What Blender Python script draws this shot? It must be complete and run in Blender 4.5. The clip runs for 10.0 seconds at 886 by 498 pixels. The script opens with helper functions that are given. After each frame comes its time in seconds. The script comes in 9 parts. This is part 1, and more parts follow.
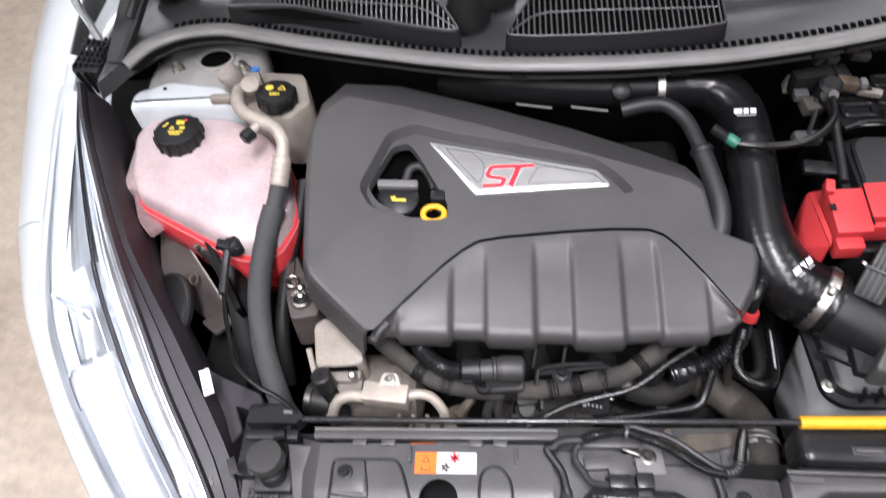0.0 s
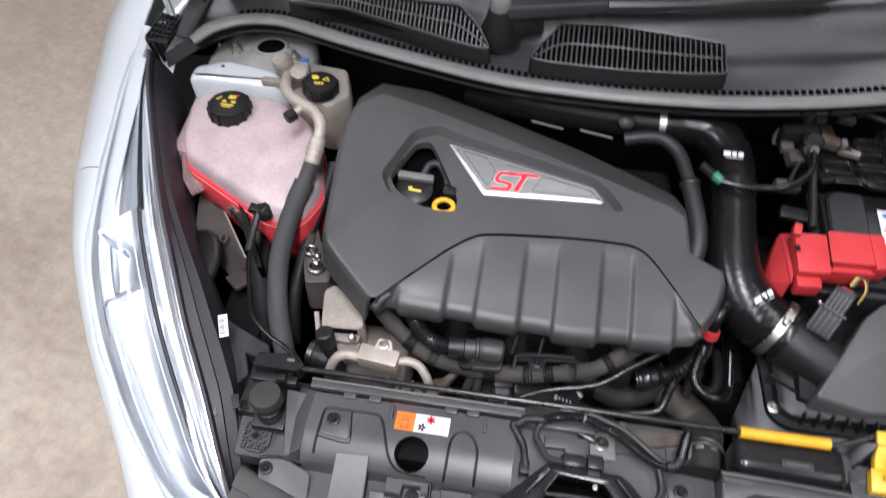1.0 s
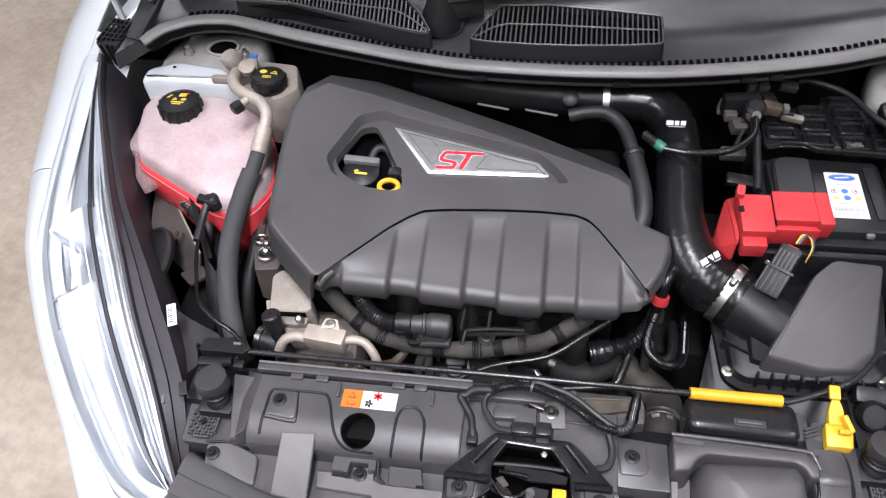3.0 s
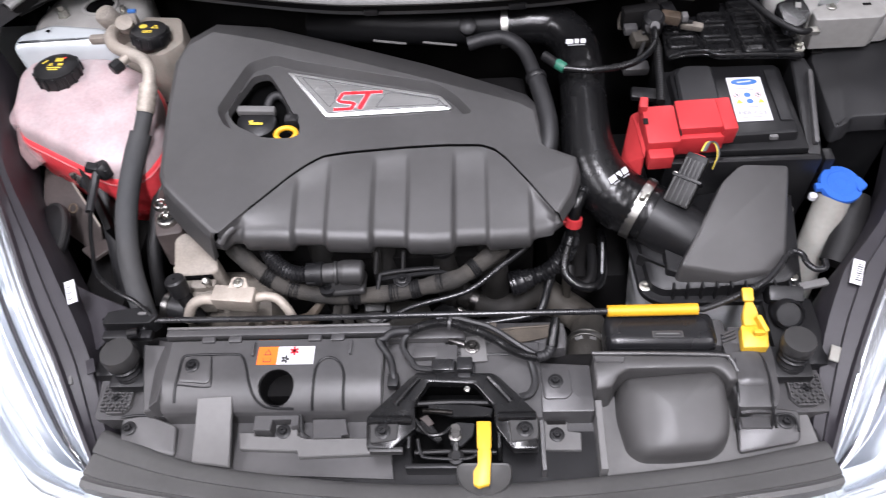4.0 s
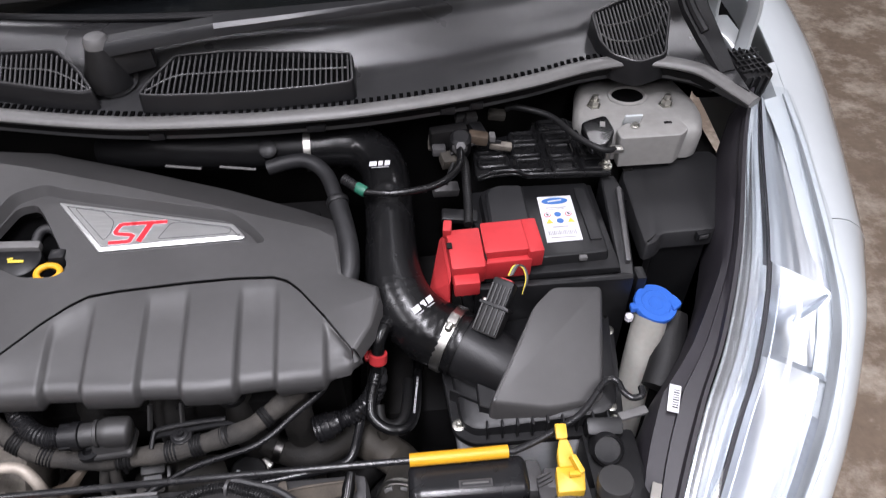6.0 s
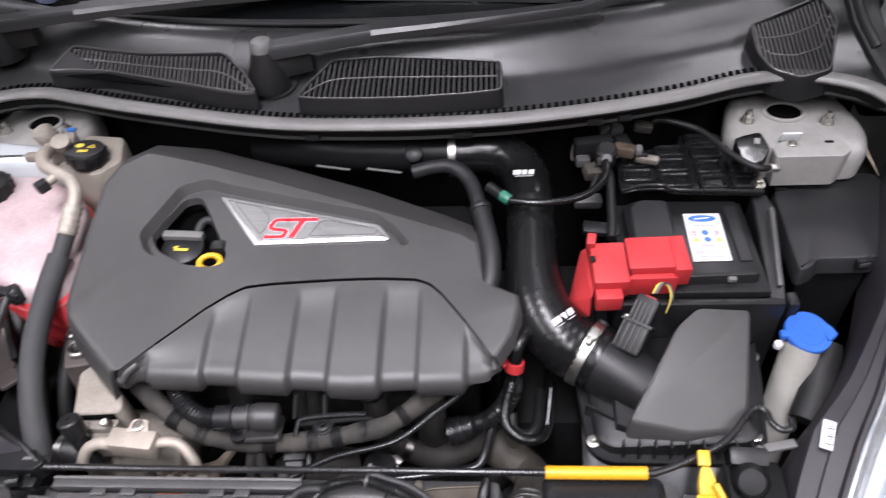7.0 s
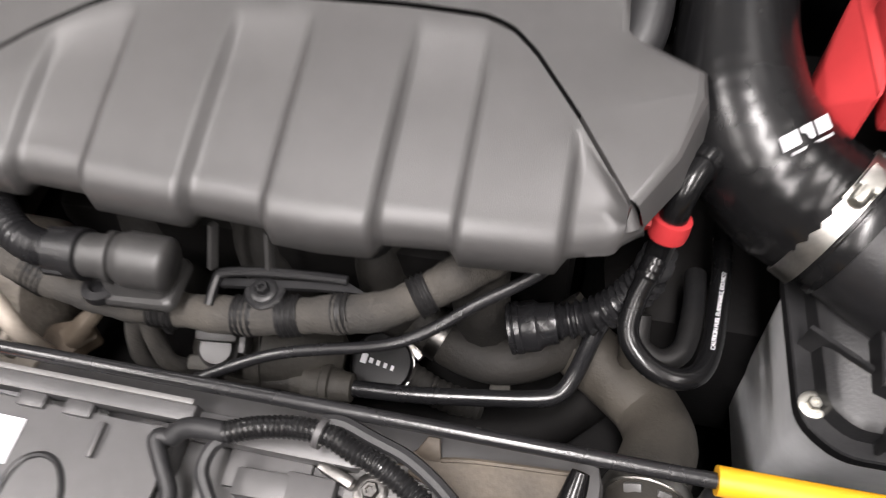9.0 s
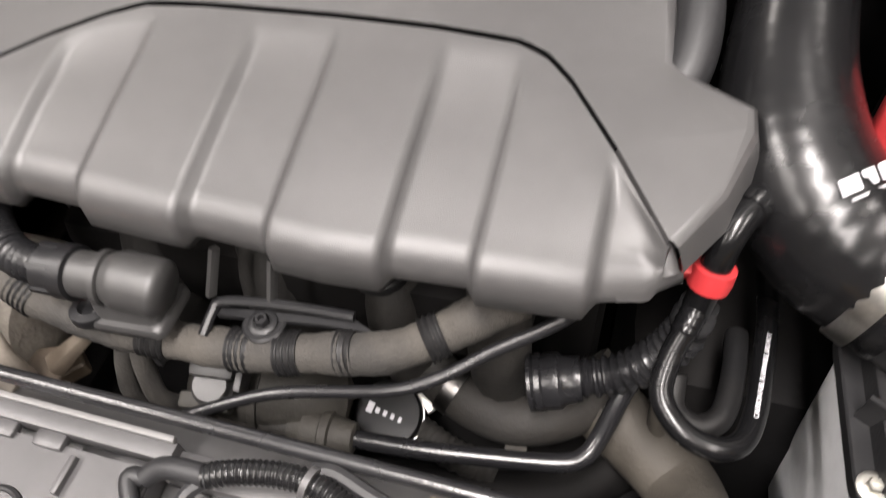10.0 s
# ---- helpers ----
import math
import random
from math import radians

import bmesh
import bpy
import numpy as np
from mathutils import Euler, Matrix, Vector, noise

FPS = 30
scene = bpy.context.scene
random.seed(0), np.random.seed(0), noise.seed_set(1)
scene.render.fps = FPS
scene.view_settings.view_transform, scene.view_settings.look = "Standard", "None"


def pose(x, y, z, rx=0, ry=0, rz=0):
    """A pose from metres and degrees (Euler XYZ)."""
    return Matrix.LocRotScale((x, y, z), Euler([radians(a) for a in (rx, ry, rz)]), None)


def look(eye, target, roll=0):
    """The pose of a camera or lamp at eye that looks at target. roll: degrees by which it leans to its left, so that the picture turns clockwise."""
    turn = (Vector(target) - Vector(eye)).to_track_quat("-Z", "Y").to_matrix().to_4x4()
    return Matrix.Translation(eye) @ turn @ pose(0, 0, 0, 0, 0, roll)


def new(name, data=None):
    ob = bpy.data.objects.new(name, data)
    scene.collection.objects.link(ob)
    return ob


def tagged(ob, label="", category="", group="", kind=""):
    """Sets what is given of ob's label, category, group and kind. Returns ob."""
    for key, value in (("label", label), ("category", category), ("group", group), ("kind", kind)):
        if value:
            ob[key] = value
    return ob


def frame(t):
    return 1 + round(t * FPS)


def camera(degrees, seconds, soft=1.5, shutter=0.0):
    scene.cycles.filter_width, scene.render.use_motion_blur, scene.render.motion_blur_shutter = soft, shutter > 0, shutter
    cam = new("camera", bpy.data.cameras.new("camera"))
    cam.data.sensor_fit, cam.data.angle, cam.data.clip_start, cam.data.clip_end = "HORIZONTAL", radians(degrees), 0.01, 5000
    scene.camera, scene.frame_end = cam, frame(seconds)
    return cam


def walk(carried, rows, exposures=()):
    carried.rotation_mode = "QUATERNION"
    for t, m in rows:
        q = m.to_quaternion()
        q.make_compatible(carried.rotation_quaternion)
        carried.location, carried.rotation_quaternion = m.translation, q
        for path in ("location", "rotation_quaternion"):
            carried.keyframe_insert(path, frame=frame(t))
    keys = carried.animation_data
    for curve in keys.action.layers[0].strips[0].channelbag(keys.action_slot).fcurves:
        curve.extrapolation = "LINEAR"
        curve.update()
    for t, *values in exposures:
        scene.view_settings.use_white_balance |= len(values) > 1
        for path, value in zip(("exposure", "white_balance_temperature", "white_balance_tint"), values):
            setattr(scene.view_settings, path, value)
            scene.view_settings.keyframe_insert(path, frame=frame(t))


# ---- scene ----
cam = camera(62.7, 10.0, soft=1.1, shutter=0.3)
PATH = [
    (0, (-0.106, -0.248, 1.551), (-0.31, 0.904, -0.071), -9.2),
    (0.5, (-0.085, -0.287, 1.55), (-0.238, 0.713, -0.176), -6.8),
    (1, (-0.077, -0.338, 1.612), (-0.328, 0.85, 0.023), -2.7),
    (1.5, (0.012, -0.37, 1.609), (-0.373, 1.02, 0.223), 1.0),
    (2, (0.027, -0.385, 1.597), (-0.409, 1.013, 0.235), -0.8),
    (2.5, (0.009, -0.386, 1.581), (-0.33, 0.929, 0.113), -3.3),
    (2.7, (0.007, -0.388, 1.57), (-0.305, 0.906, 0.078), -4.2),
    (3.8, (0.038, -0.388, 1.525), (-0.142, 0.82, -0.058), -7.6),
    (4, (0.06, -0.383, 1.517), (-0.09, 0.808, -0.083), -7.4),
    (4.5, (0.129, -0.361, 1.489), (0.091, 0.792, -0.144), -4.9),
    (5, (0.172, -0.352, 1.472), (0.185, 0.77, -0.183), -3.8),
    (5.5, (0.186, -0.35, 1.474), (0.238, 0.833, -0.138), -2.5),
    (5.7, (0.186, -0.336, 1.466), (0.294, 0.974, -0.041), -0.2),
    (6.25, (0.192, -0.297, 1.473), (0.274, 0.766, 0.418), -1.6),
    (6.8, (0.195, -0.286, 1.478), (0.097, 1.119, 0.059), -4.4),
    (7, (0.142, -0.308, 1.478), (-0.02, 1.109, 0.076), -5.4),
    (7.5, (0.104, -0.337, 1.492), (-0.123, 1.021, 0.041), -5.7),
    (8, (0.09, -0.29, 1.453), (-0.162, 0.948, -0.097), -5.4),
    (8.5, (0.088, -0.165, 1.341), (-0.202, 0.9, -0.327), -6.5),
    (9, (0.104, -0.04, 1.135), (-0.233, 0.942, -0.573), -8.0),
    (9.5, (0.083, -0.022, 1.052), (-0.25, 0.935, -0.672), -6.4),
    (10, (0.105, -0.033, 1.1), (-0.332, 1.074, -0.508), -7.1),
]
walk(cam, [(t, look(eye, target, roll)) for t, eye, target, roll in PATH],
     exposures=[(0, -0.75, 6350, 13), (0.5, -0.99, 6300, 12), (1.0, -1.15, 6230, 11.5), (1.5, -1.22, 6180, 10), (2.0, -1.12, 6180, 10), (2.5, -1.0, 6270, 12.5), (4.0, -0.82, 6250, 14), (4.5, -0.88, 6250, 13), (5.0, -0.92, 6250, 12.5), (5.5, -1.12, 6250, 13), (7.5, -0.68, 6350, 15), (8.3, -0.58, 6500, 13), (9.0, -0.40, 6850, 11), (9.5, 0.0, 7050, 11), (10, -0.02, 7000, 11)])

# ---- light: a workshop with ceiling strip lights and a pale room ----
world = bpy.data.worlds.new("world")
scene.world = world
world.use_nodes = True
world.node_tree.nodes["Background"].inputs[0].default_value = (0.8, 0.88, 1.0, 1)
world.node_tree.nodes["Background"].inputs[1].default_value = 0.4


def strip_lamp(name, x, y, z, sx, sy, watts, aim=None):
    lamp = bpy.data.lights.new(name, "AREA")
    lamp.shape, lamp.size, lamp.size_y, lamp.energy = "RECTANGLE", sx, sy, watts
    lamp.color = (0.98, 0.96, 1.0)
    ob = new(name, lamp)
    ob.matrix_world = look((x, y, z), aim or (x, y, 0))
    return ob


LAMPS = [(0.0, -0.8, 260), (-2.4, -0.6, 150), (2.4, -0.6, 80), (-2.6, -2.8, 80), (2.6, -2.8, 60), (0.0, -2.8, 110), (-2.3, 3.9, 75), (2.0, 3.9, 95)]
for lx, ly, watts in LAMPS:
    strip_lamp("ceiling_lamp", lx, ly, 3.78, 0.36, 1.7, watts)


# ---- materials ----
def material(name, color, rough=0.5, metal=0.0, vary=0.25, scale=40.0, bump=0.0, bump_scale=600.0, coat=0.0,
             dust=0.0, dust_color=(0.22, 0.2, 0.17), transmission=0.0, ior=1.5, subsurface=0.0, rough_vary=0.12, stretch=None, spec=0.5):
    m = bpy.data.materials.new(name)
    m.use_nodes = True
    nodes, links = m.node_tree.nodes, m.node_tree.links
    p = nodes["Principled BSDF"]
    p.inputs["Metallic"].default_value = metal
    p.inputs["Coat Weight"].default_value = coat
    p.inputs["Coat Roughness"].default_value = 0.05
    p.inputs["Transmission Weight"].default_value = transmission
    p.inputs["IOR"].default_value = ior
    p.inputs["Specular IOR Level"].default_value = spec
    if subsurface:
        p.inputs["Subsurface Weight"].default_value = subsurface
        p.inputs["Subsurface Radius"].default_value = (0.02, 0.012, 0.012)
    coords = nodes.new("ShaderNodeTexCoord")
    src = coords.outputs["Object"]
    if stretch:
        mp = nodes.new("ShaderNodeMapping")
        mp.inputs["Scale"].default_value = stretch
        links.new(src, mp.inputs["Vector"])
        src = mp.outputs["Vector"]

    def noise_node(sc, detail=4.0):
        n = nodes.new("ShaderNodeTexNoise")
        n.inputs["Scale"].default_value, n.inputs["Detail"].default_value = sc, detail
        links.new(src, n.inputs["Vector"])
        return n

    big, fine = noise_node(scale), noise_node(scale * 9, 2.0)
    add = nodes.new("ShaderNodeMath")
    add.operation = "MULTIPLY_ADD"
    links.new(fine.outputs["Fac"], add.inputs[0])
    add.inputs[1].default_value = 0.5
    links.new(big.outputs["Fac"], add.inputs[2])
    ramp = nodes.new("ShaderNodeMapRange")
    ramp.inputs["From Min"].default_value, ramp.inputs["From Max"].default_value = 0.45, 1.05
    ramp.inputs["To Min"].default_value, ramp.inputs["To Max"].default_value = 1 - vary, 1 + vary
    links.new(add.outputs[0], ramp.inputs["Value"])
    tint = nodes.new("ShaderNodeVectorMath")
    tint.operation = "SCALE"
    tint.inputs[0].default_value = color
    links.new(ramp.outputs[0], tint.inputs["Scale"])
    out = tint.outputs[0]
    if dust:
        d = noise_node(scale * 0.35, 6.0)
        dr = nodes.new("ShaderNodeMapRange")
        dr.inputs["From Min"].default_value, dr.inputs["From Max"].default_value = 0.42, 0.7
        dr.inputs["To Min"].default_value, dr.inputs["To Max"].default_value = 0.0, dust
        links.new(d.outputs["Fac"], dr.inputs["Value"])
        mix = nodes.new("ShaderNodeMix")
        mix.data_type = "RGBA"
        links.new(dr.outputs[0], mix.inputs["Factor"])
        links.new(out, mix.inputs["A"])
        mix.inputs["B"].default_value = (*dust_color, 1)
        out = mix.outputs["Result"]
    links.new(out, p.inputs["Base Color"])
    rr = nodes.new("ShaderNodeMapRange")
    rr.inputs["To Min"].default_value, rr.inputs["To Max"].default_value = max(rough - rough_vary, 0.02), min(rough + rough_vary, 1.0)
    links.new(big.outputs["Fac"], rr.inputs["Value"])
    links.new(rr.outputs[0], p.inputs["Roughness"])
    if bump:
        b = nodes.new("ShaderNodeBump")
        b.inputs["Strength"].default_value, b.inputs["Distance"].default_value = bump, 0.0008
        bn = noise_node(bump_scale, 3.0)
        links.new(bn.outputs["Fac"], b.inputs["Height"])
        links.new(b.outputs["Normal"], p.inputs["Normal"])
    return m


M = {
    "cover": material("grained_dark_plastic", (0.043, 0.0420, 0.0422), 0.42, vary=0.14, scale=9, bump=0.16, bump_scale=1800, dust=0.15, dust_color=(0.10, 0.096, 0.092)),
    "black": material("black_plastic", (0.008, 0.008, 0.0088), 0.4, vary=0.2, scale=25, bump=0.2, dust=0.05, dust_color=(0.06, 0.058, 0.055), spec=0.35),
    # near-black with faint dust; the shade deep in the bay is its colour
    "deep": material("grimy_shade_black_metal", (0.004, 0.0038, 0.004), 0.75, vary=0.4, scale=20, bump=0.3, bump_scale=200, dust=0.25, dust_color=(0.02, 0.018, 0.016), spec=0.15),
    "panel": material("grey_moulded_plastic", (0.050, 0.049, 0.0503), 0.38, vary=0.2, scale=14, bump=0.1, bump_scale=2200, dust=0.3, dust_color=(0.10, 0.096, 0.092)),
    "panel_light": material("pale_grey_plastic", (0.104, 0.102, 0.101), 0.45, vary=0.15, scale=14, bump=0.08, bump_scale=2200, dust=0.2, dust_color=(0.19, 0.186, 0.18)),
    "seal": material("bumper_seal_rubber", (0.066, 0.065, 0.064), 0.5, vary=0.12, scale=18, bump=0.2, bump_scale=900, dust=0.15, dust_color=(0.11, 0.11, 0.11)),
    "lip": material("pale_grey_seal", (0.125, 0.123, 0.12), 0.42, vary=0.15, scale=18, bump=0.2, bump_scale=900, dust=0.2, dust_color=(0.17, 0.165, 0.155)),
    "gloss": material("black_painted_steel", (0.006, 0.006, 0.0065), 0.27, vary=0.2, scale=30, coat=0.2, rough_vary=0.06, dust=0.06, dust_color=(0.05, 0.05, 0.05), spec=0.38),
    "rubber": material("black_rubber", (0.012, 0.012, 0.013), 0.5, vary=0.2, scale=30, bump=0.2, bump_scale=500, dust=0.12, dust_color=(0.05, 0.05, 0.05), spec=0.4),
    "foam": material("foam_sleeve_rubber", (0.03, 0.031, 0.033), 0.75, vary=0.15, scale=20, bump=0.5, bump_scale=900, dust=0.1),
    "dusty": material("dusty_grey_hose", (0.022, 0.020, 0.0168), 0.72, vary=0.4, scale=30, bump=0.6, bump_scale=350, dust=0.8, dust_color=(0.052, 0.045, 0.036)),
    "silicone": material("black_silicone", (0.005, 0.005, 0.0054), 0.26, vary=0.2, scale=30, rough_vary=0.08, bump=0.25, bump_scale=70, coat=0.0, spec=0.36),
    "matt_cap": material("matt_black_cap", (0.004, 0.004, 0.0045), 0.4, vary=0.1, spec=0.2),
    "paint": material("white_car_paint", (0.47, 0.50, 0.515), 0.35, vary=0.03, scale=5, coat=1.0, rough_vary=0.05),
    "body": material("dull_white_body_paint", (0.25, 0.245, 0.235), 0.5, vary=0.2, scale=10, dust=0.6, dust_color=(0.21, 0.195, 0.18), bump=0.1),
    "chrome": material("bright_reflector", (0.76, 0.78, 0.81), 0.38, 1.0, vary=0.03, rough_vary=0.12, scale=12),
    "bezel": material("silver_bezel", (0.82, 0.84, 0.87), 0.2, 1.0, vary=0.03, rough_vary=0.03),
    "steel": material("brushed_steel", (0.62, 0.61, 0.58), 0.28, 1.0, vary=0.12, scale=60, rough_vary=0.12),
    "zinc": material("zinc_plated_steel", (0.5, 0.49, 0.45), 0.38, 1.0, vary=0.25, scale=60),
    "dark_steel": material("dark_oiled_steel", (0.14, 0.135, 0.13), 0.35, 1.0, vary=0.3, scale=60),
    "resonator": material("satin_black_moulding", (0.010, 0.010, 0.011), 0.27, vary=0.2, scale=25, bump=0.15, bump_scale=500, dust=0.1, dust_color=(0.05, 0.05, 0.05)),
    "hood": material("satin_dark_moulding", (0.026, 0.0255, 0.0255), 0.46, vary=0.18, scale=14, bump=0.12, bump_scale=1500, dust=0.2, dust_color=(0.05, 0.048, 0.046)),
    "fuse_lid": material("fine_grained_black_plastic", (0.015, 0.015, 0.016), 0.42, vary=0.12, scale=12, bump=0.35, bump_scale=1300, dust=0.1, dust_color=(0.06, 0.06, 0.06)),
    "lamp_grey": material("grey_lamp_trim", (0.66, 0.70, 0.77), 0.38, 0.9, vary=0.15, scale=25),
    "box_grey": material("pale_box_plastic", (0.70, 0.71, 0.73), 0.5, vary=0.12, scale=12, bump=0.1, bump_scale=900, dust=0.3, dust_color=(0.26, 0.25, 0.24)),
    "tape": material("dusty_cloth_tape", (0.0185, 0.017, 0.0153), 0.85, vary=0.45, scale=70, bump=0.9, bump_scale=600, dust=0.8, dust_color=(0.050, 0.0445, 0.0375)),
    "satin": material("satin_black_tube", (0.007, 0.007, 0.0075), 0.5, vary=0.3, scale=40, bump=0.25, bump_scale=300, dust=0.2, dust_color=(0.03, 0.027, 0.024), spec=0.3),
    # near-black that puts the shade of wells, slots and gaps into the colour
    "recess_shade": material("recess_shade_black", (0.0015, 0.0015, 0.0016), 0.9, vary=0.2, spec=0.05),
    "badge_field": material("brushed_badge_field", (0.46, 0.46, 0.455), 0.36, 1.0, vary=0.12, scale=40, stretch=(1, 16, 1), bump=0.2, bump_scale=400),
    "groove": material("dark_engraving", (0.10, 0.10, 0.10), 0.6, vary=0.15),
    # darker copy of the dusty hose for parts in shade, dust kept
    "shaded_dusty": material("shaded_dusty_hose", (0.009, 0.008, 0.007), 0.75, vary=0.45, scale=28, bump=0.6, bump_scale=350, dust=0.75, dust_color=(0.021, 0.018, 0.0145)),
    "clamp": material("dull_clamp_steel", (0.42, 0.41, 0.385), 0.36, 1.0, vary=0.2, scale=60, rough_vary=0.12),
    "cast": material("grubby_casting", (0.17, 0.152, 0.13), 0.68, 0.1, vary=0.4, scale=40, bump=0.8, bump_scale=260, dust=0.7, dust_color=(0.09, 0.076, 0.06)),
    "shield": material("dirty_plated_sheet", (0.065, 0.054, 0.042), 0.58, 0.3, vary=0.35, scale=45, bump=0.3, bump_scale=200, dust=0.6, dust_color=(0.05, 0.033, 0.02)),
    "stained": material("dull_brown_sheet", (0.055, 0.043, 0.040), 0.6, vary=0.35, scale=22, dust=0.5, dust_color=(0.03, 0.026, 0.024), bump=0.2, bump_scale=150),
    "rust": material("brown_stained_metal", (0.085, 0.062, 0.044), 0.6, 0.5, vary=0.4, scale=50, dust=0.3),
    "badge": material("brushed_aluminium_badge", (0.48, 0.48, 0.475), 0.4, 1.0, vary=0.08, scale=30, stretch=(1, 14, 1), bump=0.15, bump_scale=300),
    "alloy": material("dusty_cast_alloy", (0.235, 0.212, 0.185), 0.62, 0.25, vary=0.35, scale=35, bump=0.7, bump_scale=300, dust=0.6, dust_color=(0.2, 0.165, 0.13)),
    "pipe": material("dull_aluminium_pipe", (0.31, 0.278, 0.240), 0.55, 0.3, vary=0.25, scale=40, dust=0.5, dust_color=(0.36, 0.30, 0.25)),
    "tank_rim": material("pink_red_tank_rim", (0.48, 0.13, 0.135), 0.4, vary=0.15, scale=14, subsurface=0.4),
    "skirt": material("clear_pinkish_plastic", (0.72, 0.52, 0.52), 0.22, vary=0.08, scale=14, transmission=0.75, ior=1.2),
    "tank": material("milky_pink_tank_plastic", (0.40, 0.308, 0.314), 0.42, vary=0.22, scale=22, subsurface=0.35, bump=0.4, bump_scale=110, dust=0.5, dust_color=(0.44, 0.39, 0.39)),
    "coolant": material("red_coolant_seen_through_plastic", (0.62, 0.05, 0.06), 0.3, vary=0.2, scale=14, subsurface=0.3),
    "reservoir": material("yellowed_reservoir_plastic", (0.25, 0.224, 0.192), 0.5, vary=0.15, scale=18, subsurface=0.2, dust=0.3),
    "neck": material("grey_translucent_plastic", (0.27, 0.262, 0.24), 0.45, vary=0.15, scale=18, subsurface=0.3, dust=0.3),
    "red": material("red_moulded_plastic", (0.40, 0.026, 0.03), 0.5, vary=0.1, scale=15, dust=0.05, spec=0.3),
    "blue": material("blue_plastic_cap", (0.024, 0.098, 0.40), 0.5, vary=0.1, scale=15, spec=0.25),
    "yellow": material("yellow_plastic", (0.60, 0.36, 0.022), 0.42, vary=0.08, scale=20),
    "amber": material("orange_yellow_sleeve", (0.62, 0.315, 0.012), 0.42, vary=0.08, scale=20),
    "orange": material("orange_label_print", (0.80, 0.135, 0.008), 0.45, vary=0.06, scale=30),
    "white": material("white_label_film", (0.54, 0.535, 0.56), 0.4, vary=0.06, scale=30),
    "ink": material("black_print", (0.02, 0.02, 0.022), 0.5, vary=0.1),
    "grey_ink": material("grey_print", (0.3, 0.3, 0.31), 0.5, vary=0.2, scale=300),
    "red_ink": material("red_print", (0.6, 0.02, 0.03), 0.35, vary=0.08),
    "blue_ink": material("blue_print", (0.03, 0.12, 0.36), 0.45, vary=0.1),
    "violet": material("violet_sticker_film", (0.028, 0.034, 0.075), 0.4, vary=0.1),
    "yellow_ink": material("yellow_print", (0.6, 0.46, 0.05), 0.5, vary=0.1),
    "green": material("green_connector_plastic", (0.015, 0.12, 0.075), 0.5, vary=0.15),
    "cowl": material("cowl_grained_plastic", (0.026, 0.026, 0.027), 0.30, vary=0.15, scale=9, bump=0.2, bump_scale=1500, dust=0.4, dust_color=(0.05, 0.05, 0.052)),
    "wiper": material("satin_black_wiper", (0.019, 0.0195, 0.021), 0.40, vary=0.12, scale=15),
    # dashboard grey carries the windscreen's reflection of the white bonnet
    "dash": material("reflection_grey_dash_skin", (0.30, 0.335, 0.32), 0.7, vary=0.08, scale=12, bump=0.3, bump_scale=900),
    "frit": material("black_glass_border", (0.006, 0.006, 0.007), 0.15, vary=0.1),
    "housing": material("lamp_housing_plastic", (0.022, 0.020, 0.024), 0.45, vary=0.2, scale=15, bump=0.2, bump_scale=900, dust=0.25, dust_color=(0.05, 0.046, 0.052), spec=0.4),
    "wall": material("painted_block_wall", (0.24, 0.24, 0.24), 0.8, vary=0.08, scale=2, bump=0.3, bump_scale=60),
    "ceiling": material("pale_ceiling_sheet", (0.3, 0.3, 0.3), 0.8, vary=0.06, scale=1.5),
}


def glass(name, color, rough=0.0, alpha=0.9):
    m = bpy.data.materials.new(name)
    m.use_nodes = True
    nodes, links = m.node_tree.nodes, m.node_tree.links
    nodes.remove(nodes["Principled BSDF"])
    clear, shine = nodes.new("ShaderNodeBsdfTransparent"), nodes.new("ShaderNodeBsdfGlossy")
    mix, fres = nodes.new("ShaderNodeMixShader"), nodes.new("ShaderNodeFresnel")
    clear.inputs["Color"].default_value = (*color, 1)
    shine.inputs["Roughness"].default_value = rough
    fres.inputs["IOR"].default_value = 1.5
    links.new(fres.outputs[0], mix.inputs[0])
    links.new(clear.outputs[0], mix.inputs[1])
    links.new(shine.outputs[0], mix.inputs[2])
    links.new(mix.outputs[0], nodes["Material Output"].inputs["Surface"])
    return m


M["lens"] = glass("clear_lamp_lens", (0.93, 0.95, 0.96), 0.02)
M["screen"] = glass("tinted_windscreen_glass", (0.74, 0.84, 0.81), 0.0)


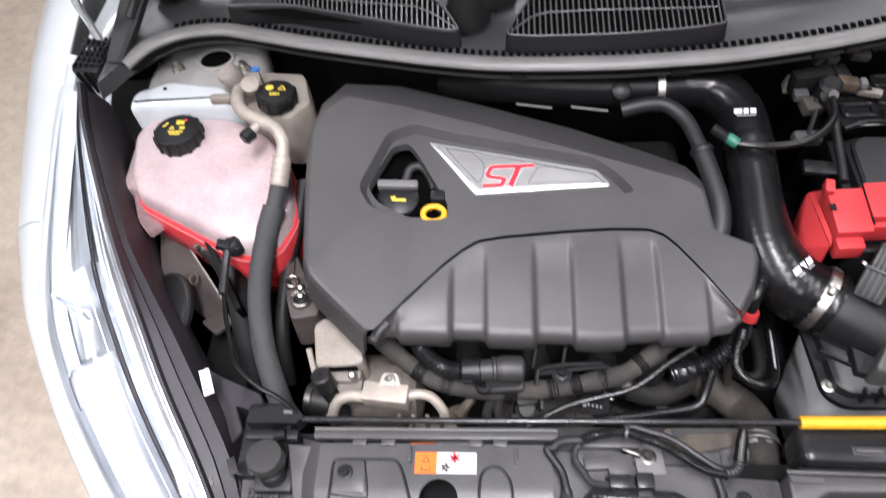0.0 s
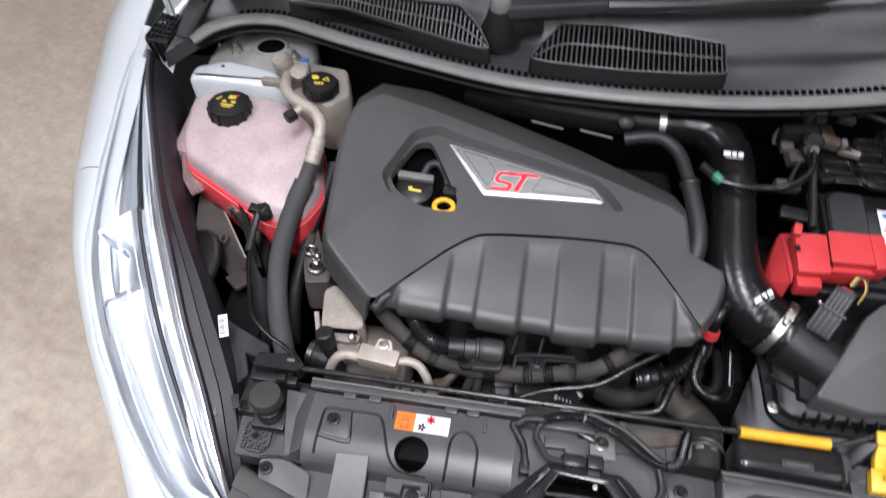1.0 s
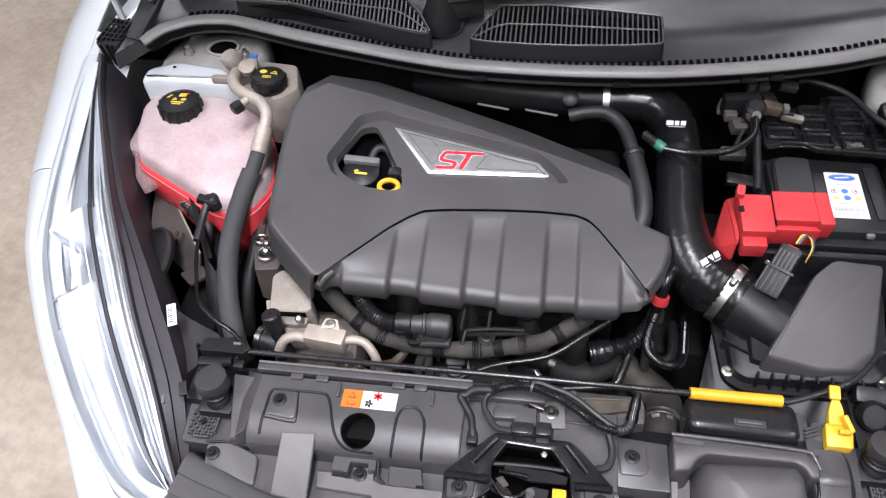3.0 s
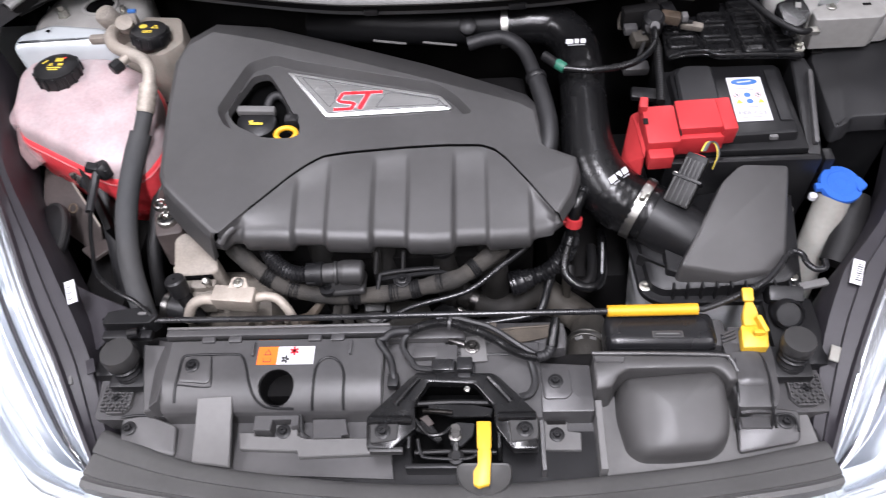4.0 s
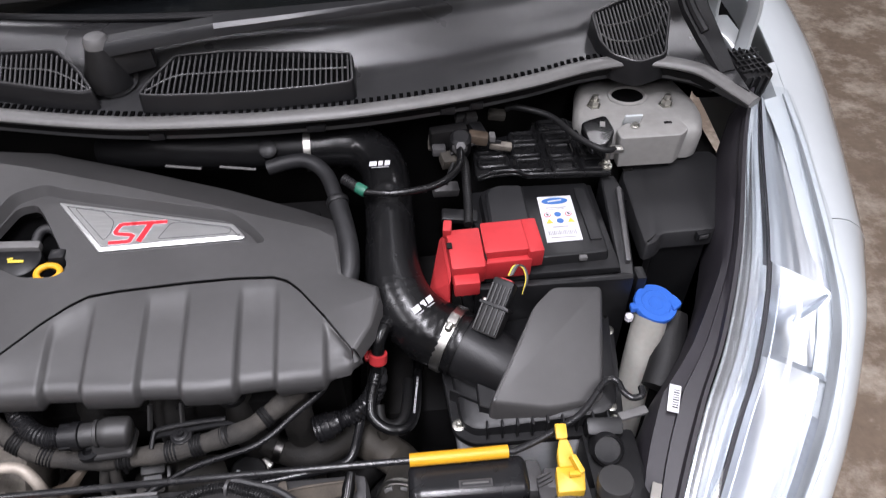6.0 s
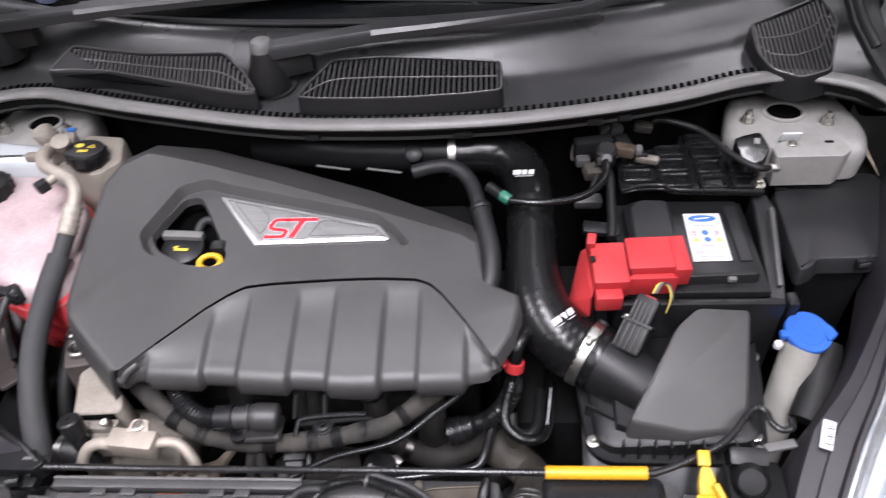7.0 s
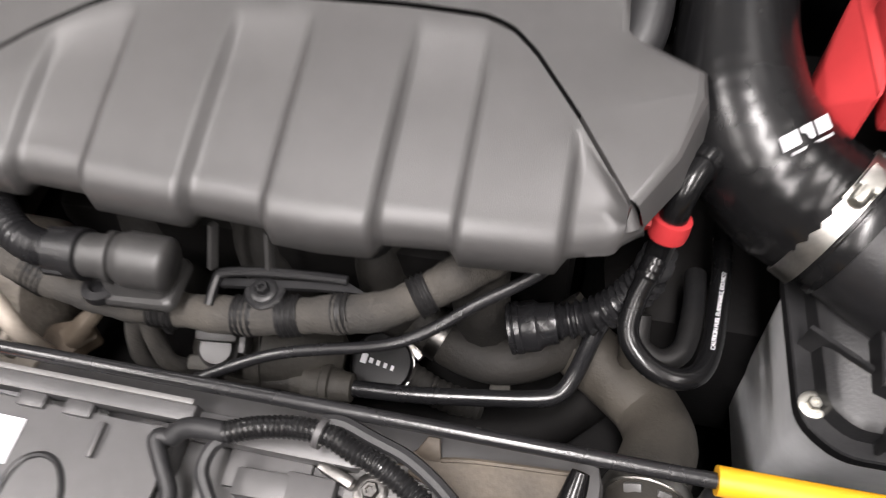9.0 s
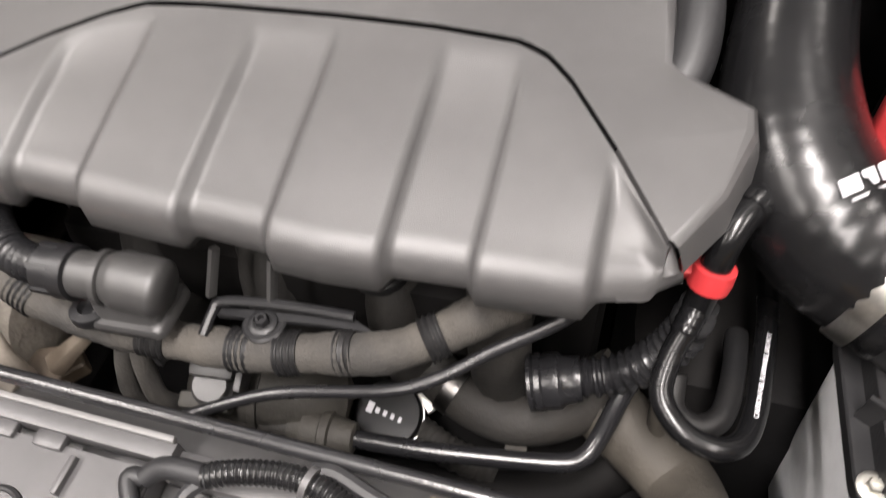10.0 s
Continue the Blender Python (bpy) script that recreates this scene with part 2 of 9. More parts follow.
def concrete():
    m = bpy.data.materials.new("worn_painted_concrete")
    m.use_nodes = True
    nodes, links = m.node_tree.nodes, m.node_tree.links
    p = nodes["Principled BSDF"]
    coords = nodes.new("ShaderNodeTexCoord")

    def noise_node(sc, detail, rough=0.5):
        n = nodes.new("ShaderNodeTexNoise")
        n.inputs["Scale"].default_value, n.inputs["Detail"].default_value, n.inputs["Roughness"].default_value = sc, detail, rough
        links.new(coords.outputs["Object"], n.inputs["Vector"])
        return n

    patches, grain, stains = noise_node(1.6, 8, 0.65), noise_node(26, 6, 0.7), noise_node(5.5, 7, 0.7)
    r1 = nodes.new("ShaderNodeValToRGB")
    r1.color_ramp.elements[0].position, r1.color_ramp.elements[0].color = 0.35, (0.190, 0.160, 0.128, 1)
    r1.color_ramp.elements[1].position, r1.color_ramp.elements[1].color = 0.66, (0.275, 0.240, 0.198, 1)
    links.new(patches.outputs["Fac"], r1.inputs[0])
    r2 = nodes.new("ShaderNodeValToRGB")
    r2.color_ramp.elements[0].position, r2.color_ramp.elements[0].color = 0.34, (0, 0, 0, 1)
    r2.color_ramp.elements[1].position, r2.color_ramp.elements[1].color = 0.52, (0.85, 0.75, 0.75, 1)
    links.new(stains.outputs["Fac"], r2.inputs[0])
    # rust stains grow towards +x; the ramp also paints in that side's dimmer light
    xyz, side_ramp, worn = nodes.new("ShaderNodeSeparateXYZ"), nodes.new("ShaderNodeMapRange"), nodes.new("ShaderNodeMath")
    links.new(coords.outputs["Object"], xyz.inputs[0])
    side_ramp.inputs["From Min"].default_value, side_ramp.inputs["From Max"].default_value = -0.6, 0.6
    side_ramp.inputs["To Min"].default_value, side_ramp.inputs["To Max"].default_value = 0.08, 1.1
    links.new(xyz.outputs["X"], side_ramp.inputs["Value"])
    worn.operation = "MULTIPLY"
    links.new(r2.outputs[0], worn.inputs[0])
    links.new(side_ramp.outputs[0], worn.inputs[1])
    mix = nodes.new("ShaderNodeMix")
    mix.data_type = "RGBA"
    links.new(worn.outputs[0], mix.inputs["Factor"])
    links.new(r1.outputs[0], mix.inputs["A"])
    mix.inputs["B"].default_value = (0.078, 0.054, 0.036, 1)
    mul = nodes.new("ShaderNodeMix")
    mul.data_type, mul.blend_type = "RGBA", "MULTIPLY"
    mul.inputs["Factor"].default_value = 0.6
    links.new(mix.outputs["Result"], mul.inputs["A"])
    links.new(grain.outputs["Fac"], mul.inputs["B"])
    bright = nodes.new("ShaderNodeVectorMath")
    bright.operation = "SCALE"
    bright.inputs["Scale"].default_value = 2.5
    links.new(mul.outputs["Result"], bright.inputs[0])
    links.new(bright.outputs[0], p.inputs["Base Color"])
    p.inputs["Roughness"].default_value = 0.55
    b = nodes.new("ShaderNodeBump")
    b.inputs["Strength"].default_value, b.inputs["Distance"].default_value = 0.3, 0.003
    links.new(grain.outputs["Fac"], b.inputs["Height"])
    links.new(b.outputs["Normal"], p.inputs["Normal"])
    return m


M["concrete"] = concrete()
lamp_glow = bpy.data.materials.new("lamp_diffuser")
lamp_glow.use_nodes = True
lamp_glow.node_tree.nodes["Principled BSDF"].inputs["Emission Color"].default_value = (1, 0.97, 0.93, 1)
lamp_glow.node_tree.nodes["Principled BSDF"].inputs["Emission Strength"].default_value = 12.0


# ---- building helpers ----
def thing(name, base, label, category, group="", kind=""):
    ob = new(name)
    ob.location = base
    ob.empty_display_size = 0.02
    return tagged(ob, label, category, group, kind)


def part(name, bm, mat, parent=None, label="", sharp=38, smooth=True):
    me = bpy.data.meshes.new(name)
    bmesh.ops.recalc_face_normals(bm, faces=bm.faces)
    bm.to_mesh(me)
    bm.free()
    me.materials.append(M[mat] if isinstance(mat, str) else mat)
    if smooth:
        me.polygons.foreach_set("use_smooth", [True] * len(me.polygons))
        me.set_sharp_from_angle(angle=radians(sharp))
    ob = new(name, me)
    if parent is not None:
        ob.parent = parent
        if parent.type == "EMPTY":
            ob.matrix_parent_inverse = Matrix.Translation(-Vector(parent.location))
    if label:
        ob["label"] = label
    return ob


def join(*bms):
    out = bms[0]
    for b in bms[1:]:
        me = bpy.data.meshes.new("tmp")
        b.to_mesh(me)
        out.from_mesh(me)
        b.free()
        bpy.data.meshes.remove(me)
    return out


def moved(bm, m):
    bmesh.ops.transform(bm, matrix=m, verts=bm.verts)
    return bm


def box(cx, cy, cz, sx, sy, sz, bev=0.003, rot=(0, 0, 0), segs=2):
    bm = bmesh.new()
    bmesh.ops.create_cube(bm, size=1.0)
    bmesh.ops.scale(bm, vec=(sx, sy, sz), verts=bm.verts)
    if bev:
        bmesh.ops.bevel(bm, geom=bm.edges[:], offset=min(bev, 0.45 * min(sx, sy, sz)), segments=segs, affect="EDGES", profile=0.6)
    return moved(bm, pose(cx, cy, cz, *rot))


def smooth_path(pts, fine=6, closed=False):
    p = [Vector(q) for q in pts]
    n, out = len(p), []
    if n < 3:
        return [p[0].lerp(p[-1], k / fine) for k in range(fine + 1)]
    last = n if closed else n - 1
    for i in range(last):
        p0 = p[(i - 1) % n] if closed or i else p[0] * 2 - p[1]
        p1, p2 = p[i], p[(i + 1) % n]
        p3 = p[(i + 2) % n] if closed or i + 2 < n else p[-1] * 2 - p[-2]
        for k in range(fine):
            t = k / fine
            out.append(0.5 * (2 * p1 + (p2 - p0) * t + (2 * p0 - 5 * p1 + 4 * p2 - p3) * t * t + (3 * p1 - p0 - 3 * p2 + p3) * t ** 3))
    if not closed:
        out.append(p[-1])
    return out


def tube(pts, r, n=12, fine=6, rfun=None, caps=True, flat=1.0, closed=False, straight=False):
    """A tube along a smooth line; rfun(length, total) scales the radius; flat squeezes it upright."""
    line = [Vector(q) for q in pts] if straight else smooth_path(pts, fine, closed)
    bm, rings = bmesh.new(), []
    total = sum((b - a).length for a, b in zip(line, line[1:]))
    run, normal = 0.0, None
    for i, c in enumerate(line):
        if closed:
            d = line[(i + 1) % len(line)] - line[i - 1]
        else:
            d = line[min(i + 1, len(line) - 1)] - line[max(i - 1, 0)]
        d.normalize()
        if normal is None:
            normal = d.orthogonal() if abs(d.z) > 0.95 else Vector((0, 0, 1)) - d * d.z
        normal = (normal - d * normal.dot(d)).normalized()
        side = d.cross(normal)
        if i:
            run += (c - line[i - 1]).length
        rr = r * (rfun(run, total) if rfun else 1.0)
        rings.append([bm.verts.new(c + (normal * math.cos(a) * flat + side * math.sin(a)) * rr) for a in (2 * math.pi * k / n for k in range(n))])
    pairs = list(zip(rings, rings[1:])) + ([(rings[-1], rings[0])] if closed else [])
    for a, b in pairs:
        for k in range(n):
            bm.faces.new((a[k], a[(k + 1) % n], b[(k + 1) % n], b[k]))
    if caps and not closed:
        bm.faces.new(rings[0][::-1])
        bm.faces.new(rings[-1])
    return bm


def ribbed(pts, r, pitch=0.0045, depth=0.14, n=14, samples=4):
    """A corrugated hose."""
    line = smooth_path(pts, 12)
    total = sum((b - a).length for a, b in zip(line, line[1:]))
    count = max(int(total / pitch) * samples, 8)
    even, acc, j = [], 0.0, 0
    for k in range(count + 1):
        want = total * k / count
        while j < len(line) - 2 and acc + (line[j + 1] - line[j]).length < want:
            acc += (line[j + 1] - line[j]).length
            j += 1
        seg = max((line[j + 1] - line[j]).length, 1e-9)
        even.append(line[j].lerp(line[j + 1], min((want - acc) / seg, 1.0)))
    return tube(even, r, n, straight=True, rfun=lambda s, t: 1.0 + depth * (0.5 * math.cos(2 * math.pi * s / pitch) - 0.5))


def lathe(profile, m, n=28, caps=True):
    """A turned body: profile of (radius, height) about the local z of m."""
    bm, rings = bmesh.new(), []
    for r, z in profile:
        if r < 1e-6:
            rings.append([bm.verts.new((0, 0, z))])
        else:
            rings.append([bm.verts.new((r * math.cos(2 * math.pi * k / n), r * math.sin(2 * math.pi * k / n), z)) for k in range(n)])
    for a, b in zip(rings, rings[1:]):
        for k in range(n):
            if len(a) == 1 and len(b) == 1:
                continue
            if len(a) == 1:
                bm.faces.new((a[0], b[k], b[(k + 1) % n]))
            elif len(b) == 1:
                bm.faces.new((a[k], a[(k + 1) % n], b[0]))
            else:
                bm.faces.new((a[k], a[(k + 1) % n], b[(k + 1) % n], b[k]))
    for ring in (rings[0], rings[-1]):
        if caps and len(ring) > 1:
            bm.faces.new(ring)
    return moved(bm, m)


def along(a, b, roll=0):
    """A pose at a whose z points to b."""
    d = Vector(b) - Vector(a)
    return Matrix.Translation(a) @ d.to_track_quat("Z", "Y").to_matrix().to_4x4() @ pose(0, 0, 0, 0, 0, roll)


def inset(pts, d):
    """Moves a closed outline inwards (d > 0; the outline runs counter-clockwise)."""
    n, out = len(pts), []
    for i in range(n):
        a, b, c = (Vector(pts[(i + k) % n][:2]) for k in (-1, 0, 1))
        e1, e2 = (b - a).normalized(), (c - b).normalized()
        n1, n2 = Vector((-e1.y, e1.x)), Vector((-e2.y, e2.x))
        m = (n1 + n2)
        m = m.normalized() if m.length > 1e-6 else n1
        k = min(1 / max(m.dot(n1), 0.35), 2.2)
        out.append((b.x + m.x * d * k, b.y + m.y * d * k))
    return out


def ccw(pts):
    area = sum(a[0] * b[1] - b[0] * a[1] for a, b in zip(pts, pts[1:] + pts[:1]))
    return list(pts) if area > 0 else list(pts)[::-1]


def rounded(pts, r, seg=4):
    """Rounds the corners of an outline."""
    n, out = len(pts), []
    for i in range(n):
        a, b, c = (Vector(pts[(i + k) % n][:2]) for k in (-1, 0, 1))
        u, v = (a - b), (c - b)
        k = min(r, 0.42 * u.length, 0.42 * v.length)
        p, q = b + u.normalized() * k, b + v.normalized() * k
        for s in range(seg + 1):
            t = s / seg
            w = p * (1 - t) ** 2 + b * 2 * t * (1 - t) + q * t * t
            out.append((w.x, w.y))
    return out


def slab(outline, top, levels, holes=(), hole_depth=0.0, bottom=True):
    """A moulded plate: outline in plan, top(x, y) its height, levels of (inset, drop) from the top's rim downwards."""
    outline = ccw(outline)
    bm, loops = bmesh.new(), []
    for d, drop in levels:
        ring = inset(outline, d)
        loops.append([bm.verts.new((x, y, top(x, y) - drop)) for x, y in ring])
    n = len(outline)
    for a, b in zip(loops, loops[1:]):
        for k in range(n):
            bm.faces.new((a[k], b[k], b[(k + 1) % n], a[(k + 1) % n]))
    edges = [bm.edges.get((loops[0][k], loops[0][(k + 1) % n])) for k in range(n)] if len(loops) > 1 else [bm.edges.new((loops[0][k], loops[0][(k + 1) % n])) for k in range(n)]
    if holes:
        for hole in holes:
            hole = ccw(hole)
            drop0 = levels[0][1]
            up = [bm.verts.new((x, y, top(x, y) - drop0)) for x, y in hole]
            down = [bm.verts.new((x, y, top(x, y) - drop0 - hole_depth)) for x, y in hole]
            h = len(hole)
            for k in range(h):
                if hole_depth:
                    bm.faces.new((up[k], up[(k + 1) % h], down[(k + 1) % h], down[k]))
                edges.append(bm.edges.get((up[k], up[(k + 1) % h])) or bm.edges.new((up[k], up[(k + 1) % h])))
        bmesh.ops.triangle_fill(bm, use_beauty=True, use_dissolve=False, edges=edges)
    else:
        bm.faces.new(loops[0])
    if bottom and len(loops) > 1:
        bm.faces.new(loops[-1][::-1])
    return bm


def flat(z):
    return lambda x, y: z


def plane3(a, b, c):
    """The height of the plane through three points."""
    n = (Vector(b) - Vector(a)).cross(Vector(c) - Vector(a))
    return lambda x, y: a[2] - (n.x * (x - a[0]) + n.y * (y - a[1])) / n.z


def loft(rows, closed=False):
    bm = bmesh.new()
    grid = [[bm.verts.new(p) for p in row] for row in rows]
    for a, b in zip(grid, grid[1:]):
        w = len(a)
        for k in range(w if closed else w - 1):
            bm.faces.new((a[k], a[(k + 1) % w], b[(k + 1) % w], b[k]))
    return bm


def thick(bm, t):
    bmesh.ops.recalc_face_normals(bm, faces=bm.faces)
    bmesh.ops.solidify(bm, geom=bm.faces[:], thickness=t)
    return bm


def dome(outline, top, rings):
    """A rounded lid over an outline that can be seen whole from its middle: rings of (scale, drop) from the rim inwards to the middle."""
    outline = ccw(outline)
    cx, cy = sum(p[0] for p in outline) / len(outline), sum(p[1] for p in outline) / len(outline)
    rows = []
    for k, drop in rings:
        rows.append([Vector((cx + (x - cx) * k, cy + (y - cy) * k, top(cx + (x - cx) * k, cy + (y - cy) * k) - drop)) for x, y in outline])
    bm = loft(rows, closed=True)
    bm.verts.ensure_lookup_table()
    n = len(outline)
    bm.faces.new(bm.verts[-n:])
    return bm


def circle(cx, cy, r, n=20, sx=1.0):
    return [(cx + r * sx * math.cos(2 * math.pi * k / n), cy + r * math.sin(2 * math.pi * k / n)) for k in range(n)]


def curve_at(xs, ys, x):
    return float(np.interp(x, xs, ys))


def smooth_table(pts, n=60):
    """x, y pairs turned into a denser smooth table."""
    line = smooth_path([(a, b, 0) for a, b in pts], 8)
    return [v.x for v in line], [v.y for v in line]


def lettering(text, size, m, mat, parent, name="lettering", depth=0.0004, slant=0.0, spacing=1.0):
    cu = bpy.data.curves.new("txt", "FONT")
    cu.body, cu.size, cu.extrude, cu.align_x, cu.align_y, cu.shear, cu.space_character = text, size, depth, "CENTER", "CENTER", slant, spacing
    ob = bpy.data.objects.new("txt", cu)
    scene.collection.objects.link(ob)
    me = bpy.data.meshes.new_from_object(ob.evaluated_get(bpy.context.evaluated_depsgraph_get()))
    bm = bmesh.new()
    bm.from_mesh(me)
    bpy.data.objects.remove(ob)
    bpy.data.meshes.remove(me)
    return part(name, moved(bm, m), mat, parent, smooth=False)


def bolt(x, y, z, r, parent, mat="black", tilt=(0, 0, 0)):
    """A flanged fixing with a hexagon head and a recess."""
    m = pose(x, y, z, *tilt)
    washer = lathe([(r, 0), (r, 0.0012), (r * 0.8, 0.002), (r * 0.62, 0.002), (r * 0.62, 0.0012)], m, 18)
    head = lathe([(r * 0.5, 0.001), (r * 0.5, 0.0042), (r * 0.42, 0.005), (r * 0.24, 0.005), (r * 0.2, 0.003), (0, 0.003)], m, 6)
    return part("bolt", join(washer, head), mat, parent)


# ---- the workshop ----
tagged(part("floor", box(0, 1.0, -0.05, 16, 16, 0.1, 0), "concrete"), "worn brownish grey painted concrete workshop floor", "floor", kind="structure")
for wname, wx, wy, wsx, wsy in (("wall_north", 0, 9.1, 16, 0.2), ("wall_south", 0, -7.1, 16, 0.2), ("wall_east", 8.1, 1, 0.2, 16), ("wall_west", -8.1, 1, 0.2, 16)):
    tagged(part(wname, box(wx, wy, 2.0, wsx, wsy, 4.0, 0), "wall"), "pale painted plain workshop wall", "wall", kind="structure")
tagged(part("ceiling", box(0, 1.0, 4.06, 16.4, 16.4, 0.1, 0), "ceiling"), "pale sheeted workshop ceiling", "ceiling", kind="structure")
for lx, ly, watts in LAMPS:
    fixture = thing("ceiling_light", (lx, ly, 4.0), "white rectangular strip light fixed to the ceiling", "ceiling light", "ceiling lights")
    part("housing", box(lx, ly, 3.95, 0.56, 1.96, 0.11, 0.01), "white", fixture)
    part("diffuser", box(lx, ly, 3.88, 0.5, 1.9, 0.03, 0.005), lamp_glow, fixture)


# ---- the car's body ----
car = thing("hatchback_car", (0, 1.2, 0), "white hatchback car with its bonnet raised", "car")

EDGE = [(0.0, -0.168, 0.768), (0.15, -0.163, 0.765), (0.28, -0.146, 0.756), (0.36, -0.137, 0.740), (0.395, -0.136, 0.717), (0.469, -0.121, 0.722), (0.513, -0.082, 0.733), (0.561, -0.037, 0.745),
        (0.600, 0.011, 0.757), (0.634, 0.051, 0.772), (0.664, 0.106, 0.793), (0.686, 0.152, 0.812), (0.700, 0.20, 0.832), (0.713, 0.30, 0.855)]
BULGE = [(0.0, -0.245, 0.70), (0.15, -0.24, 0.70), (0.29, -0.225, 0.70), (0.375, -0.208, 0.70), (0.42, -0.198, 0.70), (0.49, -0.168, 0.70), (0.540, -0.116, 0.705), (0.585, -0.052, 0.71),
         (0.625, 0.0, 0.712), (0.666, 0.056, 0.715), (0.702, 0.112, 0.72), (0.730, 0.16, 0.722), (0.757, 0.21, 0.725), (0.805, 0.31, 0.735)]


def flank(edge, bulge, drops):
    """From the upper edge over the bulge and down."""
    e, b = Vector(edge), Vector(bulge)
    out = []
    for t in (0.0, 0.06, 0.2, 0.4, 0.6, 0.8, 1.0):
        p = e.lerp(b, t)
        p.z = e.z + (b.z - e.z) * (1 - math.sqrt(max(1 - t * t, 0)))
        out.append(p)
    way = Vector((b.x - e.x, b.y - e.y, 0)).normalized()
    for dz, push in drops:
        out.append(Vector((b.x, b.y, b.z + dz)) + way * push)
    return out


def mirrored(rows, s):
    return [[Vector((p[0] * s, p[1], p[2])) for p in row] for row in rows]


half = [flank(e, b, ((-0.06, 0.008), (-0.16, 0.025), (-0.26, 0.045), (-0.40, 0.03), (-0.52, -0.02))) for e, b in zip(smooth_path(EDGE, 3), smooth_path(BULGE, 3))]
rows = mirrored(half, -1)[::-1] + half[1:]
part("bumper", thick(loft(rows), 0.004), "paint", car, "white front bumper")

WING_TOP = [(0.7134, 0.3015, 0.8553), (0.725, 0.40, 0.885), (0.722, 0.47, 0.912), (0.719, 0.53, 0.938), (0.722, 0.62, 0.957), (0.73, 0.75, 0.972), (0.742, 0.95, 0.99), (0.755, 1.25, 1.01)]
WING_SIDE = [(0.8055, 0.3115, 0.7355), (0.826, 0.42, 0.765), (0.838, 0.50, 0.79), (0.846, 0.57, 0.812), (0.854, 0.66, 0.835), (0.86, 0.78, 0.855), (0.866, 0.97, 0.872), (0.87, 1.25, 0.885)]
wing_rows = [flank(e, b, ((-0.08, 0.006), (-0.2, 0.012), (-0.32, 0.01))) for e, b in zip(smooth_path(WING_TOP, 3), smooth_path(WING_SIDE, 3))]
for s in (-1, 1):
    part("wing", thick(loft(mirrored(wing_rows, s)), 0.003), "paint", car, "white front wing")
    # the folded inner flange of the wing and the dark sheet inside it
    inner = [[Vector(p), Vector((p[0] - 0.012, p[1], p[2] - 0.004)), Vector((p[0] - 0.02, p[1], p[2] - 0.03)), Vector((p[0] - 0.05, p[1], p[2] - 0.035))] for p in smooth_path(WING_TOP[2:4], 3)]
    part("wing_flange", thick(loft(mirrored(inner, s)), 0.002), "paint", car)
    # sheet is near-black, the bay's shade put into its colour
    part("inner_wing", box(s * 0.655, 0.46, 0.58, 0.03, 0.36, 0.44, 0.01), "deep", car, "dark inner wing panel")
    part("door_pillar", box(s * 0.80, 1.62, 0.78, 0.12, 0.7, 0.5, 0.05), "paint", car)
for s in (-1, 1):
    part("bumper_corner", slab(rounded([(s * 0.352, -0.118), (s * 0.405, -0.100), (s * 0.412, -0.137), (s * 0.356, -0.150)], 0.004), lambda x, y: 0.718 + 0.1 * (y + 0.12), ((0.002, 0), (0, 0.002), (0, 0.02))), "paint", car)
# bulkhead and added tray fill the bay's depths with shade-black
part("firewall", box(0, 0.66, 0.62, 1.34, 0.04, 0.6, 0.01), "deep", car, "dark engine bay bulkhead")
part("under_tray", box(0, 0.24, 0.30, 1.3, 0.86, 0.03, 0.005), "deep", car, "added near-black tray filling the dark below the engine")
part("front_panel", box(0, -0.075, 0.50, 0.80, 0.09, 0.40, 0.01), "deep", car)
# added black box closes the view through the latch as shade
part("latch_recess", box(0.01, -0.10, 0.712, 0.22, 0.09, 0.03, 0.004), "deep", car)
part("cabin_floor", box(0, 2.2, 0.42, 1.36, 2.9, 0.08, 0.02), "deep", car)
part("cabin_back", box(0, 2.4, 0.75, 1.3, 0.06, 0.5, 0.02), "dash", car)
for s in (-1, 1):
    part("windscreen_pillar", tube([(s * 0.70, 0.78, 1.03), (s * 0.66, 1.1, 1.22), (s * 0.58, 1.6, 1.45)], 0.035, 12, flat=0.7), "paint", car)
    # plain doors and rear quarter close the body behind the view
    side = []
    for y in np.linspace(1.22, 3.62, 25):
        tail = max(0.0, (y - 2.9) / 0.72)
        x1, zt = 0.872 - 0.09 * tail * tail, 1.0 + 0.06 * (y - 1.25) / 2
        arch = 0.30 + (0.36 * math.sqrt(max(0.0, 1 - ((y - 3.0) / 0.36) ** 2)) if abs(y - 3.0) < 0.36 else 0.0)
        side.append([Vector((s * (x1 - 0.115), y, zt + 0.01)), Vector((s * (x1 - 0.06), y, zt - 0.03)), Vector((s * (x1 - 0.01), y, zt - 0.12)), Vector((s * x1, y, max(0.74, arch + 0.04))), Vector((s * (x1 - 0.01), y, max(0.5, arch + 0.02))), Vector((s * (x1 - 0.04), y, max(0.26, arch)))])
    part("body_side", thick(loft(side), 0.004), "paint", car, "white doors and rear quarter")
    glass_rows = [[Vector((s * 0.755, y, 1.0 + 0.03 * (y - 1.25))), Vector((s * (0.60 if y > 1.6 else 0.60 + 0.12 * (1.6 - y)), y + 0.02, min(1.44, 1.06 + 0.66 * max(0.0, y - 1.0)) - 0.35 * max(0.0, y - 3.05)))] for y in np.linspace(1.25, 3.5, 19)]
    part("side_window", thick(loft(glass_rows), 0.004), "frit", car, "dark side windows")
    for wy in (0.55, 3.0):
        part("wheel", lathe([(0.2, -0.09), (0.3, -0.09), (0.31, -0.06), (0.31, 0.06), (0.3, 0.09), (0.2, 0.09), (0.18, 0.05), (0, 0.05)], pose(s * 0.74, wy, 0.31, 0, 90, 0), 32), "rubber", car)
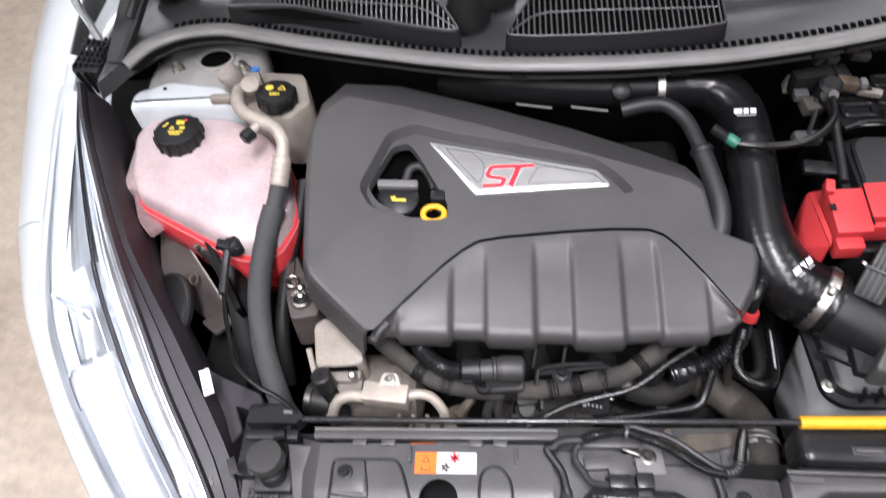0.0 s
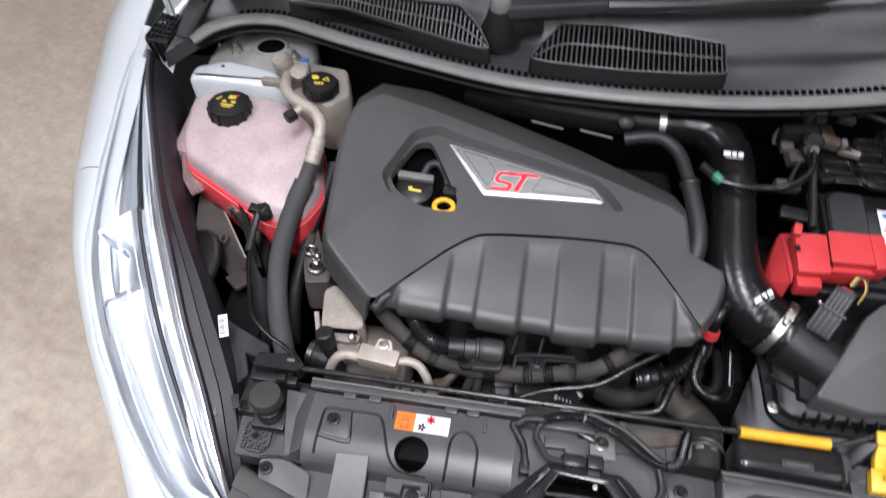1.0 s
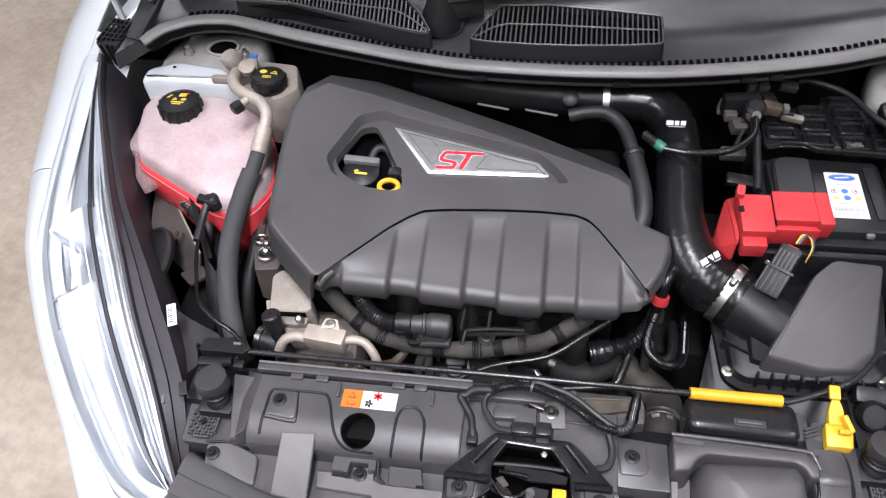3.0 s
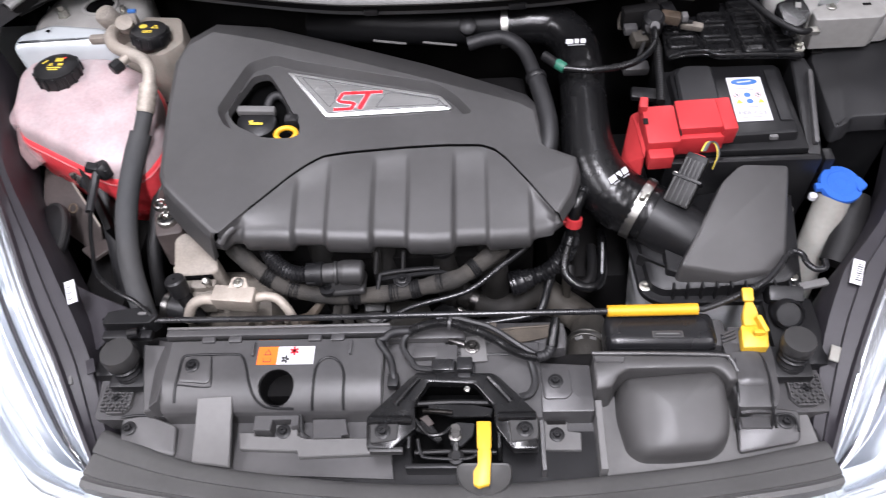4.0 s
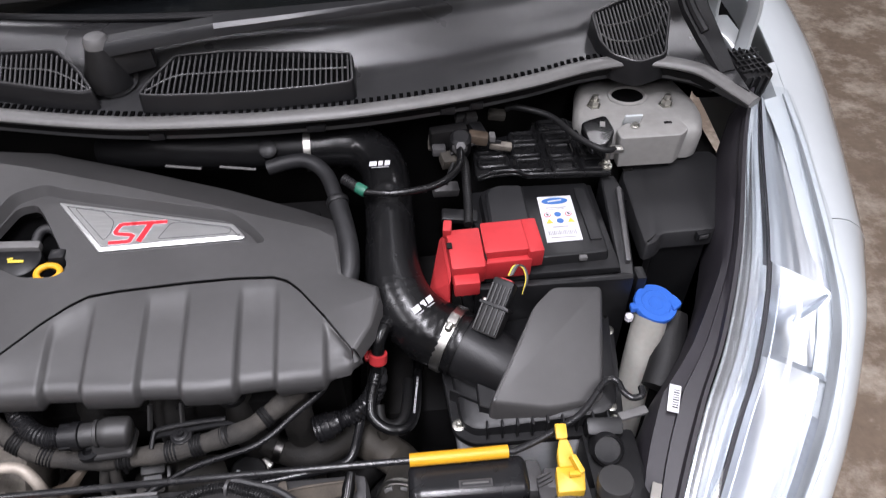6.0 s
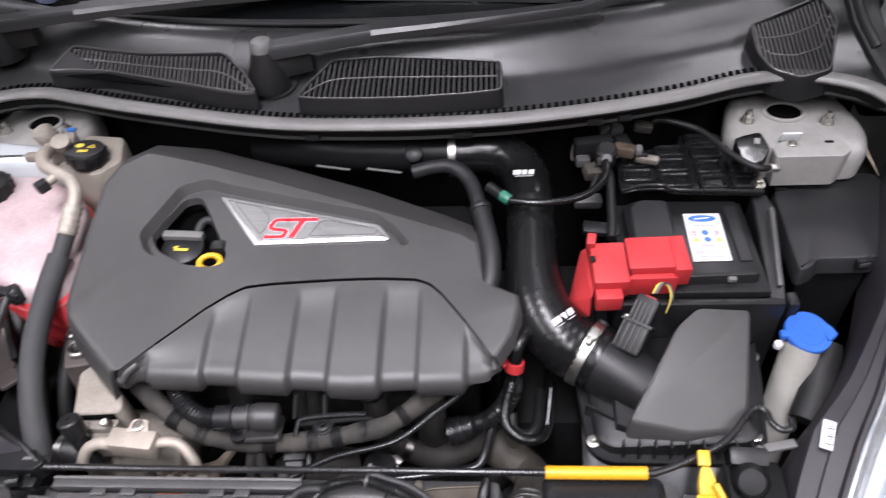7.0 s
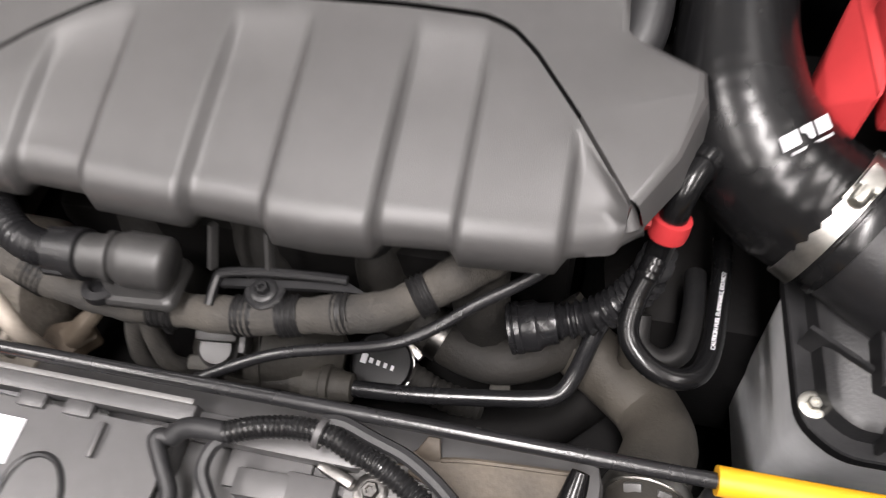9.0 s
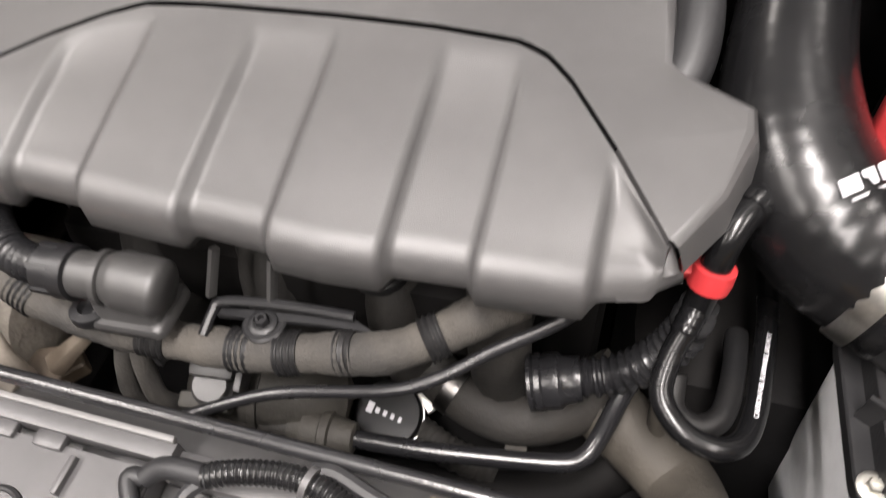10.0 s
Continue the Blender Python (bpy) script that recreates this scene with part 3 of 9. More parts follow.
roof_rows = [[Vector((x, y, 1.47 - 0.05 * (x / 0.6) ** 2 - 0.10 * max(0.0, 1.75 - y) - 0.10 * max(0.0, y - 2.4) - 0.5 * max(0.0, y - 3.2))) for x in np.linspace(-0.60, 0.60, 9)] for y in np.linspace(1.55, 3.45, 14)]
part("roof", thick(loft(roof_rows), 0.01), "paint", car)
tail_rows = [[Vector((x * w, y - 0.12 * (x / 0.8) ** 2, z)) for x in np.linspace(-0.78, 0.78, 13)] for w, y, z in ((0.76, 3.45, 1.22), (0.92, 3.62, 1.0), (1.0, 3.72, 0.8), (1.0, 3.74, 0.55), (0.98, 3.66, 0.3))]
part("tailgate", thick(loft(tail_rows), 0.006), "paint", car)

# bonnet, raised steeply on its two hinges
bonnet = thing("bonnet", (0, 0.55, 1.1), "raised white car bonnet seen from underneath", "bonnet")
REAR = [(-0.64, 0.50, 1.085), (-0.60, 0.50, 1.105), (-0.45, 0.53, 1.16), (-0.3, 0.555, 1.205), (-0.15, 0.565, 1.235), (0, 0.57, 1.245),
        (0.15, 0.565, 1.235), (0.3, 0.555, 1.205), (0.45, 0.53, 1.16), (0.60, 0.50, 1.105), (0.64, 0.50, 1.085)]
lift = Vector((0, -math.cos(radians(68)), math.sin(radians(68))))
brow = []
for k in range(9):
    t = k / 8
    brow.append([Vector((p.x * (1 - 0.22 * t * t), p.y, p.z)) + lift * (0.98 * t) + Vector((0, 0.05 * math.sin(t * math.pi), 0)) for p in smooth_path(REAR, 3)])
part("outer_skin", thick(loft(brow), 0.003), "paint", bonnet)
for x0, x1 in ((-0.52, -0.42), (0.42, 0.52), (-0.2, -0.12), (0.12, 0.2)):
    strip = [[Vector((x, np.interp(abs(x), [0, 0.3, 0.64], [0.57, 0.555, 0.5]) - 0.012, np.interp(abs(x), [0, 0.3, 0.64], [1.245, 1.205, 1.085]))) + lift * (0.06 + 0.85 * k / 6) for x in (x0, (x0 + x1) / 2, x1)] for k in range(7)]
    part("inner_frame_rib", thick(loft(strip), 0.012), "paint", bonnet)
rear_rib = [[Vector((p.x, p.y - 0.012, p.z)) + lift * d for d in (0.012, 0.05, 0.09)] for p in smooth_path(REAR, 3)]
part("rear_stiffener", thick(loft(rear_rib), 0.01), "paint", bonnet)
for s in (-1, 1):
    hinge = part("hinge", box(s * 0.672, 0.575, 0.952, 0.03, 0.12, 0.008, 0.003), "paint", bonnet, "white painted steel hinge")
    part("long_arm", tube([(s * 0.668, 0.535, 0.955), (s * 0.668, 0.535, 0.985), (s * 0.662, 0.525, 1.03), (s * 0.640, 0.515, 1.10)], 0.0105, 8, flat=0.5), "paint", hinge)
    part("short_arm", tube([(s * 0.655, 0.615, 0.955), (s * 0.655, 0.622, 0.985), (s * 0.65, 0.605, 1.03), (s * 0.625, 0.55, 1.10)], 0.0095, 8, flat=0.5), "paint", hinge)
    part("pad_plate", box(s * 0.64, 0.515, 1.10, 0.05, 0.06, 0.012, 0.004, (22, 0, s * -18)), "paint", hinge)
    bolt(s * 0.672, 0.54, 0.956, 0.007, hinge, "zinc")
    block = thing("bonnet_corner_stop", (s * 0.668, 0.515, 0.92), "black ribbed plastic bonnet stop block on the wing", "bonnet stop", "bonnet corner stops")
    part("block", box(s * 0.668, 0.508, 0.936, 0.042, 0.056, 0.036, 0.004, (8, 0, s * 12)), "black", block)
    for i in range(-2, 3):
        part("rib", box(s * 0.668 + i * 0.008, 0.508, 0.9565, 0.002, 0.05, 0.004, 0, (8, 0, s * 12)), "black", block)
    for i in range(-2, 3):
        part("rib", box(s * 0.668, 0.508 + i * 0.010, 0.9563 + i * 0.0014, 0.038, 0.002, 0.004, 0, (8, 0, s * 12)), "black", block)
    for i in range(4):
        part("side_rib", box(s * (0.655 + i * 0.009), 0.481 - i * 0.001, 0.93, 0.002, 0.006, 0.04, 0, (8, 0, s * 12)), "black", block)


# ---- headlights ----
LAMP_IN = [(0.402, -0.106, 0.733), (0.428, -0.049, 0.752), (0.459, 0.017, 0.775), (0.502, 0.093, 0.800), (0.546, 0.160, 0.823), (0.596, 0.266, 0.859), (0.648, 0.405, 0.905), (0.678, 0.478, 0.93)]
LAMP_OUT = [(0.396, -0.134, 0.719), (0.490, -0.102, 0.728), (0.560, -0.036, 0.747), (0.612, 0.028, 0.765), (0.662, 0.107, 0.795), (0.697, 0.202, 0.834), (0.7235, 0.390, 0.887), (0.719, 0.478, 0.926)]

INNER = {s: [(x + d, y, z) for (x, y, z), d in zip(LAMP_IN, near)] for s, near in ((-1, (0, 0.008, 0.014, 0.018, 0.010, 0.015, 0.022, 0.014)), (1, (0, 0, 0, -0.002, -0.005, -0.006, -0.010, -0.008)))}


def lamp_surface(lift_by, t0=0.0, t1=1.0, u0=0.0, u1=1.0, steps=9, depth=0.0):
    a, b = smooth_path(LAMP_IN, 4), smooth_path(LAMP_OUT, 4)
    n = len(a)
    out = []
    for k in range(int(u0 * (n - 1)), int(u1 * (n - 1)) + 1):
        row = []
        for j in range(steps):
            t = t0 + (t1 - t0) * j / (steps - 1)
            p = a[k].lerp(b[k], t)
            wide = (b[k] - a[k]).length
            p.z += lift_by * wide * 4 * t * (1 - t) - depth
            p.y -= lift_by * wide * 0.5 * 4 * t * (1 - t)
            row.append(p)
        out.append(row)
    return out


def headlight(s):
    LAMP_IN[:] = INNER[s]
    ob = thing("headlight", (s * 0.54, 0.12, 0.70), "large swept-back headlight with clear lens and chrome reflectors", "headlight", "headlights")
    part("lens", loft(mirrored(lamp_surface(0.16), s)), "lens", ob, "clear plastic lens").visible_shadow = False
    # silver strip along the bonnet side, dark seam, then the chrome bowls
    strip = lamp_surface(0.10, 0.02, 0.27, steps=17, depth=0.008)
    for row in strip:
        for j, p in enumerate(row):
            p.z += 0.0003 * math.sin(j * 1.25) - 0.010 * (j / 16) ** 2
    part("inner_bezel", loft(mirrored(strip, s)), "bezel", ob, "bright silver inner trim")
    part("seam", thick(loft(mirrored(lamp_surface(0.10, 0.27, 0.30, steps=3, depth=0.016), s)), 0.002), "housing", ob)
    part("seam", thick(loft(mirrored(lamp_surface(0.10, 0.345, 0.355, 0.0, 0.7, steps=3, depth=0.004), s)), 0.002), "lamp_grey", ob)
    def bowl(u0, u1, t0, t1, deep):
        rows = lamp_surface(0.10, t0, t1, u0, u1, 13, 0.014)
        n = len(rows)
        for i, row in enumerate(rows):
            for j, p in enumerate(row):
                a, b = 2 * i / (n - 1) - 1, 2 * j / 12 - 1
                p.z -= deep * max(0.0, 1 - a * a) ** 0.5 * max(0.0, 1 - b * b) ** 0.5
        return rows
    part("main_reflector", loft(mirrored(bowl(0.02, 0.60, 0.30, 0.80, 0.034), s)), "chrome", ob, "deep chrome main reflector")
    part("indicator_reflector", loft(mirrored(bowl(0.60, 0.74, 0.30, 0.9, 0.03), s)), "chrome", ob, "chrome reflector of the indicator")
    rear = lamp_surface(0.10, 0.28, 0.95, 0.74, 1.0, 33, 0.012)
    for row in rear:
        for j, p in enumerate(row):
            p.z += 0.0006 * math.sin(j * 0.9 + row[0].y * 9) - 0.016 * math.sin(math.pi * j / 32)
    part("rear_reflector", loft(mirrored(rear, s)), "chrome", ob)
    out_edge, in_edge = smooth_path(LAMP_OUT, 4), smooth_path(LAMP_IN, 4)
    filler = []
    for p, q in zip(out_edge, in_edge):
        d = (q - p).normalized()
        filler.append([p + d * 0.03 + Vector((0, 0, -0.016)), p + d * 0.012 + Vector((0, 0, -0.010)), p + Vector((0, 0, -0.0035)), p - d * 0.008 + Vector((0, 0, -0.006)), p - d * 0.02 + Vector((0, 0, -0.03))])
    part("outer_rim", loft(mirrored(filler, s)), "paint", ob)
    part("outer_bezel", loft(mirrored(lamp_surface(0.10, 0.86, 1.004, 0.0, 1.0, 5, 0.008), s)), "chrome", ob)
    tip = [Vector(LAMP_IN[1]), Vector(LAMP_IN[0])] + [p + Vector((0, 0, 0.002)) for p in out_edge[:3]]
    part("lens_seal", tube(mirrored([tip], s)[0], 0.0012, 8, fine=3), "lamp_grey", ob, "thin grey seal round the lens tip")
    # dark light strip along the outer side, and the blade before the indicator
    part("light_strip", thick(loft(mirrored(lamp_surface(0.10, 0.795, 0.87, 0.06, 0.52, 4, 0.006), s)), 0.003), "lamp_grey", ob, "bluish grey light strip")
    part("blade", box(s * 0.652, 0.188, 0.826, 0.060, 0.004, 0.016, 0.001, (0, s * 8, s * 30)), "lamp_grey", ob)
    # black housing towards the engine
    a = smooth_path(LAMP_IN, 4)
    rows = []
    for p in a:
        w = float(np.interp(p.y, (-0.1, 0.045, 0.110, 0.160, 0.251, 0.4), (0.016, 0.042, 0.046, 0.030, 0.013, 0.007)) if s > 0 else np.interp(p.y, (-0.1, 0.023, 0.084, 0.151, 0.263, 0.4), (0.014, 0.037, 0.038, 0.031, 0.014, 0.010)))
        rows.append([p + Vector((0.001, 0, 0.0035)), p + Vector((-0.004, 0, 0.004)), p + Vector((-0.007, 0, -0.003)), p + Vector((-w * 0.55, 0.003, -0.006)), p + Vector((-w * 0.58, 0.003, -0.011)),
                     p + Vector((-w, 0.006, -0.016)), p + Vector((-w - 0.003, 0.006, -0.028)), p + Vector((-w - 0.010, 0.008, -0.045)), p + Vector((-w - 0.012, 0.008, -0.12))])
    part("housing", thick(loft(mirrored(rows, s)), 0.002), "housing", ob, "dark plastic lamp housing")
    ledge = [(-0.632, 0.259), (-0.569, 0.182), (-0.520, 0.163), (-0.499, 0.144), (-0.471, 0.130), (-0.420, 0.109), (-0.408, 0.082), (-0.449, 0.094), (-0.434, 0.063), (-0.447, 0.045), (-0.421, -0.003), (-0.433, -0.034), (-0.510, 0.04), (-0.610, 0.16), (-0.665, 0.26)] if s < 0 else [(0.622, 0.349), (0.671, 0.418), (0.588, 0.224), (0.509, 0.126), (0.468, 0.124), (0.506, 0.172), (0.541, 0.214), (0.592, 0.300)]
    part("lower_housing", slab(rounded(ledge, 0.004, 2), lambda x, y: (0.750 if s < 0 else 0.775) + 0.05 * (y - 0.1), ((0.0015, 0), (0, 0.0015), (0, 0.006), (-0.002, 0.05))), "housing", ob)
    tag = part("barcode_label", box(s * 0.470, 0.102, 0.7985, 0.0125, 0.031, 0.0006, 0, (14, s * 4, s * -20)), "white", ob, "white barcode label")
    for k in range(8):
        part("print_bar", moved(box(s * 0.0018, 0.0028 * (k - 3.5), 0.0006, 0.0062, 0.0008 + 0.0006 * (k % 3 == 0), 0.0004, 0), pose(s * 0.470, 0.102, 0.7985, 14, s * 4, s * -20)), "ink", tag, smooth=False)
    part("fixing_tab", box(s * 0.428, 0.012, 0.772, 0.010, 0.02, 0.003, 0.001, (0, 0, s * -25)), "neck" if s > 0 else "housing", ob)
    part("clip_slot", box(s * 0.452, -0.002, 0.7645, 0.004, 0.012, 0.003, 0.0005, (0, 0, s * -25)), "panel_light", ob)
    return ob


headlight(-1)
headlight(1)


# ---- cowl, windscreen, wipers ----
COWL = smooth_table([(-0.66, 0.42), (-0.635, 0.47), (-0.607, 0.515), (-0.56, 0.548), (-0.50, 0.553), (-0.45, 0.540), (-0.37, 0.515), (-0.27, 0.489), (-0.19, 0.470), (-0.115, 0.458), (0, 0.452), (0.08, 0.453),
                     (0.16, 0.458), (0.27, 0.475), (0.37, 0.499), (0.45, 0.527), (0.51, 0.536), (0.56, 0.527), (0.607, 0.50), (0.635, 0.46), (0.66, 0.42)])
cowl = thing("cowl_panel", (0, 0.55, 0.94), "dark grey plastic cowl panel below the windscreen", "cowl panel")


def cowl_y(x):
    return curve_at(*COWL, x)


def screen_y(x):
    return 0.572 + 0.36 * x * x


def cowl_z(x, y):
    """The cowl's height: a lip, a shallow step, then a rise to a crease below the glass."""
    f, g = cowl_y(x), screen_y(x) + 0.02
    t = max(0.0, min(1.0, (y - f) / max(g - f, 0.05)))
    rise = max(0.0, min(1.0, (t - 0.50) / 0.42))
    return 0.952 + 0.010 * t + 0.045 * rise * rise * (3 - 2 * rise)


def first_vent_z(x, y):
    return 0.980 + 0.55 * (y - float(np.interp(x, (-0.488, -0.40, -0.354, -0.29, -0.231, -0.172), (0.557, 0.5515, 0.537, 0.516, 0.496, 0.488))))


def second_vent_z(x, y):
    return 0.978 + 0.16 * (y - 0.47)


def far_vent_z(x, y):
    return 0.971 + 0.30 * (y - cowl_y(x) - 0.02)


rows = []
for k in range(81):
    x = -0.645 + 1.29 * k / 80
    f, g = cowl_y(x), screen_y(x) + 0.02
    row = [Vector((x, f - 0.004, 0.928)), Vector((x, f, 0.946))]
    for j in range(11):
        y = f + (g - f) * j / 10
        row.append(Vector((x, y, cowl_z(x, y))))
    row += [Vector((x, g + 0.012, 1.004)), Vector((x, g + 0.02, 0.985)), Vector((x, g + 0.05, 0.98))]
    rows.append(row)
part("panel", thick(loft(rows), 0.003), "cowl", cowl)
part("edge_seal", tube([(x, cowl_y(x) - 0.004, 0.9515 - 0.02 * max(0, abs(x) - 0.6) * 10) for x in np.linspace(-0.622, 0.65, 60)], 0.0115, 12, fine=2, flat=0.6), "lip", cowl, "pale grey rubber bonnet seal along the cowl's edge")
part("lower_flange", thick(loft([[Vector((x, cowl_y(x) - 0.006, 0.945)), Vector((x, cowl_y(x) + 0.004, 0.925)), Vector((x, cowl_y(x) + 0.03, 0.915))] for x in np.linspace(-0.62, 0.62, 50)]), 0.003), "deep", cowl)
# black blocks stand in for the shaded slots behind the seal
teeth = bmesh.new()
for k in range(118):
    x = -0.565 + 1.11 * k / 117
    y = cowl_y(x) + 0.0125
    teeth = join(teeth, box(x, y, cowl_z(x, y) + 0.0012, 0.0048, 0.009, 0.0022, 0))
tagged(part("slot_shade", teeth, "recess_shade", cowl), kind="stuff")


def vent(outline, parent, crossbars, n_slats, vent_z):
    """A raised intake grille: rim, long cross bars and upright slats over a shallow floor blacked in as the well's
    shade.
    """
    vg = part("intake_grille", slab(rounded(outline, 0.009), vent_z, ((0.0040, 0.0), (0.001, 0.0005), (0.0, 0.003), (-0.002, 0.034)),
              holes=[inset(ccw(rounded(outline, 0.009)), 0.0042)], hole_depth=0.009, bottom=False), "black", parent, "raised black intake grille")
    inner = inset(ccw(rounded(outline, 0.009)), 0.0040)
    xs, ys = [p[0] for p in inner], [p[1] for p in inner]
    # grey tube along the rim draws its edge highlight
    part("rim_highlight", tube([(x, y, vent_z(x, y) + 0.0003) for x, y in inset(ccw(rounded(outline, 0.009)), 0.0022)], 0.0013, 6, fine=1, closed=True), "panel", vg, "grey tube painted as the rim's edge highlight")
    # black floor close under the slats paints in the deep well's shade
    part("well", slab(inner, lambda x, y: vent_z(x, y) - 0.008, ((0, 0),)), "recess_shade", vg)

    def span(x):
        hits = []
        for (x1, y1), (x2, y2) in zip(inner, inner[1:] + inner[:1]):
            if (x1 - x) * (x2 - x) < 0:
                hits.append(y1 + (y2 - y1) * (x - x1) / (x2 - x1))
        return (min(hits), max(hits)) if len(hits) >= 2 else None
    for k in range(n_slats):
        x = min(xs) + (max(xs) - min(xs)) * (k + 0.5) / n_slats
        sp = span(x)
        if sp:
            zc = vent_z(x, sum(sp) / 2) - 0.0022
            slope = math.degrees(math.atan2(vent_z(x, sp[1]) - vent_z(x, sp[0]), sp[1] - sp[0]))
            part("slat", box(x, sum(sp) / 2, zc, 0.0021, sp[1] - sp[0] + 0.003, 0.003, 0, (slope, 0, 0)), "panel", vg)
    for f in crossbars:
        line = []
        for k in range(13):
            x = min(xs) + 0.004 + (max(xs) - min(xs) - 0.008) * k / 12
            sp = span(x)
            if sp:
                y = sp[0] + (sp[1] - sp[0]) * f
                line.append((x, y, vent_z(x, y) - 0.0015))
        part("cross_bar", tube(line, 0.0012, 6, fine=2), "panel", vg)


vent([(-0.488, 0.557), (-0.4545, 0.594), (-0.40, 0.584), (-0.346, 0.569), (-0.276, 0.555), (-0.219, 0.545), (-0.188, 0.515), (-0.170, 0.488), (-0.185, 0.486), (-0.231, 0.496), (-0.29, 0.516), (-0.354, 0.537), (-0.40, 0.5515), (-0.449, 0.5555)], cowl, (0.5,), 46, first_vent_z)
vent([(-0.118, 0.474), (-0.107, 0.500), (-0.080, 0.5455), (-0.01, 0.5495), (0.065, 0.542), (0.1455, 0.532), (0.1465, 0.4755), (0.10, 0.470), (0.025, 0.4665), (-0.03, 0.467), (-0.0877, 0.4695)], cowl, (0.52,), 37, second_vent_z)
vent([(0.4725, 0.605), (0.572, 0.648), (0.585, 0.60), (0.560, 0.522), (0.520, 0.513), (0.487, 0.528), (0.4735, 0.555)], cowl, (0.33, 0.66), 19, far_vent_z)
# pocket round the wiper spindle
part("spindle_well", lathe([(0.030, 0.0), (0.026, 0.006), (0.018, 0.012), (0.012, 0.022), (0, 0.022)], pose(-0.160, 0.535, 0.966, 18, 0, 0), 24), "cowl", cowl)


def screen_point(x, up):
    """A point of the windscreen: up metres along the glass from its lower edge."""
    y = screen_y(x) + 0.035 + up * math.cos(radians(29))
    return Vector((x, y, 1.012 + up * math.sin(radians(29)) - 0.05 * x * x))


screen = thing("windscreen", (0, 0.62, 1.02), "raked tinted windscreen with a black lower border", "windscreen")
part("glass", loft([[screen_point(x, u) for u in np.linspace(0, 0.95, 8)] for x in np.linspace(-0.64, 0.64, 33)]), "screen", screen).visible_shadow = False
part("black_border", loft([[screen_point(x, u) + Vector((0, 0, -0.0025)) for u in np.linspace(-0.01, 0.066, 4)] for x in np.linspace(-0.64, 0.64, 33)]), "frit", screen)
part("lower_rubber", tube([screen_point(x, -0.004) + Vector((0, 0, 0.002)) for x in np.linspace(-0.64, 0.64, 25)], 0.005, 8, fine=2), "rubber", screen)

badge_disc = thing("screen_sticker", (-0.545, 0.75, 1.05), "round violet-blue sticker inside the windscreen", "sticker")
disc_m = Matrix.Translation(screen_point(-0.55, 0.035) + Vector((0, 0, 0.003))) @ pose(0, 0, 0, 29, 0, 0)
part("disc", lathe([(0.030, 0), (0.030, 0.0006), (0, 0.0006)], disc_m, 28), "violet", badge_disc)
for k in range(3):
    part("print_bar", moved(box(-0.004 + 0.003 * k, 0.010 - 0.009 * k, 0.0009, 0.026, 0.004, 0.0004, 0), disc_m), "grey_ink", badge_disc, smooth=False)

dash = thing("dashboard", (0, 0.9, 0.8), "dashboard top behind the windscreen, the glass's grey-green reflection put into its colour", "dashboard")
part("top_skin", thick(loft([[Vector((x, screen_y(x) + 0.06 + 0.45 * t, 0.985 + 0.02 * t - 0.06 * max(0, t - 0.75) * 4 + (0.012 * math.exp(-((x - 0.33) / 0.2) ** 2) * t))) for t in np.linspace(0, 1, 10)] for x in np.linspace(-0.62, 0.62, 40)]), 0.01), "dash", dash)
for r in range(4):
    part("defrost_slot", tube([(x, 0.928 + 0.021 * r + 0.10 * (x - 0.14) * (x < 0.1) * 0.3, 1.0045 + 0.0006 * r) for x in np.linspace(-0.10 + 0.03 * r, 0.148 + 0.004 * r, 9)], 0.0017, 6, fine=2), "grey_ink", dash)
part("sun_sensor", lathe([(0.012, 0), (0.012, 0.003), (0.009, 0.009), (0.004, 0.012), (0, 0.0125)], pose(0.009, 0.853, 0.999), 20), "dark_steel", dash, "small black glossy sun sensor dome")
part("seam_line", tube([(0.166, 0.83, 1.003), (0.166, 0.95, 1.005), (0.168, 1.015, 1.008), (0.187, 1.028, 1.010), (0.229, 0.971, 1.011), (0.30, 0.975, 1.013), (0.442, 1.018, 1.006)], 0.0018, 6), "ink", dash)
part("seam_line", tube([(0.162, 0.66, 0.996), (0.164, 0.74, 0.999), (0.166, 0.83, 1.003)], 0.0012, 6), "grey_ink", dash)


def strap(line, wide, high):
    """A bar of chamfered oblong section along a line; wide and high at each of its points."""
    pts, rows = [Vector(p) for p in line], []
    for k, p in enumerate(pts):
        d = (pts[min(k + 1, len(pts) - 1)] - pts[max(k - 1, 0)]).normalized()
        side = d.cross(Vector((0, 0, 1))).normalized()
        up, w, h = side.cross(d), wide[k] / 2, high[k] / 2
        rows.append([p + side * a * w + up * b * h for a, b in ((-1, -1), (1, -1), (1, 0.35), (0.72, 1), (-0.72, 1), (-1, 0.35))])
    bm = loft(rows, closed=True)
    bm.verts.ensure_lookup_table()
    bm.faces.new(bm.verts[:6])
    bm.faces.new(bm.verts[-6:])
    return bm


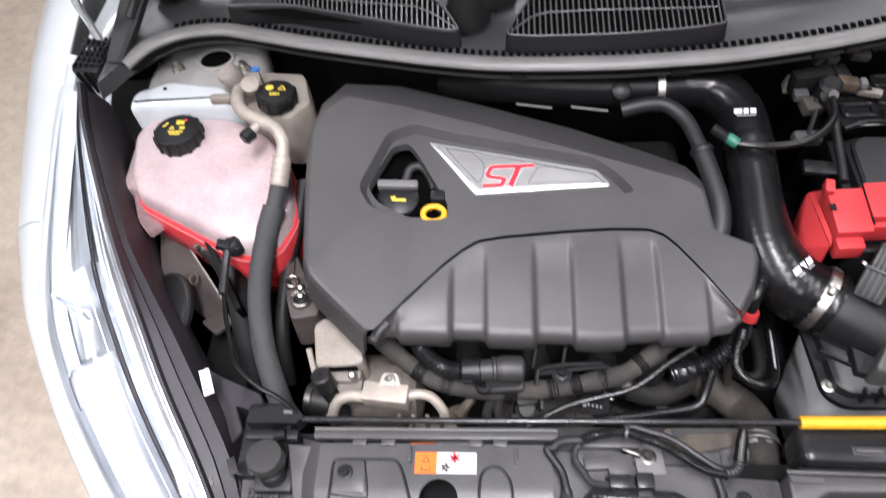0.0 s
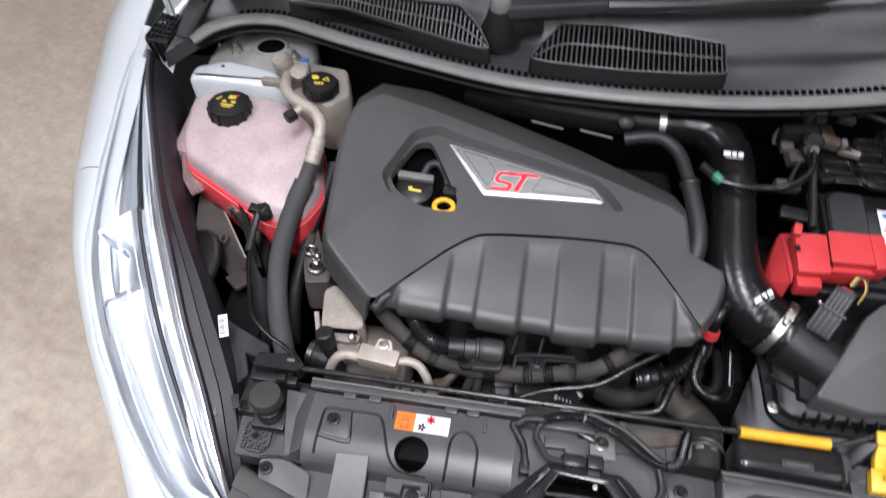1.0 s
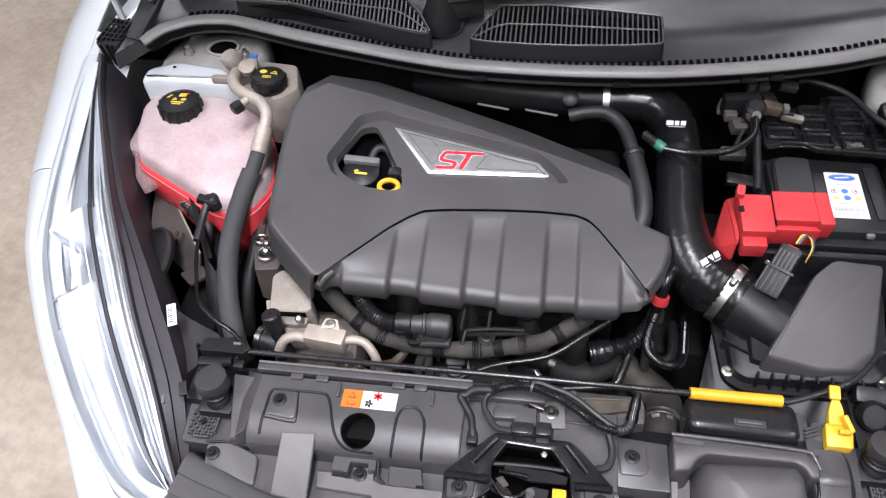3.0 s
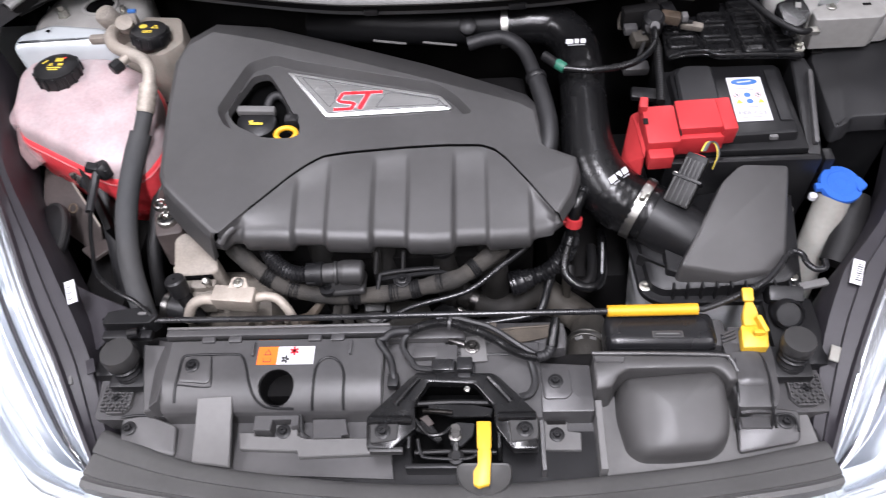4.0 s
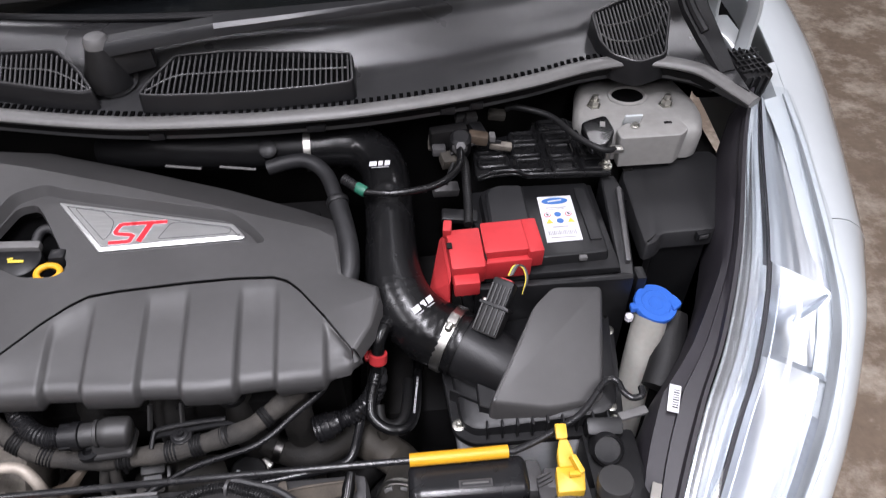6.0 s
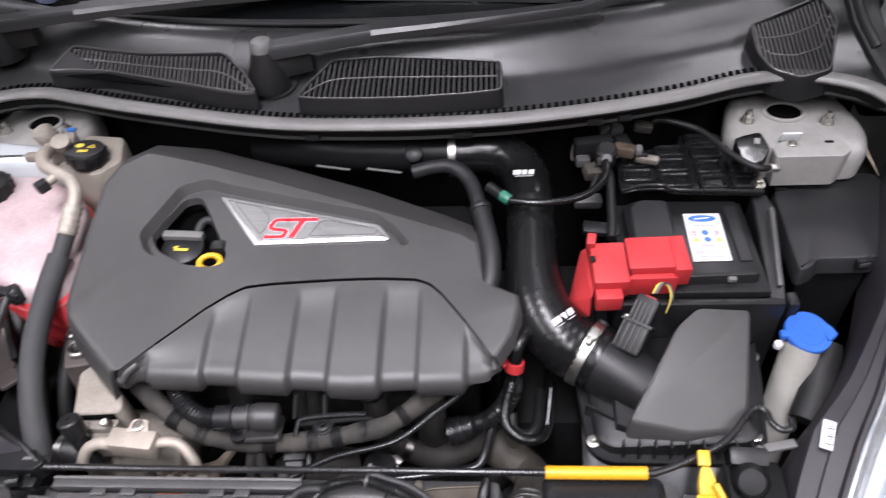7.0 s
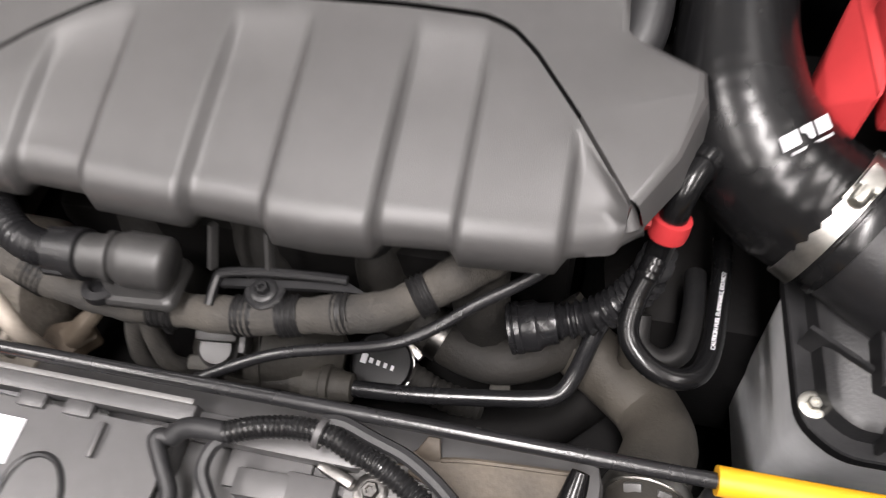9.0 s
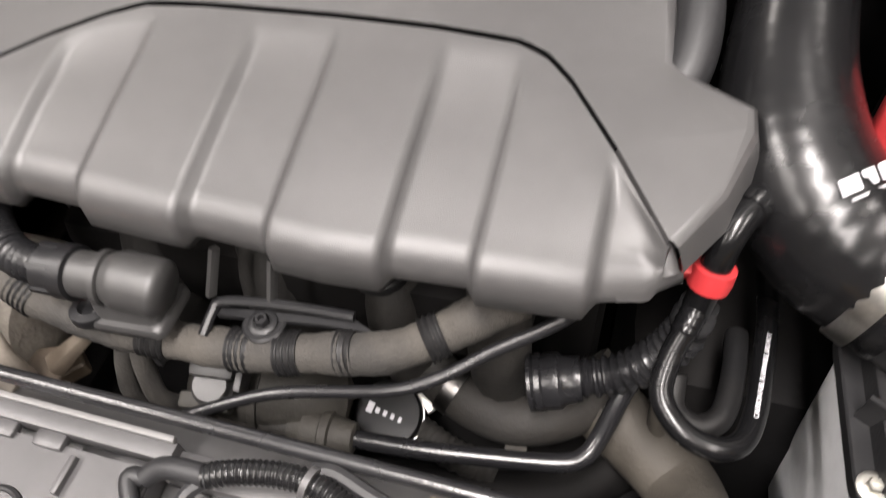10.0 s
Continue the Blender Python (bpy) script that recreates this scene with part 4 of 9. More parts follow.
def wiper(head, arm, widths, blade_pts, joint, nut_mat, label):
    w = thing("windscreen_wiper", head[0], label, "wiper", "windscreen wipers")
    part("arm_head", strap(head, (0.025, 0.027), (0.018, 0.015)), "wiper", w)
    part("arm", strap(arm, widths, [0.016] + [0.012] * (len(arm) - 1)), "wiper", w)
    hx, hy, hz = head[0]
    part("spindle_nut", lathe([(0.0155, 0.0), (0.0155, 0.010), (0.012, 0.015), (0.005, 0.017), (0, 0.0172)], pose(hx, hy, hz), 24), nut_mat, w, "domed spindle cap")
    # base and skirt take a darker black for the shade under the arm
    part("spindle_base", lathe([(0.030, -0.050), (0.028, -0.034), (0.021, -0.016), (0.0155, 0.002), (0.010, 0.002)], pose(hx, hy, hz), 24), "satin", w)
    part("head_skirt", strap([Vector(head[0]) + Vector((0.008, 0.004, -0.020)), Vector(head[0]).lerp(Vector(head[1]), 0.42) + Vector((0, 0.004, -0.024))], (0.030, 0.020), (0.034, 0.026)), "satin", w)
    part("joint", box(*joint, 0.055, 0.024, 0.020, 0.005, (20, 0, -6)), "wiper", w)
    blade = part("blade", strap(blade_pts, [0.009] + [0.021] * (len(blade_pts) - 1), [0.006] + [0.014] * (len(blade_pts) - 1)), "wiper", w)
    part("rubber_lip", tube([(x, y + 0.002, z - 0.010) for x, y, z in blade_pts], 0.003, 6), "rubber", blade)
    part("end_cap", box(*blade_pts[-1], 0.014, 0.022, 0.017, 0.003), "wiper", blade)


wiper([(-0.582, 0.624, 1.02), (-0.4435, 0.624, 1.034)], [(-0.4435, 0.624, 1.035), (-0.36, 0.627, 1.041), (-0.27, 0.629, 1.044), (-0.19, 0.626, 1.047), (-0.11, 0.628, 1.050)], (0.034, 0.034, 0.027, 0.018, 0.014),
      [(-0.387, 0.641, 1.052), (-0.124, 0.642, 1.042), (-0.055, 0.641, 1.037), (0.09, 0.640, 1.030), (0.232, 0.638, 1.022)], (-0.10, 0.634, 1.052), "wiper", "black windscreen wiper parked along the glass")
wiper([(-0.1634, 0.530, 1.015), (-0.0203, 0.5423, 1.029)], [(-0.0203, 0.5423, 1.030), (0.06, 0.551, 1.033), (0.1495, 0.560, 1.034), (0.250, 0.580, 1.032), (0.352, 0.632, 1.036), (0.42, 0.68, 1.05)], (0.033, 0.032, 0.020, 0.015, 0.014, 0.013),
      [(0.254, 0.638, 1.018), (0.30, 0.656, 1.022), (0.353, 0.680, 1.030), (0.55, 0.775, 1.062)], (0.42, 0.70, 1.055), "panel_light", "black wiper with a pale spindle cap")
for s in (-1, 1):
    flap = thing("pillar_seal", (s * 0.61, 0.58, 0.99), "black folded rubber seal between cowl and wing", "seal", "pillar seals")
    part("rubber_flap", strap([(s * 0.575, 0.70, 1.10), (s * 0.590, 0.648, 1.075), (s * 0.604, 0.6226, 1.03), (s * 0.610, 0.5777, 0.998), (s * 0.6227, 0.5424, 0.974), (s * 0.634, 0.490, 0.950)], (0.050, 0.048, 0.042, 0.038, 0.034, 0.022), (0.014,) * 6), "rubber", flap)
    part("fold", tube([(s * 0.568, 0.69, 1.108), (s * 0.582, 0.643, 1.085), (s * 0.592, 0.617, 1.043), (s * 0.598, 0.573, 1.010), (s * 0.612, 0.538, 0.985)], 0.006, 8), "rubber", flap)
    # added black box fills the wing gap with its shade
    part("gap_shade", box(s * 0.665, 0.66, 0.915, 0.09, 0.26, 0.05, 0.01, (4, 0, 0)), "recess_shade", flap)


# ---- engine cover ----
def cover_z(x, y):
    tip = max(0.0, min(1.0, (x - 0.125) / 0.03)) * max(0.0, min(1.0, (y - 0.19) / 0.035))
    return 0.906 - 0.0885 * (x + 0.21) + 0.145 * (y - 0.372) + 0.006 * tip


cover = thing("engine_cover", (-0.09, 0.28, 0.80), "dark grey plastic engine cover with ribs and a silver badge", "engine cover")
SEAM = [(-0.262, 0.128), (-0.232, 0.162), (-0.190, 0.208), (-0.168, 0.228), (-0.150, 0.240), (-0.12, 0.2465), (-0.051, 0.256), (0.0, 0.261), (0.043, 0.262), (0.06, 0.256), (0.074, 0.243), (0.10, 0.210), (0.129, 0.168)]
BACK = [(0.100, 0.370), (0.067, 0.396), (-0.034, 0.440), (-0.152, 0.474), (-0.262, 0.497), (-0.328, 0.484)]
FACET = [(0.092, 0.328), (0.03, 0.347), (-0.06, 0.374), (-0.16, 0.402), (-0.25, 0.425), (-0.318, 0.437)]
RIGHT = [(0.129, 0.168), (0.146, 0.197), (0.155, 0.228), (0.155, 0.239), (0.13, 0.2535), (0.115, 0.264), (0.110, 0.316)]
LEFT = [(-0.346, 0.412), (-0.354, 0.385), (-0.350, 0.306), (-0.341, 0.210), (-0.334, 0.194), (-0.318, 0.178), (-0.268, 0.132)]
RECESS = rounded([(-0.293, 0.306), (-0.263, 0.384), (-0.230, 0.399), (-0.200, 0.390), (-0.012, 0.3565), (0.013, 0.337), (0.035, 0.309), (-0.166, 0.287), (-0.190, 0.264), (-0.235, 0.262), (-0.279, 0.280)], 0.010)
OIL = rounded([(-0.284, 0.313), (-0.258, 0.373), (-0.238, 0.379), (-0.223, 0.357), (-0.186, 0.291), (-0.192, 0.274), (-0.234, 0.274), (-0.270, 0.292)], 0.008)


def upper_shell():
    main = LEFT + SEAM + RIGHT[1:] + FACET
    main = ccw(main)
    bm = bmesh.new()
    top = [bm.verts.new((x, y, cover_z(x, y))) for x, y in main]
    n = len(main)
    edges = [bm.edges.new((top[k], top[(k + 1) % n])) for k in range(n)]
    rec = ccw(RECESS)
    up = [bm.verts.new((x, y, cover_z(x, y))) for x, y in rec]
    down = [bm.verts.new((x, y, cover_z(x, y) - 0.012)) for x, y in inset(rec, 0.006)]
    h = len(rec)
    for k in range(h):
        bm.faces.new((up[k], up[(k + 1) % h], down[(k + 1) % h], down[k]))
        edges.append(bm.edges.get((up[k], up[(k + 1) % h])))
    floor_edges = [bm.edges.get((down[k], down[(k + 1) % h])) for k in range(h)]
    oil = ccw(OIL)
    a = [bm.verts.new((x, y, cover_z(x, y) - 0.012)) for x, y in oil]
    b = [bm.verts.new((x, y, cover_z(x, y) - 0.022)) for x, y in inset(oil, 0.001)]
    h = len(oil)
    for k in range(h):
        bm.faces.new((a[k], a[(k + 1) % h], b[(k + 1) % h], b[k]))
        floor_edges.append(bm.edges.get((a[k], a[(k + 1) % h])))
    bmesh.ops.triangle_fill(bm, use_beauty=True, use_dissolve=False, edges=edges)
    bmesh.ops.triangle_fill(bm, use_beauty=True, use_dissolve=False, edges=floor_edges)
    bm.verts.index_update()
    lookup = {(round(x, 4), round(y, 4)): v for (x, y), v in zip(main, top)}

    def v_at(p):
        return lookup[(round(p[0], 4), round(p[1], 4))]
    # the rear facet falls away towards the bulkhead
    facet = [v_at(RIGHT[-1])] + [v_at(p) for p in FACET] + [v_at(LEFT[0])]
    outer = [(0.110, 0.330, 0.004)] + [(*p, d) for p, d in zip(BACK, (0.030, 0.044, 0.052, 0.052, 0.046, 0.030))] + [(-0.345, 0.432, 0.006)]
    rear = [bm.verts.new((x, y, cover_z(x, y) - d)) for x, y, d in outer]
    for k in range(len(facet) - 1):
        bm.faces.new((facet[k], rear[k], rear[k + 1], facet[k + 1]))
    # skirts: rounded shoulder, then a draughted wall
    rim = [v_at(p) for p in RIGHT] + rear + [v_at(p) for p in LEFT] + [v_at(SEAM[0])]
    pts = [v.co.copy() for v in rim]
    loops = [rim]
    for out, drop in ((0.0045, 0.0018), (0.0078, 0.006), (0.0095, 0.0125), (0.016, 0.047)):
        ring = []
        for k, p in enumerate(pts):
            a, b = pts[max(k - 1, 0)], pts[min(k + 1, len(pts) - 1)]
            d = (b - a)
            nrm = Vector((d.y, -d.x, 0)).normalized() if k < len(pts) - 1 else Vector((-0.95, 0.05, 0))
            short = (0.32, 0.40, 0.62, 0.80)[k] if k < 4 else 1.0
            ring.append(bm.verts.new(p + nrm * out * (0.5 + 0.5 * short) - Vector((0, 0, drop * short))))
        loops.append(ring)
    for a, b in zip(loops, loops[1:]):
        for k in range(len(a) - 1):
            bm.faces.new((a[k], b[k], b[k + 1], a[k + 1]))
    # lip along the seam
    lip = [bm.verts.new((x, y - 0.0012, cover_z(x, y) - 0.006)) for x, y in SEAM]
    seam = [v_at(p) for p in SEAM]
    for k in range(len(SEAM) - 1):
        bm.faces.new((seam[k], seam[k + 1], lip[k + 1], lip[k]))
    return bm


upper = part("upper_shell", upper_shell(), "cover", cover, "smooth grained upper shell", sharp=50)
mod = upper.modifiers.new("round", "BEVEL")
mod.width, mod.segments, mod.limit_method, mod.angle_limit = 0.003, 3, "ANGLE", radians(24)

SEAM_X, SEAM_Y = [p[0] for p in SEAM], [p[1] for p in SEAM]
RIBS = [(-0.238, -0.180), (-0.142, -0.088), (-0.046, 0.009), (0.049, 0.101)]


def rib_at(x):
    """1 on a pillow, 0 in a hollow, with soft flanks."""
    best = 0.0
    for a, b in RIBS:
        d = min(x - a, b - x)
        best = max(best, min(1.0, max(0.0, 0.5 + d / 0.006)))
    return best * best * (3 - 2 * best)


def front_shell():
    rows = []
    for k in range(157):
        x = -0.2618 + 0.3908 * k / 156
        ys = curve_at(SEAM_X, SEAM_Y, x) - 0.0028
        side = min((x + 0.2618) / 0.006, (0.1290 - x) / 0.008, 1.0)
        soft = math.sqrt(max(1 - (1 - max(side, 0)) ** 2, 0))
        r = rib_at(x) * soft
        yf = 0.1325 - 0.006 * r + 0.10 * max(0.0, x + 0.02) + 0.003 * (1 - soft)
        end = max(0.0, (x - 0.100) / 0.029)
        yf = min(yf + 0.005 * end, ys - 0.003)
        rd = min(0.016, 0.55 * (ys - yf))
        row = [Vector((x, ys + 0.001, cover_z(x, ys) - 0.012)), Vector((x, ys, cover_z(x, ys) - 0.0025)), Vector((x, ys - 0.0015, cover_z(x, ys) - 0.0005))]
        for t in (0.06, 0.12, 0.2, 0.3, 0.4, 0.5, 0.6, 0.7, 0.8, 0.9, 1.0):
            y = ys - 0.0015 + (yf + rd - ys) * t
            fade = min(1.0, max(0.0, (t - 0.06) / 0.40))
            low = 0.0044 * (1 - r) * fade * (2 - fade) * soft
            row.append(Vector((x, y, cover_z(x, y) - 0.0005 - 0.006 * t * t - low)))
        base = row[-1].z
        for a in (18, 38, 58, 76):
            row.append(Vector((x, yf + rd - rd * math.sin(radians(a)), base - 0.014 * (1 - math.cos(radians(a))))))
        zb = cover_z(x, 0.13) - 0.036 + 0.004 * (1 - r) + 0.03 * max(0.0, x) + 0.010 * end
        row.append(Vector((x, yf - 0.0008, min(base - 0.014, zb + 0.006))))
        row.append(Vector((x, yf + 0.003, zb)))
        row.append(Vector((x, yf + 0.008, zb - 0.001)))
        row.append(Vector((x, yf + 0.02, zb + 0.004)))
        rows.append(row)
    # side walls that close the shell's two ends
    for end, at in ((rows[0], 0), (rows[-1], len(rows))):
        top_z = end[0].z
        wall = []
        for p in end:
            deep = max(0.0, top_z - p.z)
            step = 0.0015 + 1.2 * min(deep, 0.006) + 0.17 * deep
            wall.append(Vector((p.x - step, end[0].y + 0.002, p.z)) if at == 0 else Vector((p.x + step, end[0].y - 0.2 * deep, p.z)))
        rows.insert(at if at == 0 else len(rows), wall)
    return loft(rows)


part("seam_end", tube([(x, y, cover_z(x, y) - d) for x, y, d in ((0.1195, 0.1800, 0.0085), (0.1270, 0.1695, 0.0095), (0.1320, 0.1610, 0.0150))], 0.0052, 12), "cover", cover)
part("seam_end", tube([(x, y, cover_z(x, y) - d) for x, y, d in ((-0.2490, 0.1400, 0.0080), (-0.2570, 0.1310, 0.0090), (-0.2630, 0.1240, 0.0150))], 0.0052, 12), "cover", cover)
# black tube laid in the seam puts the gap's shade into colour
part("seam_gap", tube([(x, y - 0.0016, cover_z(x, y) - 0.0016) for x, y in SEAM[1:-1]], 0.0013, 6, fine=4), "recess_shade", cover, "narrow dark seam")
part("ribbed_front_shell", front_shell(), "cover", cover, "ribbed front shell below a dark seam", sharp=60)
# black floor paints the filler opening's shade; filler cap and dipstick ring
part("filler_well", slab(OIL, lambda x, y: cover_z(x, y) - 0.043, ((-0.012, 0),)), "recess_shade", cover)
oil_cap = thing("oil_filler_cap", (-0.228, 0.312, 0.85), "black oil filler cap with a raised grip and yellow mark", "filler cap")
part("cap", lathe([(0.021, -0.02), (0.022, 0.0), (0.0215, 0.006), (0.019, 0.008), (0, 0.0085)], pose(-0.2495, 0.311, 0.868, 6, 4, 0) @ Matrix.Scale(1.18, 4), 28), "black", oil_cap)
part("grip", box(-0.2500, 0.325, 0.880, 0.050, 0.011, 0.012, 0.003, (6, 4, 0)), "panel_light", oil_cap, "worn grey grip bar")
part("mark", box(-0.2475, 0.3035, 0.8785, 0.017, 0.0035, 0.0006, 0, (6, 4, 0)), "yellow_ink", oil_cap)
part("mark", box(-0.2545, 0.307, 0.8795, 0.006, 0.0025, 0.0006, 0, (6, 4, 20)), "yellow_ink", oil_cap)
filler_hose = thing("small_breather_hose", (-0.225, 0.35, 0.85), "black breather hose looped beside the filler cap", "hose")
part("hose", tube([(-0.245, 0.345, 0.862), (-0.238, 0.358, 0.872), (-0.225, 0.360, 0.874), (-0.214, 0.35, 0.868), (-0.208, 0.335, 0.86)], 0.006, 10), "rubber", filler_hose)
dip = thing("dipstick", (-0.197, 0.284, 0.85), "yellow ring handle of the oil dipstick", "dipstick")
part("ring_handle", tube([(-0.2035 + 0.0128 * math.cos(a), 0.2785 + 0.0098 * math.sin(a), 0.881 + 0.002 * math.sin(a)) for a in np.linspace(0, 2 * math.pi, 17)[:-1]], 0.0036, 10, fine=2, closed=True), "amber", dip)
part("rod", tube([(-0.2035, 0.288, 0.884), (-0.195, 0.294, 0.86), (-0.194, 0.296, 0.84)], 0.003, 8), "zinc", dip)
part("holder", box(-0.200, 0.305, 0.878, 0.018, 0.016, 0.016, 0.004), "black", dip)

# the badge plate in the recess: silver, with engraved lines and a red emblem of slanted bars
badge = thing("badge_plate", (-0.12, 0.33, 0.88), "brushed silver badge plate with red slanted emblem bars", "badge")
SHIFT = (-0.0018, 0.0058)
PLATE = [(x + SHIFT[0], y + SHIFT[1]) for x, y in ((-0.211, 0.373), (-0.1535, 0.300), (0.0055, 0.3170), (0.0082, 0.3205), (-0.0070, 0.3390))]


def badge_z(x, y):
    return cover_z(x, y) - 0.0085


part("plate", slab(rounded(PLATE, 0.003, 3), badge_z, ((0.001, 0.0), (0, 0.0008), (0, 0.005))), "badge", badge)


def on_badge(name, pts, mat, lift=0.0006):
    part(name, slab(pts, lambda x, y: badge_z(x, y) + lift, ((0.0, 0.0), (0.0, 0.0008))), mat, badge, smooth=False)


def badge_line(a, b, w, mat="grey_ink", lift=0.0005):
    a, b = Vector(a), Vector(b)
    d = (b - a).normalized()
    n = Vector((-d.y, d.x)) * w / 2
    on_badge("engraved_line", [tuple(a + n), tuple(a - n), tuple(b - n), tuple(b + n)], mat, lift)


inner = inset(ccw(PLATE), 0.006)
for a, b in zip(inner, inner[1:] + inner[:1]):
    badge_line(a, b, 0.0011, "groove")
on_badge("brushed_field", inset(ccw(PLATE), 0.0072), "badge_field", 0.0003)


def stroke(name, pts, w, mat, lift, closed=False):
    """A flat line of even width on the plate, with mitred corners."""
    pts = [Vector((p[0] + SHIFT[0], p[1] + SHIFT[1])) for p in pts]
    n = len(pts)
    left, right = [], []
    for k, p in enumerate(pts):
        a = pts[k - 1] if (k or closed) else p
        b = pts[(k + 1) % n] if (k < n - 1 or closed) else p
        d1, d2 = (p - a), (b - p)
        d1 = d1.normalized() if d1.length else d2.normalized()
        d2 = d2.normalized() if d2.length else d1
        nrm = Vector((-(d1 + d2).y, (d1 + d2).x)).normalized()
        out = nrm * (w / 2 / max(nrm.dot(Vector((-d1.y, d1.x))), 0.5))
        left.append(p + out)
        right.append(p - out)
    bm = bmesh.new()
    rows = [[bm.verts.new((q.x, q.y, badge_z(q.x, q.y) + lift)) for q in side] for side in (left, right)]
    for k in range(n if closed else n - 1):
        j = (k + 1) % n
        bm.faces.new((rows[1][k], rows[1][j], rows[0][j], rows[0][k]))
    part(name, bm, mat, badge, smooth=False)


# emblem: two slanted red letter shapes with a pale edge
S_LINE = [(-0.1165, 0.3392), (-0.1318, 0.3381), (-0.1345, 0.3368), (-0.1386, 0.3275), (-0.1378, 0.3250), (-0.1352, 0.3238), (-0.1212, 0.3226), (-0.1186, 0.3207), (-0.1212, 0.3138), (-0.1240, 0.3127), (-0.1440, 0.3109)]
T_LINE = [(-0.1225, 0.3388), (-0.0826, 0.3420)]
T_STEM = [(-0.1006, 0.3400), (-0.1112, 0.3128)]
for line, w in ((S_LINE, 0.0052), (T_LINE, 0.0052), (T_STEM, 0.0066)):
    stroke("emblem_edge", line, w + 0.0016, "white", 0.0007)
for line, w in ((S_LINE, 0.0050), (T_LINE, 0.0050), (T_STEM, 0.0064)):
    stroke("emblem_letter", line, w, "red_ink", 0.0010)
stroke("engraved_line", rounded([(-0.1905, 0.3635), (-0.1568, 0.3576), (-0.1425, 0.3422), (-0.1440, 0.3251), (-0.1496, 0.3145)], 0.004, 4), 0.0009, "groove", 0.0007, True)
stroke("engraved_line", rounded([(-0.0905, 0.3165), (-0.0785, 0.3395), (-0.0689, 0.3415), (-0.0176, 0.3336), (-0.0075, 0.3295), (-0.0105, 0.3238)], 0.003, 4), 0.0009, "groove", 0.0007, True)


# ---- engine and gearbox in the dark below ----
engine = thing("engine_block", (-0.08, 0.30, 0.32), "grimy engine block, the dark below the cover put into its colour", "engine")
# block, head and manifold carry the shade below the cover as near-black
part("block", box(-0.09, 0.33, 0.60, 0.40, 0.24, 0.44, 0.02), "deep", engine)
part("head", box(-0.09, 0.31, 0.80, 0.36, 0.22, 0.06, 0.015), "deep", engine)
part("front_manifold", box(-0.08, 0.20, 0.735, 0.30, 0.08, 0.07, 0.02), "deep", engine, "dusty intake manifold, darkened for the shade below the cover")
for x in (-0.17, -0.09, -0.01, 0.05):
    part("runner", tube([(x, 0.235, 0.79), (x, 0.19, 0.775), (x + 0.004, 0.165, 0.73), (x + 0.006, 0.17, 0.66)], 0.019, 12), "shaded_dusty", engine)
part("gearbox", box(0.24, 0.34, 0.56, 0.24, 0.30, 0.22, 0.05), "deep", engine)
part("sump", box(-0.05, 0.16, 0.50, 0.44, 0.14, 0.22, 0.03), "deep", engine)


# ---- intake: silicone hose, plastic pipe, clamps ----
intake = thing("intake_hose", (0.18, 0.34, 0.80), "glossy black silicone intake hose with white print", "hose")
HOSE = [(0.080, 0.478, 0.882), (0.118, 0.478, 0.883), (0.150, 0.470, 0.881), (0.172, 0.440, 0.874), (0.178, 0.397, 0.866), (0.178, 0.338, 0.851), (0.178, 0.285, 0.836), (0.187, 0.245, 0.822), (0.209, 0.220, 0.808), (0.2378, 0.2074, 0.797), (0.252, 0.199, 0.794)]


def hose_rings(s, t):
    d = abs(s - 0.165)
    grow = max(0.0, min(1.0, (s - 0.20) / 0.16))
    return 1.02 + 0.29 * grow * grow * (3 - 2 * grow) + 0.03 * math.exp(-(d / 0.006) ** 2) + 0.006 * math.sin(s * 700) * grow 


part("branch", tube([(0.192, 0.248, 0.814), (0.181, 0.232, 0.822), (0.171, 0.217, 0.828), (0.164, 0.2045, 0.830)], 0.0110, 18, rfun=lambda s, t: 0.80 + 1.8 * (1 - s / t) ** 2), "silicone", intake)
part("hose", tube(HOSE, 0.0295, 28, fine=16, rfun=hose_rings), "silicone", intake)
for (px, py, pz), turn, tilt, w in (((0.1705, 0.407, 0.9005), 0, 12, 0.026), ((0.2105, 0.2165, 0.8475), 40, 26, 0.030)):
    m = pose(px, py, pz, tilt, 0, turn)
    for x, bw in ((-0.34, 0.36), (0.02, 0.22), (0.34, 0.26)):
        part("print_block", moved(slab([((x - bw / 2) * w, -0.0005), ((x + bw / 2) * w, -0.0005), ((x + bw / 2 + 0.04) * w, 0.0068), ((x - bw / 2 + 0.04) * w, 0.0068)], flat(0), ((0, 0), (0, 0.0006))), m), "white", intake, smooth=False)
    part("print_bar", moved(box(0, -0.0032, 0, w * 0.85, 0.0014, 0.0006, 0), m), "grey_ink", intake, smooth=False)


def band(c, d, r, w, parent, mat="steel", screw_at=0.0, name="hose_clamp"):
    """A worm-drive clamp: band, edges, screw housing and screw."""
    m = along(Vector(c) - Vector(d).normalized() * w / 2, Vector(c) + Vector(d))
    b = part(name, lathe([(r, 0), (r + 0.0012, 0), (r + 0.0012, w), (r, w)], m, 32), mat, parent)
    sm = m @ pose(0, 0, 0, 0, 0, screw_at) @ Matrix.Translation((r + 0.004, 0, w / 2))
    part("screw_housing", moved(box(0, 0, 0, 0.007, 0.014, w * 0.95, 0.0015), sm), mat, b)
    part("screw", lathe([(0.0042, 0), (0.0042, 0.008), (0.0034, 0.0095), (0.0008, 0.0095), (0.0008, 0.008)], sm @ pose(0, 0.006, 0, -90, 0, 0), 10), "zinc", b)
    for k in range(5):
        part("slot", moved(box(r + 0.0013, 0, w / 2, 0.0006, 0.0016, w * 0.55, 0), m @ pose(0, 0, 0, 0, 0, screw_at - 40 - 12 * k)), "ink", b)
    return b


